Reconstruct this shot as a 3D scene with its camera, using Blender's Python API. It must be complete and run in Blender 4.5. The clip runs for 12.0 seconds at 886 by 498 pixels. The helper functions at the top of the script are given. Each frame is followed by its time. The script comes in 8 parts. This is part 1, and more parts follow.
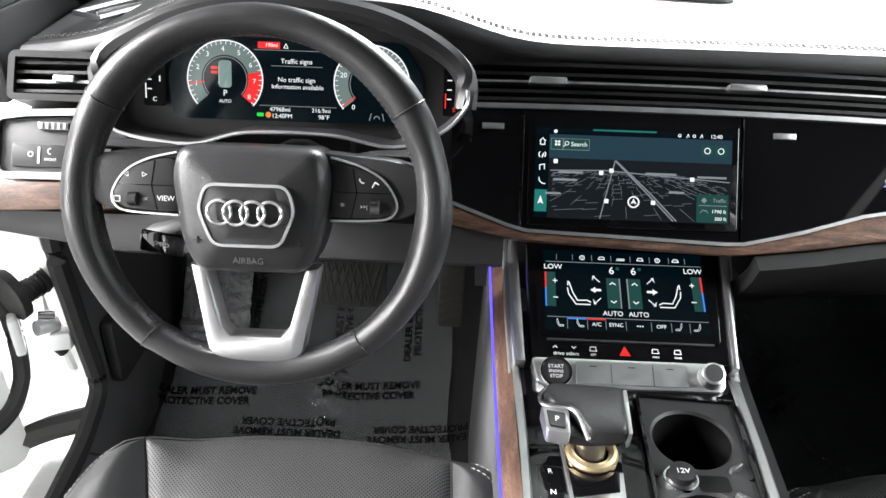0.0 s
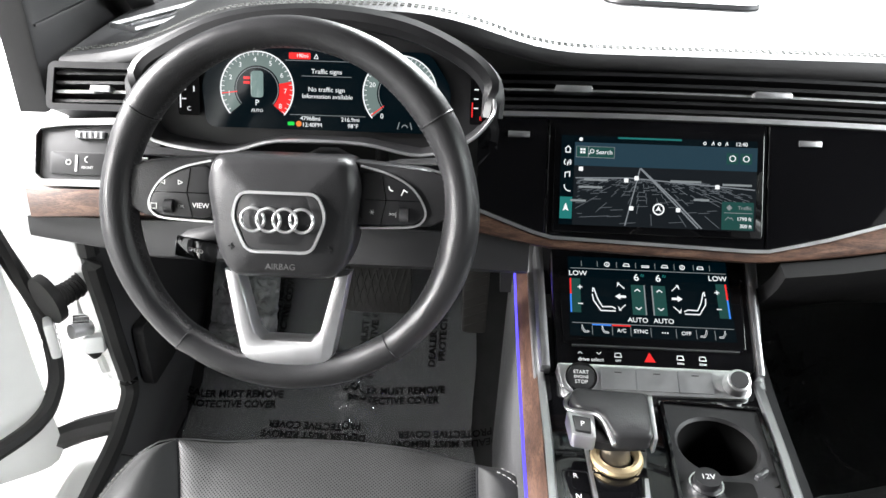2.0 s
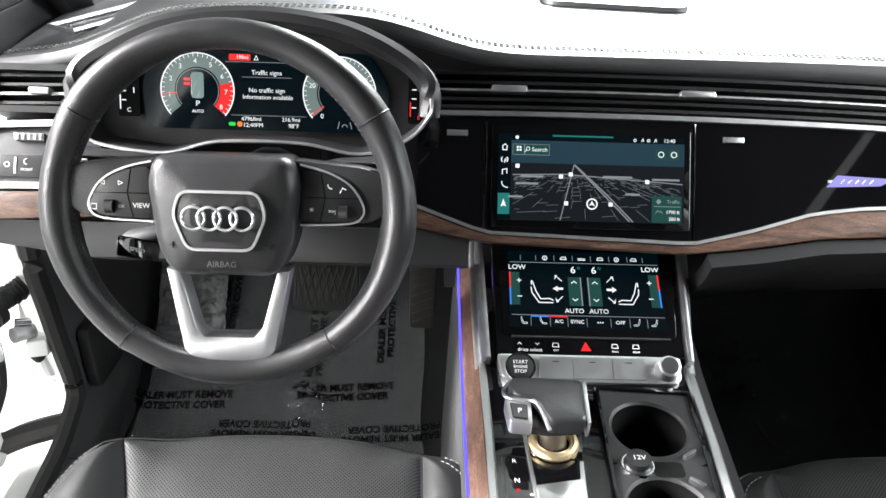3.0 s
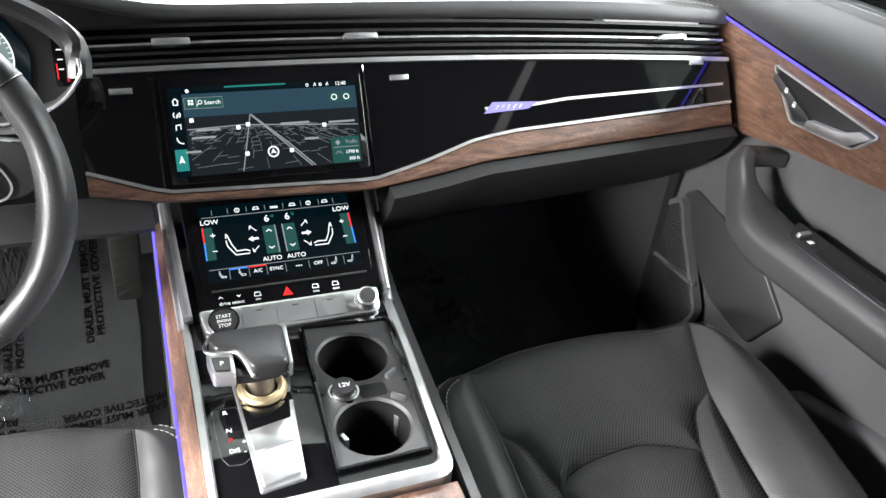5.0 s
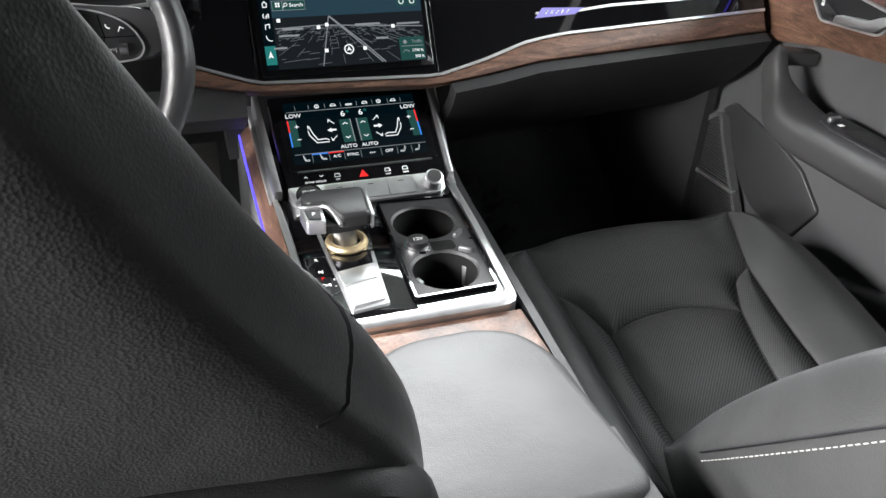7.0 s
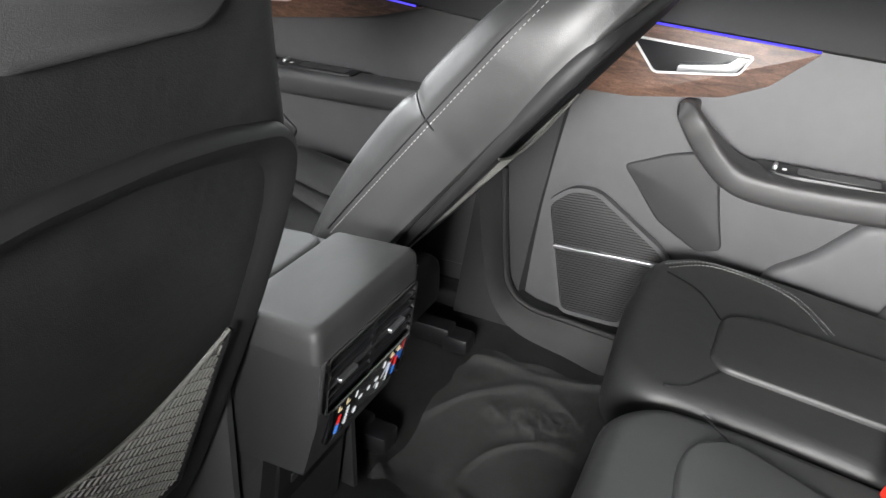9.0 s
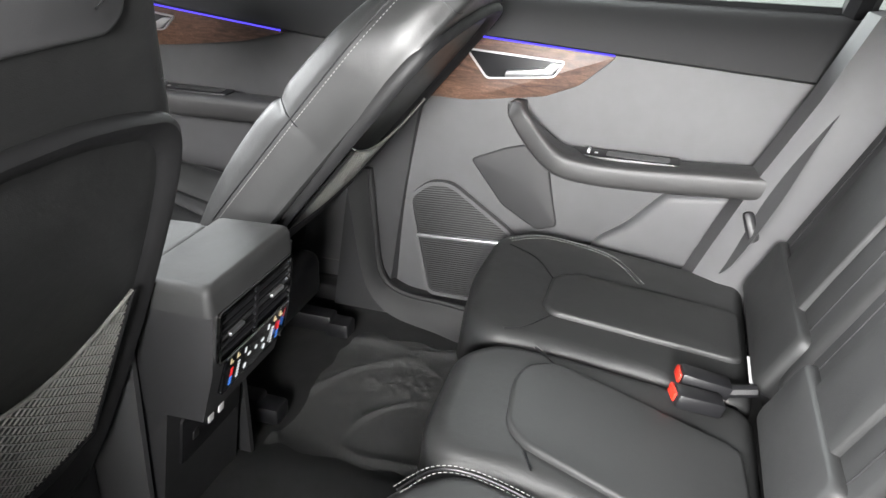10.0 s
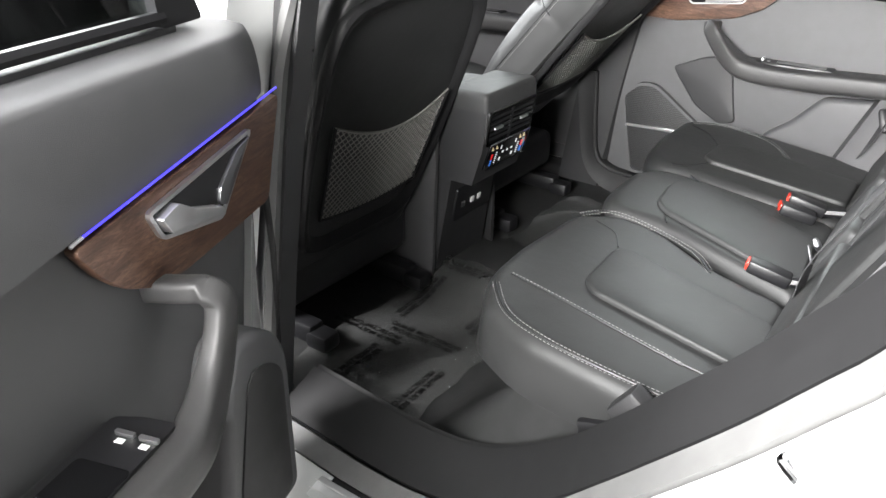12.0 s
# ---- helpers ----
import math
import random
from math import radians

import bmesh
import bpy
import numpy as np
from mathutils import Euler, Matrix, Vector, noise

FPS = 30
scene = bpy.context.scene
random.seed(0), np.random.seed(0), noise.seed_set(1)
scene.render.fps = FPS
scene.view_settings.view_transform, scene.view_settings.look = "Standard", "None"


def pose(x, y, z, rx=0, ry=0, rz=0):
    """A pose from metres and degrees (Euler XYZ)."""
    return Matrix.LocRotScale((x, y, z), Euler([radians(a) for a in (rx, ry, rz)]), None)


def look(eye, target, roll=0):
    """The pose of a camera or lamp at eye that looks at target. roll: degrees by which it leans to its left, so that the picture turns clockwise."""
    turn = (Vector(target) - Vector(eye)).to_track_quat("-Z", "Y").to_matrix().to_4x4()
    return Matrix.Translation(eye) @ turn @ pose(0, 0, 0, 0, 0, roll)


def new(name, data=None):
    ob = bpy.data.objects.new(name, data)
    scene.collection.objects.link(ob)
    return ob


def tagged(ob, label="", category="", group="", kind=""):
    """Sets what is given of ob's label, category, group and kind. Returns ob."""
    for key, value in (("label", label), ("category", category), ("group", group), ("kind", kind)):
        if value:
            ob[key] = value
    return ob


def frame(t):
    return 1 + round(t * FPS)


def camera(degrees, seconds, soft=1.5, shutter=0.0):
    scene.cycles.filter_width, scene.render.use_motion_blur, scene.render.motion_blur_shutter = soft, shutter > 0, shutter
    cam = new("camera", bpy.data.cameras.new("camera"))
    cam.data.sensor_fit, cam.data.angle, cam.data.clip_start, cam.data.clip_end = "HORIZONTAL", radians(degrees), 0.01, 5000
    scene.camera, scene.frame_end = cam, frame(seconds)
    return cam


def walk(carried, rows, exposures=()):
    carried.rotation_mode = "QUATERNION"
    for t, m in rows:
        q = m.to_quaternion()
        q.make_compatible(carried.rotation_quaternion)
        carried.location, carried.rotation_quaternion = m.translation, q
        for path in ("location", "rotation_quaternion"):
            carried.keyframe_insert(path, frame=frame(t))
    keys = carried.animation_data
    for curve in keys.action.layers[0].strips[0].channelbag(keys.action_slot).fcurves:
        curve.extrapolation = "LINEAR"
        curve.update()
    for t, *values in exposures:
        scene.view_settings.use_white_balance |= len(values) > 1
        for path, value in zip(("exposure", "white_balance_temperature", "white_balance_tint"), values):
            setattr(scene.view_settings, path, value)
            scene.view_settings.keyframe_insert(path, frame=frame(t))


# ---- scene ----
cam = camera(59.7, 12.0)
PATH = [
    (0, (-0.205, -0.719, 1.41), (-0.231, 1.006, 0.398), 1.8),
    (0.5, (-0.213, -0.725, 1.417), (-0.252, 1.001, 0.406), 1.6),
    (1, (-0.214, -0.729, 1.416), (-0.279, 1.002, 0.416), 1.2),
    (1.5, (-0.215, -0.729, 1.412), (-0.286, 1.005, 0.419), 1.0),
    (2, (-0.21, -0.73, 1.417), (-0.293, 1.0, 0.417), 1.0),
    (2.5, (-0.212, -0.735, 1.417), (-0.28, 0.998, 0.422), 1.1),
    (3, (-0.193, -0.753, 1.426), (-0.16, 0.98, 0.427), 2.0),
    (3.5, (-0.172, -0.76, 1.423), (0.252, 0.914, 0.413), 5.1),
    (3.7, (-0.166, -0.765, 1.422), (0.381, 0.873, 0.412), 6.3),
    (5.3, (-0.134, -0.789, 1.447), (0.542, 0.75, 0.362), 5.7),
    (5.5, (-0.133, -0.792, 1.449), (0.539, 0.746, 0.363), 5.4),
    (6, (-0.142, -0.817, 1.436), (0.519, 0.727, 0.349), 4.6),
    (6.5, (-0.16, -0.899, 1.412), (0.4, 0.693, 0.337), 3.0),
    (6.7, (-0.188, -0.926, 1.39), (0.34, 0.671, 0.308), 2.7),
    (8.3, (-0.428, -1.095, 1.284), (0.875, 0.119, 0.373), 3.0),
    (8.5, (-0.516, -1.131, 1.324), (0.9, -0.054, 0.409), 4.0),
    (9, (-0.689, -1.168, 1.354), (0.916, -0.417, 0.427), 2.2),
    (9.5, (-0.767, -1.188, 1.374), (0.948, -0.643, 0.5), 2.8),
    (10, (-0.879, -1.294, 1.372), (0.859, -0.787, 0.522), 2.0),
    (10.5, (-1.039, -1.407, 1.355), (0.636, -0.745, 0.486), 3.7),
    (11, (-1.274, -1.463, 1.355), (0.343, -0.664, 0.492), 2.1),
    (11.5, (-1.508, -1.534, 1.351), (0.077, -0.702, 0.459), 2.3),
    (12, (-1.558, -1.649, 1.36), (-0.092, -0.627, 0.46), 1.2),
]
walk(cam, [(t, look(eye, target, roll)) for t, eye, target, roll in PATH], [(0, 0.35), (3.0, 0.4), (5.5, 0.85), (6.5, 0.8), (6.7, 0.65), (8.3, -0.2), (9.0, -0.2), (9.5, -0.1), (10.0, 0.05), (10.5, 0.85), (11.0, 0.6), (11.5, 0.45), (12.0, -0.1)])
# ---- world ----
world = bpy.data.worlds.new("booth_air")
scene.world = world
world.use_nodes = True
world.node_tree.nodes["Background"].inputs[0].default_value = (0.86, 0.93, 1.0, 1)
world.node_tree.nodes["Background"].inputs[1].default_value = 0.2


def area(name, at, target, sx, sy, watts, colour=(1, 1, 1), spread=180):
    d = bpy.data.lights.new(name, "AREA")
    d.shape, d.size, d.size_y, d.energy, d.color = "RECTANGLE", sx, sy, watts, colour
    d.spread = radians(spread)
    ob = new(name, d)
    ob.matrix_world = look(at, target)
    return ob


# the booth's light panels: over the bonnet, over the open doors, and along the far side
area("booth_lamp", (0.85, 3.1, 2.6), (0.2, 0.2, 1.0), 1.9, 1.5, 640, (0.96, 0.98, 1.0))
area("booth_lamp", (-2.6, 0.12, 2.3), (0.6, -0.4, 0.9), 1.0, 0.7, 400, (1.0, 0.985, 0.99))
area("booth_lamp", (-2.5, -1.42, 1.68), (0.6, -1.05, 0.85), 0.7, 0.5, 44, (1.0, 0.99, 0.98), 62)
area("booth_lamp", (2.7, -0.2, 2.3), (-0.2, -0.3, 1.0), 2.4, 1.0, 200, (0.95, 0.98, 1.0))


# ---- materials ----
def mat(name, colour, rough=0.5, metal=0.0, coat=0.0, var=0.12, scale=30.0, bump=0.0, bscale=400.0, spec=0.5, emit=None, power=0.0):
    m = bpy.data.materials.new(name)
    m.use_nodes = True
    nt = m.node_tree
    b = nt.nodes["Principled BSDF"]
    b.inputs["Roughness"].default_value = rough
    b.inputs["Metallic"].default_value = metal
    b.inputs["Coat Weight"].default_value = coat
    b.inputs["Coat Roughness"].default_value = 0.03
    b.inputs["Specular IOR Level"].default_value = spec
    co = nt.nodes.new("ShaderNodeTexCoord")
    if var > 0:
        n1 = nt.nodes.new("ShaderNodeTexNoise")
        n1.inputs["Scale"].default_value, n1.inputs["Detail"].default_value = scale, 5
        nt.links.new(co.outputs["Object"], n1.inputs["Vector"])
        r = nt.nodes.new("ShaderNodeValToRGB")
        lo, hi = [max(0, c * (1 - var)) for c in colour], [min(1, c * (1 + var)) for c in colour]
        r.color_ramp.elements[0].color, r.color_ramp.elements[1].color = (*lo, 1), (*hi, 1)
        r.color_ramp.elements[0].position, r.color_ramp.elements[1].position = 0.3, 0.7
        nt.links.new(n1.outputs["Fac"], r.inputs["Fac"])
        nt.links.new(r.outputs["Color"], b.inputs["Base Color"])
        rr = nt.nodes.new("ShaderNodeMapRange")
        rr.inputs["To Min"].default_value, rr.inputs["To Max"].default_value = rough * 0.85, min(1, rough * 1.15)
        nt.links.new(n1.outputs["Fac"], rr.inputs["Value"])
        nt.links.new(rr.outputs["Result"], b.inputs["Roughness"])
    else:
        b.inputs["Base Color"].default_value = (*colour, 1)
    if bump > 0:
        n2 = nt.nodes.new("ShaderNodeTexNoise")
        n2.inputs["Scale"].default_value, n2.inputs["Detail"].default_value = bscale, 3
        nt.links.new(co.outputs["Object"], n2.inputs["Vector"])
        bp = nt.nodes.new("ShaderNodeBump")
        bp.inputs["Strength"].default_value, bp.inputs["Distance"].default_value = bump, 0.001
        nt.links.new(n2.outputs["Fac"], bp.inputs["Height"])
        nt.links.new(bp.outputs["Normal"], b.inputs["Normal"])
    if emit:
        b.inputs["Emission Color"].default_value = (*emit, 1)
        b.inputs["Emission Strength"].default_value = power
    return m


def leather_mat(name, colour, rough, perforated=False):
    """Grained leather; the perforated one has rows of small holes."""
    m = mat(name, colour, rough, var=0.1, scale=12)
    nt = m.node_tree
    b, co = nt.nodes["Principled BSDF"], nt.nodes["Texture Coordinate"]
    b.inputs["Specular IOR Level"].default_value = 0.42
    v = nt.nodes.new("ShaderNodeTexVoronoi")
    v.inputs["Scale"].default_value = 900
    nt.links.new(co.outputs["Object"], v.inputs["Vector"])
    bp = nt.nodes.new("ShaderNodeBump")
    bp.inputs["Strength"].default_value, bp.inputs["Distance"].default_value = 0.25, 0.0006
    nt.links.new(v.outputs["Distance"], bp.inputs["Height"])
    big = nt.nodes.new("ShaderNodeTexNoise")
    big.inputs["Scale"].default_value, big.inputs["Detail"].default_value = 18, 4
    nt.links.new(co.outputs["Object"], big.inputs["Vector"])
    bp2 = nt.nodes.new("ShaderNodeBump")
    bp2.inputs["Strength"].default_value, bp2.inputs["Distance"].default_value = 0.25, 0.006
    nt.links.new(big.outputs["Fac"], bp2.inputs["Height"])
    nt.links.new(bp.outputs["Normal"], bp2.inputs["Normal"])
    nt.links.new(bp2.outputs["Normal"], b.inputs["Normal"])
    if perforated:
        sep = nt.nodes.new("ShaderNodeSeparateXYZ")
        nt.links.new(co.outputs["Object"], sep.inputs[0])
        def math_node(op, a, bb):
            n = nt.nodes.new("ShaderNodeMath")
            n.operation = op
            for i, s in enumerate((a, bb)):
                if isinstance(s, (int, float)):
                    n.inputs[i].default_value = s
                elif s is not None:
                    nt.links.new(s, n.inputs[i])
            return n.outputs[0]
        k = 2 * math.pi / 0.0044
        s1 = math_node("ADD", sep.outputs["X"], sep.outputs["Y"])
        s2 = math_node("SUBTRACT", sep.outputs["X"], sep.outputs["Y"])
        s2 = math_node("ADD", s2, sep.outputs["Z"])
        w1 = math_node("SINE", math_node("MULTIPLY", s1, k), None)
        w2 = math_node("SINE", math_node("MULTIPLY", s2, k), None)
        hole = math_node("GREATER_THAN", math_node("ADD", w1, w2), 0.95)
        nt.links.new(math_node("MULTIPLY", math_node("SUBTRACT", 1.0, hole), 0.42), b.inputs["Specular IOR Level"])
        mix = nt.nodes.new("ShaderNodeMix")
        mix.data_type = "RGBA"
        nt.links.new(hole, mix.inputs["Factor"])
        src = b.inputs["Base Color"].links[0].from_socket
        nt.links.new(src, mix.inputs["A"])
        mix.inputs["B"].default_value = (0.004, 0.004, 0.004, 1)
        nt.links.new(mix.outputs["Result"], b.inputs["Base Color"])
    return m


def wood_mat(name):
    """Open-pored walnut; the grain runs along x and y, in long streaks."""
    m = mat(name, (0.12, 0.05, 0.03), 0.42, var=0)
    nt = m.node_tree
    b, co = nt.nodes["Principled BSDF"], nt.nodes["Texture Coordinate"]
    mp = nt.nodes.new("ShaderNodeMapping")
    mp.inputs["Scale"].default_value = (7, 7, 45)
    nt.links.new(co.outputs["Object"], mp.inputs["Vector"])
    n = nt.nodes.new("ShaderNodeTexNoise")
    n.inputs["Scale"].default_value, n.inputs["Detail"].default_value, n.inputs["Distortion"].default_value = 2.2, 8, 1.4
    nt.links.new(mp.outputs["Vector"], n.inputs["Vector"])
    r = nt.nodes.new("ShaderNodeValToRGB")
    e = r.color_ramp.elements
    e[0].position, e[0].color = 0.3, (0.04, 0.019, 0.0125, 1)
    e[1].position, e[1].color = 0.72, (0.17, 0.098, 0.064, 1)
    mid = e.new(0.5)
    mid.color = (0.093, 0.048, 0.031, 1)
    nt.links.new(n.outputs["Fac"], r.inputs["Fac"])
    mp2 = nt.nodes.new("ShaderNodeMapping")
    mp2.inputs["Scale"].default_value = (60, 60, 500)
    nt.links.new(co.outputs["Object"], mp2.inputs["Vector"])
    n2 = nt.nodes.new("ShaderNodeTexNoise")
    n2.inputs["Scale"].default_value, n2.inputs["Detail"].default_value = 3, 3
    nt.links.new(mp2.outputs["Vector"], n2.inputs["Vector"])
    r2 = nt.nodes.new("ShaderNodeValToRGB")
    r2.color_ramp.elements[0].position, r2.color_ramp.elements[1].position = 0.42, 0.5
    r2.color_ramp.elements[0].color = (0.45, 0.4, 0.38, 1)
    nt.links.new(n2.outputs["Fac"], r2.inputs["Fac"])
    mx = nt.nodes.new("ShaderNodeMix")
    mx.data_type, mx.blend_type = "RGBA", "MULTIPLY"
    mx.inputs["Factor"].default_value = 0.8
    nt.links.new(r.outputs["Color"], mx.inputs["A"])
    nt.links.new(r2.outputs["Color"], mx.inputs["B"])
    nt.links.new(mx.outputs["Result"], b.inputs["Base Color"])
    bp = nt.nodes.new("ShaderNodeBump")
    bp.inputs["Strength"].default_value, bp.inputs["Distance"].default_value = 0.5, 0.0008
    nt.links.new(n2.outputs["Fac"], bp.inputs["Height"])
    nt.links.new(bp.outputs["Normal"], b.inputs["Normal"])
    return m


def glass_mat(name, tint):
    m = bpy.data.materials.new(name)
    m.use_nodes = True
    nt = m.node_tree
    nt.nodes.remove(nt.nodes["Principled BSDF"])
    out = nt.nodes["Material Output"]
    tr, gl, mx, fr = (nt.nodes.new(k) for k in ("ShaderNodeBsdfTransparent", "ShaderNodeBsdfGlossy", "ShaderNodeMixShader", "ShaderNodeFresnel"))
    tr.inputs[0].default_value = (*tint, 1)
    gl.inputs["Roughness"].default_value = 0.02
    fr.inputs[0].default_value = 1.45
    nt.links.new(fr.outputs[0], mx.inputs[0])
    nt.links.new(tr.outputs[0], mx.inputs[1])
    nt.links.new(gl.outputs[0], mx.inputs[2])
    nt.links.new(mx.outputs[0], out.inputs[0])
    return m


def film_mat(name, tint, haze, crease=1.0):
    """Thin clear protective film with wrinkles that catch the light."""
    m = bpy.data.materials.new(name)
    m.use_nodes = True
    nt = m.node_tree
    b = nt.nodes["Principled BSDF"]
    b.inputs["Base Color"].default_value = (*tint, 1)
    b.inputs["Roughness"].default_value = 0.1
    b.inputs["Alpha"].default_value = haze
    b.inputs["IOR"].default_value = 1.9
    co = nt.nodes.new("ShaderNodeTexCoord")
    n = nt.nodes.new("ShaderNodeTexNoise")
    n.inputs["Scale"].default_value, n.inputs["Detail"].default_value, n.inputs["Distortion"].default_value = 26, 5, 2.2
    nt.links.new(co.outputs["Object"], n.inputs["Vector"])
    bp = nt.nodes.new("ShaderNodeBump")
    bp.inputs["Strength"].default_value, bp.inputs["Distance"].default_value = crease, 0.02
    nt.links.new(n.outputs["Fac"], bp.inputs["Height"])
    nt.links.new(bp.outputs["Normal"], b.inputs["Normal"])
    return m


LEATHER = leather_mat("black_leather", (0.024, 0.0245, 0.0245), 0.38)
ARM_L = leather_mat("armrest_leather", (0.03, 0.0305, 0.0305), 0.55)
BENCH_L = leather_mat("bench_leather", (0.022, 0.0225, 0.0225), 0.5)
PERF = leather_mat("perforated_leather", (0.03, 0.0305, 0.0305), 0.44, True)
PAD = leather_mat("dash_leather", (0.04, 0.04, 0.041), 0.5)
WHEEL_L = leather_mat("wheel_leather", (0.022, 0.022, 0.023), 0.32)
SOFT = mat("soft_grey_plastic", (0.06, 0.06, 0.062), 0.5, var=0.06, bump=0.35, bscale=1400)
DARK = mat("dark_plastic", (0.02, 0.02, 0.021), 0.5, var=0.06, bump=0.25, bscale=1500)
BLACK = mat("black_plastic", (0.008, 0.008, 0.009), 0.42, var=0.05)
GLOSS = mat("piano_black", (0.003, 0.003, 0.0035), 0.04, var=0, coat=0.5)
WOOD = wood_mat("walnut")
ALU = mat("satin_aluminium", (0.74, 0.74, 0.75), 0.36, 1.0, var=0.05, scale=60)
ALU_D = mat("dark_aluminium", (0.3, 0.3, 0.31), 0.32, 1.0, var=0.05)
CHROME = mat("chrome", (0.85, 0.85, 0.86), 0.08, 1.0, var=0)
BRASS = mat("gold_metal", (0.83, 0.66, 0.4), 0.42, 1.0, var=0.05)
CARPET = mat("black_carpet", (0.027, 0.0275, 0.0275), 0.95, var=0.14, scale=25, bump=0.9, bscale=900, spec=0.1)
FILM = film_mat("protective_film", (0.105, 0.107, 0.105), 0.5, 0.4)
FILM_S = film_mat("shiny_film", (0.1, 0.105, 0.11), 0.6)
FILM_G = film_mat("grey_film", (0.22, 0.225, 0.23), 0.6, 0.22)
PAINT = mat("white_car_paint", (0.7, 0.71, 0.7), 0.25, coat=0.6, var=0.02)
RUBBER = mat("black_rubber", (0.012, 0.012, 0.012), 0.6, var=0.08)
SEAL_G = mat("grey_seal_rubber", (0.12, 0.12, 0.118), 0.55, var=0.08)
BELT = mat("seat_belt_webbing", (0.045, 0.045, 0.047), 0.7, var=0.1, bump=0.5, bscale=1500)
RED = mat("red_plastic", (0.6, 0.03, 0.015), 0.4, var=0.05)
THREAD = mat("grey_thread", (0.27, 0.27, 0.26), 0.8, var=0)
INK = mat("black_ink", (0.002, 0.002, 0.002), 0.8, var=0, spec=0.1)
FILM_W = film_mat("wrap_film", (0.5, 0.51, 0.52), 0.65)
GRAB = mat("grab_handle_plastic", (0.03, 0.0295, 0.0295), 0.45, var=0.06, bump=0.3, bscale=1400)
CONS = mat("console_plastic", (0.02, 0.02, 0.021), 0.55, var=0.06, bump=0.3, bscale=1400)
APERT = mat("aperture_plastic", (0.012, 0.012, 0.0125), 0.6, var=0.06, bump=0.3, bscale=1400, spec=0.3)
LEDGE = mat("ledge_foam", (0.022, 0.022, 0.023), 0.7, var=0.06, bump=0.3, bscale=1400, spec=0.25)
LABEL = mat("white_print", (0.75, 0.75, 0.74), 0.5, var=0)
GLASS = glass_mat("window_glass", (0.8, 0.84, 0.82))
HEAD = mat("roof_lining", (0.035, 0.035, 0.036), 0.9, var=0.05, bump=0.4, bscale=800)
PLATE = mat("white_tread_plate", (0.42, 0.41, 0.405), 0.35, var=0.1, scale=6)
WALL = mat("booth_wall", (0.55, 0.55, 0.545), 0.8, var=0.05, scale=2)
SHELL = mat("seat_shell_plastic", (0.012, 0.012, 0.0125), 0.5, var=0.06, bump=0.25, bscale=1500, spec=0.3)
# near black that paints shade into the cup wells and vent recess
RECESS_SHADE = mat("recess_shade", (0.003, 0.003, 0.003), 0.7, var=0, spec=0.2)
# darker copy of the booth wall: shade put into the left panel's colour
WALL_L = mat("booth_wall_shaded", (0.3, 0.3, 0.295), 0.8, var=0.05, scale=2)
# near black for the unseen rear wall, to hold back bounce
WALL_DIM = mat("booth_wall_dim", (0.06, 0.06, 0.058), 0.9, var=0.1, scale=3)
NET = mat("elastic_net", (0.18, 0.18, 0.165), 0.8, var=0.15, scale=300)
PEDAL = mat("rubber_pedal", (0.022, 0.02, 0.018), 0.6, var=0.1)


def glow(name, colour, power):
    return mat(name, (0.002, 0.002, 0.002), 0.12, var=0, emit=colour, power=power)


SCREEN = glow("screen_black", (0.0, 0.012, 0.02), 0.25)
WHITE_E = glow("screen_white", (0.9, 0.93, 0.95), 0.9)
GREY_E = glow("screen_grey", (0.45, 0.5, 0.52), 0.45)
TEAL_E = glow("screen_teal", (0.03, 0.3, 0.28), 0.5)
RED_E = glow("screen_red", (0.9, 0.03, 0.03), 0.9)
BLUE_E = glow("ambient_blue", (0.09, 0.07, 1.0), 2.0)
GREEN_E = glow("screen_green", (0.02, 0.7, 0.08), 0.9)
ORANGE_E = glow("screen_orange", (0.95, 0.25, 0.05), 0.8)
LBLUE_E = glow("screen_blue", (0.05, 0.25, 0.9), 0.9)


# ---- mesh helpers ----
def link_mesh(name, bm, material, parent=None, label="", smooth=True):
    me = bpy.data.meshes.new(name)
    bmesh.ops.recalc_face_normals(bm, faces=bm.faces)
    bm.to_mesh(me)
    bm.free()
    me.materials.append(material)
    if smooth:
        me.polygons.foreach_set("use_smooth", [True] * len(me.polygons))
        me.set_sharp_from_angle(angle=radians(38))
    ob = new(name, me)
    if parent is not None:
        ob.parent = parent
        ob.matrix_parent_inverse = parent.matrix_basis.inverted() if parent.parent is None else (parent.parent.matrix_basis @ parent.matrix_parent_inverse @ parent.matrix_basis).inverted()
    if label:
        ob["label"] = label
    return ob


def part(name, bm, material, parent, label=""):
    return link_mesh(name, bm, material, parent, label)


def thing(name, at, label, category, group="", kind=""):
    ob = new(name)
    ob.empty_display_size = 0.05
    ob.matrix_basis = Matrix.Translation(at)
    return tagged(ob, label, category, group, kind)


class Frame:
    """A flat working plane in space: origin o, axes u (right), v (up), n (towards the viewer)."""

    def __init__(self, o, u, v):
        self.o, self.u, self.v = Vector(o), Vector(u).normalized(), Vector(v).normalized()
        self.n = self.u.cross(self.v).normalized()

    def at(self, a, b, c=0.0):
        return self.o + self.u * a + self.v * b + self.n * c


def bevel(bm, r, segs=2, edges=None, angle=0.5):
    es = edges if edges is not None else [e for e in bm.edges if len(e.link_faces) == 2 and e.calc_face_angle(0) > angle]
    if r > 0 and es:
        bmesh.ops.bevel(bm, geom=es, offset=r, segments=segs, profile=0.5, affect="EDGES", clamp_overlap=True)
    return bm


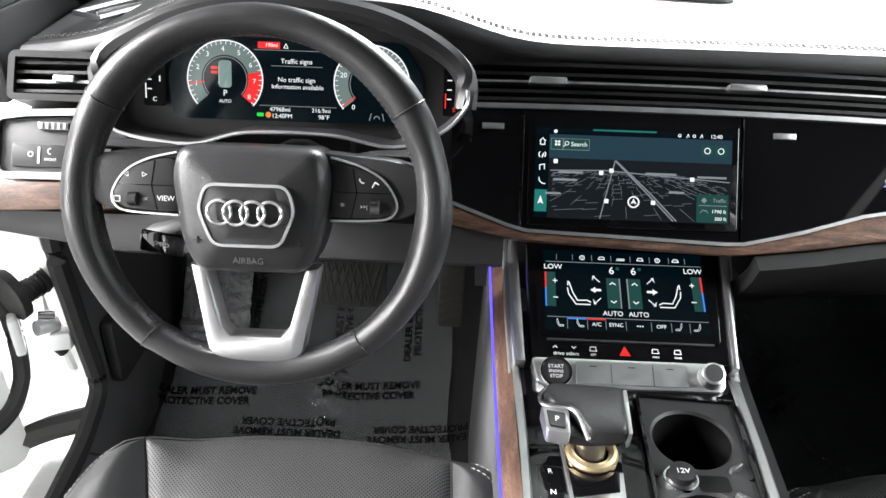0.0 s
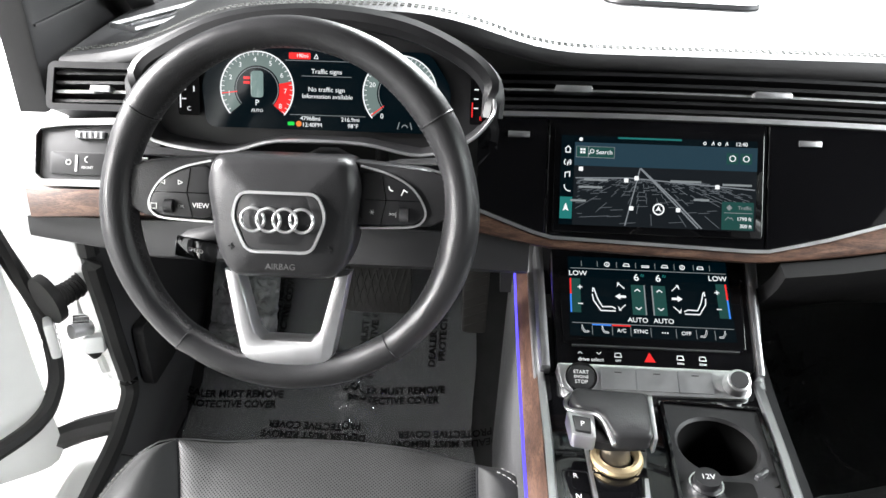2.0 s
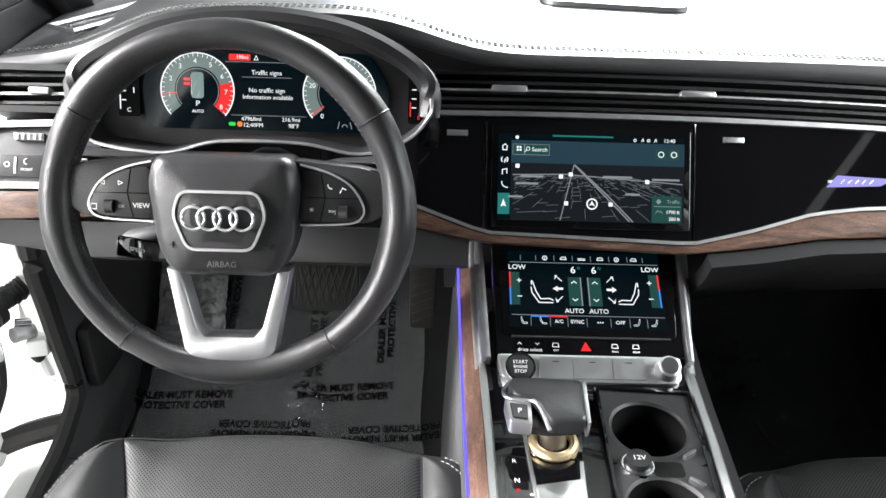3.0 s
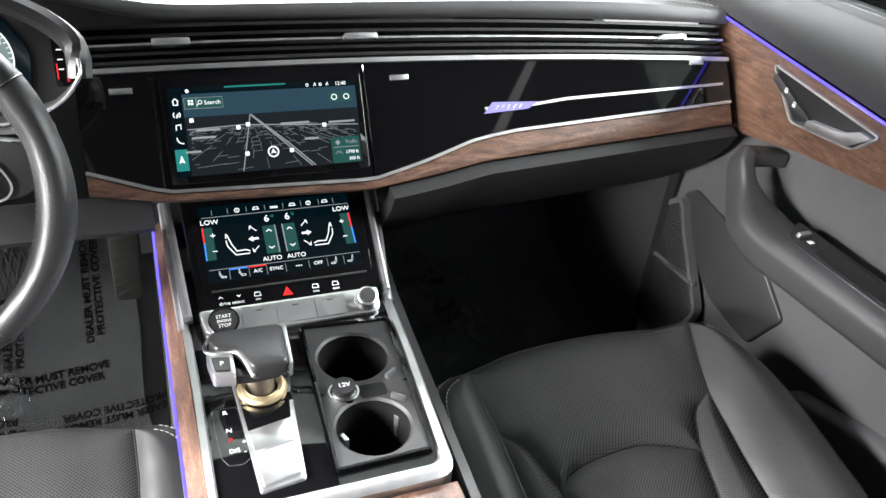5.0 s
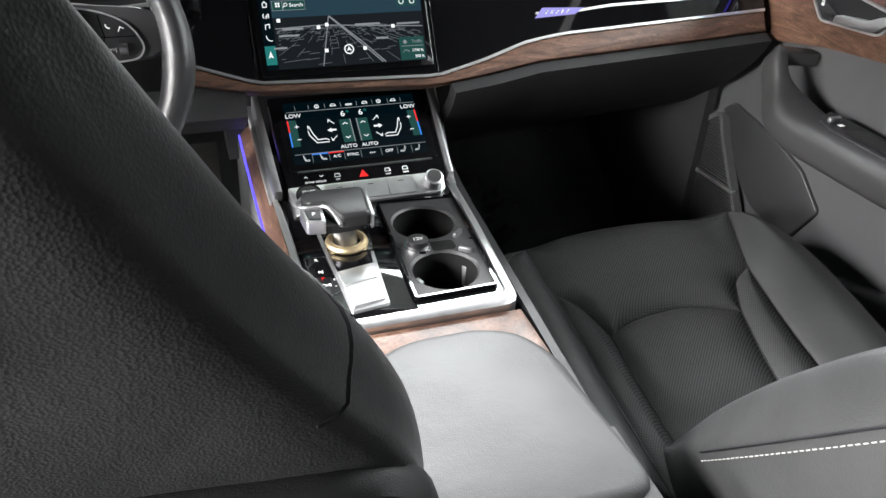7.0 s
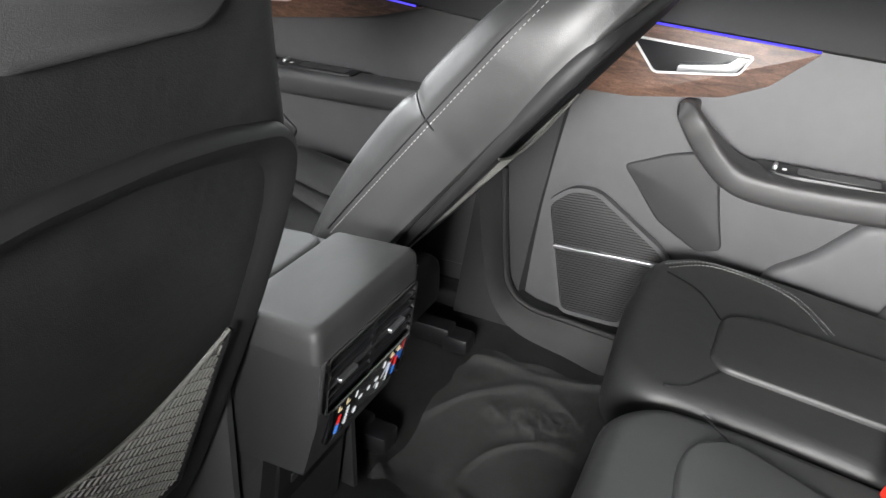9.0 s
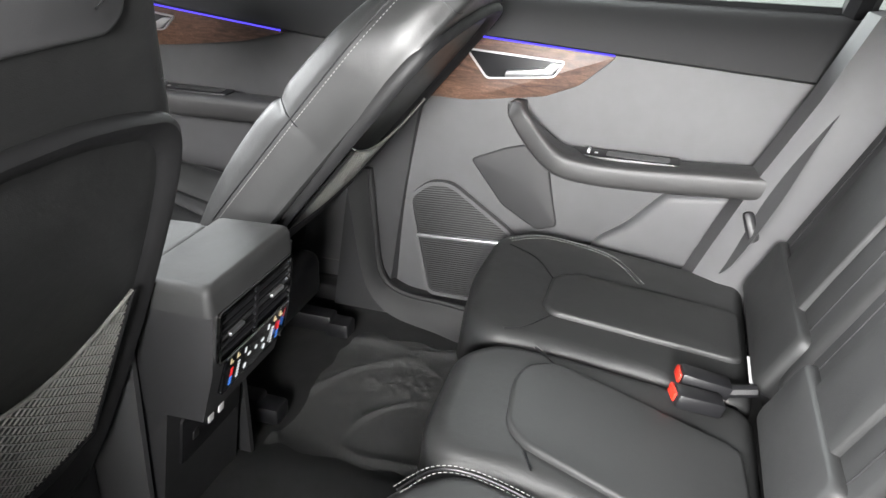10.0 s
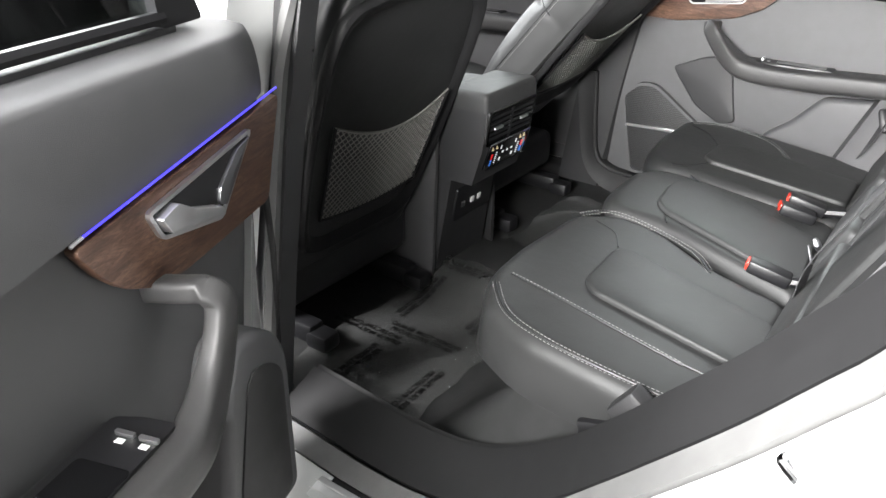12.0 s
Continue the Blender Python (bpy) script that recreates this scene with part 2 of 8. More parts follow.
def rounded(pts, r, n=4):
    """A closed outline with its corners rounded by r."""
    out = []
    pts = [Vector(p) for p in pts]
    for i, p in enumerate(pts):
        a, b = pts[i - 1], pts[(i + 1) % len(pts)]
        rr = min(r, (a - p).length * 0.45, (b - p).length * 0.45)
        s, e = p + (a - p).normalized() * rr, p + (b - p).normalized() * rr
        for k in range(n + 1):
            t = k / n
            out.append((1 - t) ** 2 * s + 2 * t * (1 - t) * p + t * t * e)
    return [tuple(q) for q in out]


def rect(a0, b0, a1, b1):
    return [(a0, b0), (a1, b0), (a1, b1), (a0, b1)]


def prism(fr, outline, c0, c1, r=0.0, segs=2):
    """An outline in a frame's plane, made solid from depth c0 to c1 along the frame's normal."""
    bm = bmesh.new()
    lo = [bm.verts.new(fr.at(a, b, c0)) for a, b in outline]
    hi = [bm.verts.new(fr.at(a, b, c1)) for a, b in outline]
    bm.faces.new(lo[::-1])
    top = bm.faces.new(hi)
    k = len(outline)
    for i in range(k):
        bm.faces.new((lo[i], lo[(i + 1) % k], hi[(i + 1) % k], hi[i]))
    bmesh.ops.recalc_face_normals(bm, faces=bm.faces)
    if r > 0:
        bevel(bm, r, segs, [e for e in top.edges])
    return bm


def box(c, s, r=0.0, segs=2, rot=(0, 0, 0)):
    bm = bmesh.new()
    bmesh.ops.create_cube(bm, size=1)
    bmesh.ops.scale(bm, vec=s, verts=bm.verts)
    if r > 0:
        bevel(bm, r, segs)
    bmesh.ops.transform(bm, matrix=pose(*c, *rot), verts=bm.verts)
    return bm


def loft(rings, caps=True, closed=True):
    bm = bmesh.new()
    vs = [[bm.verts.new(p) for p in ring] for ring in rings]
    for a, b in zip(vs, vs[1:]):
        k = len(a)
        for i in range(k if closed else k - 1):
            j = (i + 1) % k
            bm.faces.new((a[i], a[j], b[j], b[i]))
    if caps and closed:
        bm.faces.new(vs[0][::-1])
        bm.faces.new(vs[-1])
    return bm


def sheet(fn, nu, nv, thick=0.0, away=None):
    """A grid surface fn(s, t) with s, t from 0 to 1, given a thickness, along the direction away where one is named."""
    bm = bmesh.new()
    vs = [[bm.verts.new(fn(i / nu, j / nv)) for j in range(nv + 1)] for i in range(nu + 1)]
    for i in range(nu):
        for j in range(nv):
            bm.faces.new((vs[i][j], vs[i + 1][j], vs[i + 1][j + 1], vs[i][j + 1]))
    if away is not None:
        off = Vector(away).normalized() * thick
        lo = [[bm.verts.new(w.co + off) for w in row] for row in vs]
        for i in range(nu):
            for j in range(nv):
                bm.faces.new((lo[i][j], lo[i][j + 1], lo[i + 1][j + 1], lo[i + 1][j]))
        rim = [(i, 0) for i in range(nu)] + [(nu, j) for j in range(nv)] + [(i, nv) for i in range(nu, 0, -1)] + [(0, j) for j in range(nv, 0, -1)]
        for (a, b), (c, d) in zip(rim, rim[1:] + rim[:1]):
            bm.faces.new((vs[a][b], lo[a][b], lo[c][d], vs[c][d]))
    elif thick:
        bmesh.ops.recalc_face_normals(bm, faces=bm.faces)
        bmesh.ops.solidify(bm, geom=list(bm.faces), thickness=thick)
    return bm


def catmull(pts, n=6, closed=False):
    pts = [Vector(p) for p in pts]
    out, k = [], len(pts)
    for i in range(k if closed else k - 1):
        g = (lambda j: pts[j % k]) if closed else (lambda j: pts[min(max(j, 0), k - 1)])
        p0, p1, p2, p3 = g(i - 1), g(i), g(i + 1), g(i + 2)
        for s in range(n):
            t = s / n
            out.append(0.5 * (2 * p1 + (p2 - p0) * t + (2 * p0 - 5 * p1 + 4 * p2 - p3) * t * t + (3 * p1 - p0 - 3 * p2 + p3) * t ** 3))
    if not closed:
        out.append(pts[-1])
    return out


def tube(pts, r, segs=8, closed=False, flat=1.0, up=(0, 0, 1)):
    """A tube along points; r a number or one for each point; flat squeezes it along the up direction."""
    pts = [Vector(p) for p in pts]
    k, bm, rings = len(pts), bmesh.new(), []
    for i, p in enumerate(pts):
        d = (pts[(i + 1) % k] - pts[i - 1]) if closed or 0 < i < k - 1 else (pts[1] - pts[0] if i == 0 else pts[-1] - pts[-2])
        d.normalize()
        side = d.cross(Vector(up))
        if side.length < 1e-4:
            side = d.cross(Vector((1, 0, 0.1)))
        side.normalize()
        top = side.cross(d)
        rr = r[i] if isinstance(r, (list, tuple)) else r
        rings.append([bm.verts.new(p + side * (rr * math.cos(a)) + top * (rr * flat * math.sin(a))) for a in (2 * math.pi * s / segs for s in range(segs))])
    for i in range(k if closed else k - 1):
        a, b = rings[i], rings[(i + 1) % k]
        for s in range(segs):
            bm.faces.new((a[s], a[(s + 1) % segs], b[(s + 1) % segs], b[s]))
    if not closed:
        bm.faces.new(rings[0][::-1])
        bm.faces.new(rings[-1])
    return bm


def strip(fr, pts, w, c0, c1, closed=False):
    """A ribbon of width w along 2D points in a frame's plane, from depth c0 to c1."""
    pts = [Vector((p[0], p[1])) for p in pts]
    k, L, R = len(pts), [], []
    for i, p in enumerate(pts):
        a = pts[i - 1] if (closed or i > 0) else p
        b = pts[(i + 1) % k] if (closed or i < k - 1) else p
        d1 = (p - a).normalized() if (p - a).length > 1e-9 else (b - p).normalized()
        d2 = (b - p).normalized() if (b - p).length > 1e-9 else d1
        nrm = Vector((-(d1 + d2).y, (d1 + d2).x)).normalized()
        sc = 1 / max(0.4, nrm.dot(Vector((-d1.y, d1.x))))
        L.append(p + nrm * w / 2 * sc)
        R.append(p - nrm * w / 2 * sc)
    bm = bmesh.new()
    vs = [[bm.verts.new(fr.at(q.x, q.y, c)) for q, c in ((l, c0), (l, c1), (r_, c1), (r_, c0))] for l, r_ in zip(L, R)]
    for i in range(k if closed else k - 1):
        a, b = vs[i], vs[(i + 1) % k]
        for s in range(4):
            bm.faces.new((a[s], a[(s + 1) % 4], b[(s + 1) % 4], b[s]))
    if not closed:
        bm.faces.new(vs[0][::-1])
        bm.faces.new(vs[-1])
    return bm


def join(*bms):
    out = bmesh.new()
    for b in bms:
        me = bpy.data.meshes.new("tmp")
        b.to_mesh(me)
        b.free()
        out.from_mesh(me)
        bpy.data.meshes.remove(me)
    return out


def words(fr, text, a, b, size, depth=0.0006, align="CENTER", turn=0.0, squeeze=1.0, bold=0.0):
    """Letters standing on a frame's plane, as a bmesh."""
    cu = bpy.data.curves.new("words", "FONT")
    cu.body, cu.size, cu.align_x, cu.align_y, cu.extrude, cu.resolution_u = text, size, align, "CENTER", depth / 2, 3
    cu.offset = bold
    ob = bpy.data.objects.new("words", cu)
    me = bpy.data.meshes.new_from_object(ob)
    bm = bmesh.new()
    bm.from_mesh(me)
    bpy.data.meshes.remove(me)
    bpy.data.objects.remove(ob)
    bpy.data.curves.remove(cu)
    ct, st = math.cos(radians(turn)), math.sin(radians(turn))
    for vtx in bm.verts:
        x, y, z = vtx.co
        x *= squeeze
        vtx.co = fr.at(a + x * ct - y * st, b + x * st + y * ct, z + depth / 2)
    return bm


def stitches(pts, length=0.004, gap=0.003, r=0.0007):
    """A row of thread stitches along a line of points, joined."""
    pts = [Vector(p) for p in pts]
    bm = bmesh.new()
    cum = [0.0]
    for p, q in zip(pts, pts[1:]):
        cum.append(cum[-1] + (q - p).length)

    def where(s):
        for i in range(len(pts) - 1):
            if s <= cum[i + 1] or i == len(pts) - 2:
                return pts[i].lerp(pts[i + 1], (s - cum[i]) / max(1e-9, cum[i + 1] - cum[i]))
    s = 0.0
    while s + length < cum[-1]:
        a, b = where(s), where(s + length)
        d = (b - a).normalized()
        side = d.cross(Vector((0.3, 0.2, 0.9))).normalized() * r
        top = side.cross(d).normalized() * r
        va = [bm.verts.new(a + o) for o in (side, top, -side, -top)]
        vb = [bm.verts.new(b + o) for o in (side, top, -side, -top)]
        for i in range(4):
            bm.faces.new((va[i], va[(i + 1) % 4], vb[(i + 1) % 4], vb[i]))
        bm.faces.new(va[::-1])
        bm.faces.new(vb)
        s += length + gap
    return bm


def cushion(fr, outline, c0, h, crown=0.35, r=0.03, steps=5):
    """A padded form over an outline: edges rounded by r, the middle raised a little more."""
    bm = bmesh.new()
    n = len(outline)
    cx, cy = sum(p[0] for p in outline) / n, sum(p[1] for p in outline) / n
    rings = [[fr.at(a, b, c0) for a, b in outline]]
    for k in range(steps + 1):
        t = k / steps * math.pi / 2
        sh, z = r * (1 - math.cos(t)), h - r + r * math.sin(t)
        rings.append([fr.at(*inset(p, cx, cy, sh), c0 + z) for p in outline])
    for f in (0.55, 0.2):
        rings.append([fr.at(cx + (p[0] - cx) * f, cy + (p[1] - cy) * f, c0 + h + crown * r * (1 - f)) for p in outline])
    vs = [[bm.verts.new(p) for p in ring] for ring in rings]
    for a, b in zip(vs, vs[1:]):
        for i in range(n):
            j = (i + 1) % n
            bm.faces.new((a[i], a[j], b[j], b[i]))
    bm.faces.new(vs[0][::-1])
    bm.faces.new(vs[-1])
    return bm


def inset(p, cx, cy, d):
    v = Vector((p[0] - cx, p[1] - cy))
    k = max(0.0, 1 - d / max(1e-6, v.length))
    return cx + v.x * k, cy + v.y * k


# ---- ground and booth ----
def tread_plate():
    bm = bmesh.new()
    bmesh.ops.create_grid(bm, x_segments=1, y_segments=1, size=30)
    return bm


tagged(link_mesh("ground", tread_plate(), PLATE, smooth=False), "white painted tread plate floor of the photo booth", "floor", kind="structure")


def tread_bars():
    """Raised lozenges of the tread plate beside the open driver door."""
    bm = bmesh.new()
    for i in range(18):
        for j in range(16):
            x, y = -1.75 + 0.05 * i, 0.15 + 0.05 * j
            q = 0.7 if (i + j) % 2 else -0.7
            d, e = Vector((math.cos(q), math.sin(q), 0)), Vector((-math.sin(q), math.cos(q), 0))
            c = Vector((x, y, 0.0))
            lo = [bm.verts.new(c + d * a + e * b - Vector((0, 0, 0.001))) for a, b in ((-0.02, 0), (0, -0.005), (0.02, 0), (0, 0.005))]
            hi = [bm.verts.new(c + d * a + e * b + Vector((0, 0, 0.0025))) for a, b in ((-0.014, 0), (0, -0.0025), (0.014, 0), (0, 0.0025))]
            bm.faces.new(hi)
            for k in range(4):
                bm.faces.new((lo[k], lo[(k + 1) % 4], hi[(k + 1) % 4], hi[k]))
    ob = link_mesh("tread_pattern", bm, PLATE)
    tagged(ob, "raised lozenges of the white tread plate", "floor pattern", kind="stuff")


tread_bars()


def booth():
    t = thing("wall_booth", (0, 0, 0), "pale plain walls of the photo booth round the car", "wall", kind="structure")
    part("wall_panel", box((4.5, 0, 2.0), (0.1, 14, 4.0)), WALL, t)
    part("wall_panel", box((-5.5, 0, 2.0), (0.1, 14, 4.0)), WALL_L, t, "wall panel, darkened to cut its bounce light")
    part("wall_panel", box((-0.5, 7.0, 2.0), (10.1, 0.1, 4.0)), WALL, t)
    # unseen rear panel, added near black to keep bounce light down
    part("wall_panel", box((-0.5, -7.0, 2.0), (10.1, 0.1, 4.0)), WALL_DIM, t, "unseen rear wall, near black to cut bounce light")
    tagged(link_mesh("ceiling", box((-0.5, 0, 4.05), (10.2, 14.2, 0.1)), WALL), "pale booth ceiling", "ceiling", kind="structure")


booth()

T32 = radians(32)
A = Frame((0, 0.12, 1.03), (1, 0, 0), (0, math.sin(T32), math.cos(T32)))  # dash fascia
T61 = radians(61)
LO = Frame((0, 0.008, 0.852), (1, 0, 0), (0, math.sin(T61), math.cos(T61)))  # lower screen


# ---- car shell ----
def shell():
    t = thing("car_body", (0, 0, 0), "white painted car body with open doors", "car body", kind="structure")
    # floor pan with footwells and tunnel
    part("floor_pan", box((0, -0.35, 0.33), (1.5, 2.9, 0.06)), DARK, t)
    # roof with its lining
    def roof(s, v):
        x, y = -0.62 + 1.24 * s, 0.20 - 2.38 * v
        return Vector((x, y, 1.56 - 0.25 * (x * x) - 0.10 * max(0, v - 0.45) ** 2 * 8 - 0.06 * (1 - v) ** 4))
    part("roof_lining", sheet(roof, 8, 12, 0.02), HEAD, t)
    part("roof_skin", sheet(lambda s, v: roof(s, v) * 1.0 + Vector((0, 0, 0.05)), 8, 12, 0.01), PAINT, t)
    for sg in (1, -1):
        # A pillar, roof rail, B pillar, C pillar
        part("a_pillar", tube(catmull([(sg * 0.78, 0.62, 1.06), (sg * 0.70, 0.25, 1.33), (sg * 0.63, 0.10, 1.49)]), 0.045, 8), DARK, t)
        part("roof_rail", tube(catmull([(sg * 0.63, 0.10, 1.49), (sg * 0.63, -0.7, 1.53), (sg * 0.62, -1.5, 1.46), (sg * 0.62, -2.1, 1.25)]), 0.05, 8), HEAD, t)
        part("c_pillar", sheet(lambda s, v: Vector((sg * (0.66 + 0.06 * (1 - v)), -1.72 - 0.55 * s, 0.95 + 0.5 * v - 0.2 * s * v)), 4, 4, 0.04), SOFT, t)
    part("windscreen_header", box((0, 0.15, 1.505), (1.26, 0.12, 0.05), 0.01), HEAD, t)
    part("bonnet", sheet(lambda s, v: Vector((-0.85 + 1.7 * s, 0.98 + 1.1 * v, 1.08 - 0.12 * v * v - 0.06 * (2 * s - 1) ** 2)), 6, 6, 0.02), PAINT, t)
    part("bulkhead", box((0, 0.95, 0.75), (1.6, 0.05, 0.75)), DARK, t)
    part("tailgate", sheet(lambda s, v: Vector((-0.7 + 1.4 * s, -2.25 + 0.1 * v, 0.4 + 0.75 * v)), 3, 3, 0.04), DARK, t)
    ws = part("windscreen", sheet(lambda s, v: Vector((-0.72 + 0.1 * v + (1.44 - 0.2 * v) * s, 0.95 - 0.79 * v + 0.05 * math.sin(math.pi * s), 1.10 + 0.42 * v)), 8, 4, 0.005), GLASS, t)
    ws.visible_shadow = False
    rw = part("rear_window", sheet(lambda s, v: Vector((-0.6 + 1.2 * s, -2.16 + 0.05 * v, 1.12 + 0.15 * v)), 3, 3, 0.005), GLASS, t)
    rw.visible_shadow = False
    return t


shell()


# ---- dashboard ----
def vtop(u):
    return 0.073 - 0.024 * (abs(u) / 0.73) ** 2


def dashboard():
    t = thing("dashboard", (0, 0.3, 0.9), "black leather dashboard with gloss black, walnut and aluminium trim", "dashboard")
    us = [-0.72 + 1.44 * i / 48 for i in range(49)]

    def hump(x):
        return math.exp(-((x + 0.39) / 0.21) ** 4)

    def top(s, v):
        x = -0.74 + 1.48 * s
        h = hump(x)
        y0 = A.at(0, 0.152 + 0.012 * h).y - 0.05 * h
        z0 = A.at(0, 0.152).z + 0.055 * h - 0.025 * (abs(x) / 0.74) ** 4
        fwd = v ** 0.9
        y = y0 + (0.93 - y0) * fwd
        z = z0 + 0.012 * math.sin(min(1, v * 3) * math.pi / 2) - 0.05 * v * v - 0.03 * h * max(0, v - 0.25)
        return Vector((x, y, z))
    part("top_pad", sheet(top, 60, 16, 0.02), PAD, t)

    def lip(s, v):
        x = -0.74 + 1.48 * s
        p = top(s, 0.0)
        a = v * math.pi / 2
        h = hump(x)
        q = A.at(x, vtop(x) + 0.056)
        e = Vector((x, p.y - 0.012 - 0.006 * h, (p.z + q.z) / 2))
        e2 = Vector((x, q.y + 0.012, q.z + 0.055 * h * 0.9))
        return (1 - v) ** 2 * p + 2 * v * (1 - v) * e + v * v * e2
    part("leather_lip", sheet(lip, 60, 6, 0.012), PAD, t)
    part("stitching", join(*[stitches([top(i / 120, 0.02 + o) + Vector((0, 0, 0.001)) for i in range(121)], 0.005, 0.003, 0.0008) for o in (0, 0.008)]), THREAD, t, "grey double seam stitching")
    # gloss fascia
    bot = [(-0.72, -0.03), (-0.233, -0.031), (-0.127, -0.069), (0.131, -0.077), (0.203, -0.060), (0.281, -0.036), (0.342, -0.028), (0.72, -0.010)]
    for nm, lo_, hi_ in (("fascia_panel", -0.212, -0.129), ("fascia_panel", -0.127, 0.131), ("fascia_panel", 0.133, 0.72)):
        def cut(x):
            for (a, b), (c, d) in zip(bot, bot[1:]):
                if a <= x <= c:
                    return b + (d - b) * (x - a) / (c - a)
            return bot[-1][1]
        xs = [lo_ + (hi_ - lo_) * i / 14 for i in range(15)]
        part(nm, prism(A, [(x, cut(x)) for x in xs] + [(x, vtop(x)) for x in xs[::-1]], -0.02, 0.0, 0.001, 1), GLOSS, t, "gloss piano black panel")
    part("chrome_strip", strip(A, [(u, vtop(u) + 0.004) for u in us if u > -0.21], 0.006, -0.01, 0.004), ALU, t, "satin aluminium strip")
    xs = [-0.212 + 0.93 * i / 40 for i in range(41)]
    part("lower_strip", strip(A, [(x, cut(x) - 0.002) for x in xs], 0.004, -0.01, 0.003), ALU, t, "thin aluminium edge strip")
    wood_lo = [(-0.238, -0.063), (-0.129, -0.083), (0.127, -0.092), (0.216, -0.082), (0.293, -0.069), (0.72, -0.047)]

    def wl(x):
        for (a, b), (c, d) in zip(wood_lo, wood_lo[1:]):
            if a <= x <= c:
                return b + (d - b) * (x - a) / (c - a)
        return wood_lo[0][1]
    part("wood_trim", prism(A, [(x, wl(x)) for x in xs] + [(x, cut(x) - 0.004) for x in xs[::-1]], -0.03, 0.001, 0.003, 2), WOOD, t, "dark open-pored walnut trim")
    # lower dash body
    def lower(s, v):
        x = -0.70 + 1.42 * s
        p = A.at(x, wl(max(-0.238, x)) - 0.002, -0.004)
        return Vector((x, p.y + 0.15 * v ** 1.5 + 0.03 * v, p.z - 0.17 * v))
    part("lower_panel", sheet(lambda q, v: lower(0.60 + 0.40 * q, v), 16, 8, 0.02), APERT, t, "dark plastic glovebox panel")
    part("stack_shadow_panel", box((0.01, 0.30, 0.86), (0.36, 0.1, 0.16)), DARK, t)
    # air vents: recess, slats and tabs
    def vent_box(u0, u1, n):
        part("vent_recess", prism(A, [(u0, vtop(u0) + 0.008), (u1, vtop(u1) + 0.008), (u1, vtop(u1) + 0.06), (u0, vtop(u0) + 0.06)], -0.07, -0.055), BLACK, t)
        for k in range(n):
            vv = 0.014 + 0.042 * k / (n - 1)
            pts = [(u0 + (u1 - u0) * i / 20, vtop(u0 + (u1 - u0) * i / 20) + vv) for i in range(21)]
            part("vent_slat", strip(A, pts, 0.004, -0.05, -0.004 - 0.004 * (k % 2)), BLACK, t)
        pts = [(u0 + (u1 - u0) * i / 20, vtop(u0 + (u1 - u0) * i / 20) + 0.034) for i in range(21)]
        part("vent_blade", strip(A, pts, 0.0025, -0.02, 0.0), ALU, t, "thin aluminium vent blade")
    vent_box(-0.2, 0.715, 5)
    for u in (-0.1, 0.135, 0.62):
        part("vent_tab", prism(A, rounded(rect(u - 0.022, vtop(u) + 0.031, u + 0.022, vtop(u) + 0.039), 0.003), -0.01, 0.006, 0.001), ALU, t, "aluminium vent slider")
    for u in (-0.163, 0.181, 0.66):
        part("thumb_wheel", prism(A, rect(u - 0.013, 0.048, u + 0.013, 0.055), 0, 0.003, 0.001), ALU, t)
    return t


dashboard()




# ---- screens ----
def lettering(fr, t, text, a, b, size, material=None, depth=0.0004, lift=0.0032, turn=0.0, name="lettering", squeeze=1.0):
    f2 = Frame(fr.at(0, 0, lift), fr.u, fr.v)
    return part(name, words(f2, text, a, b, size, depth, "CENTER", turn, squeeze), material or WHITE_E, t)


def bars(fr, t, lines, w, material, lift=0.0032, name="line", h=0.0004):
    """Thin lit lines of a picture, in a plane: each line a list of points."""
    if name in ("street_grid", "screen_line"):
        ob = part(name, join(*[strip(fr, ln, w, lift, lift + h) for ln in lines]), material, t)
        ob["kind"] = "stuff"
        return ob
    return [part(name, strip(fr, ln, w, lift, lift + h), material, t) for ln in lines][0]


def slab(fr, t, a0, b0, a1, b1, material, lift=0.0031, name="field", r=0.0, h=0.0005):
    o = rect(a0, b0, a1, b1)
    return part(name, prism(fr, rounded(o, r) if r else o, lift, lift + h), material, t)


def arc_pts(ca, cb, r, d0, d1, n=24):
    return [(ca + r * math.cos(radians(d0 + (d1 - d0) * i / n)), cb + r * math.sin(radians(d0 + (d1 - d0) * i / n))) for i in range(n + 1)]


MAPLINE = glow("map_street", (0.5, 0.55, 0.6), 0.35)
MAPMINOR = glow("map_lane", (0.3, 0.34, 0.38), 0.34)
SKY_E = glow("map_haze", (0.03, 0.075, 0.11), 0.5)
LAND_E = glow("map_ground", (0.012, 0.016, 0.02), 0.6)
TEALD_E = glow("button_teal", (0.02, 0.09, 0.08), 0.6)


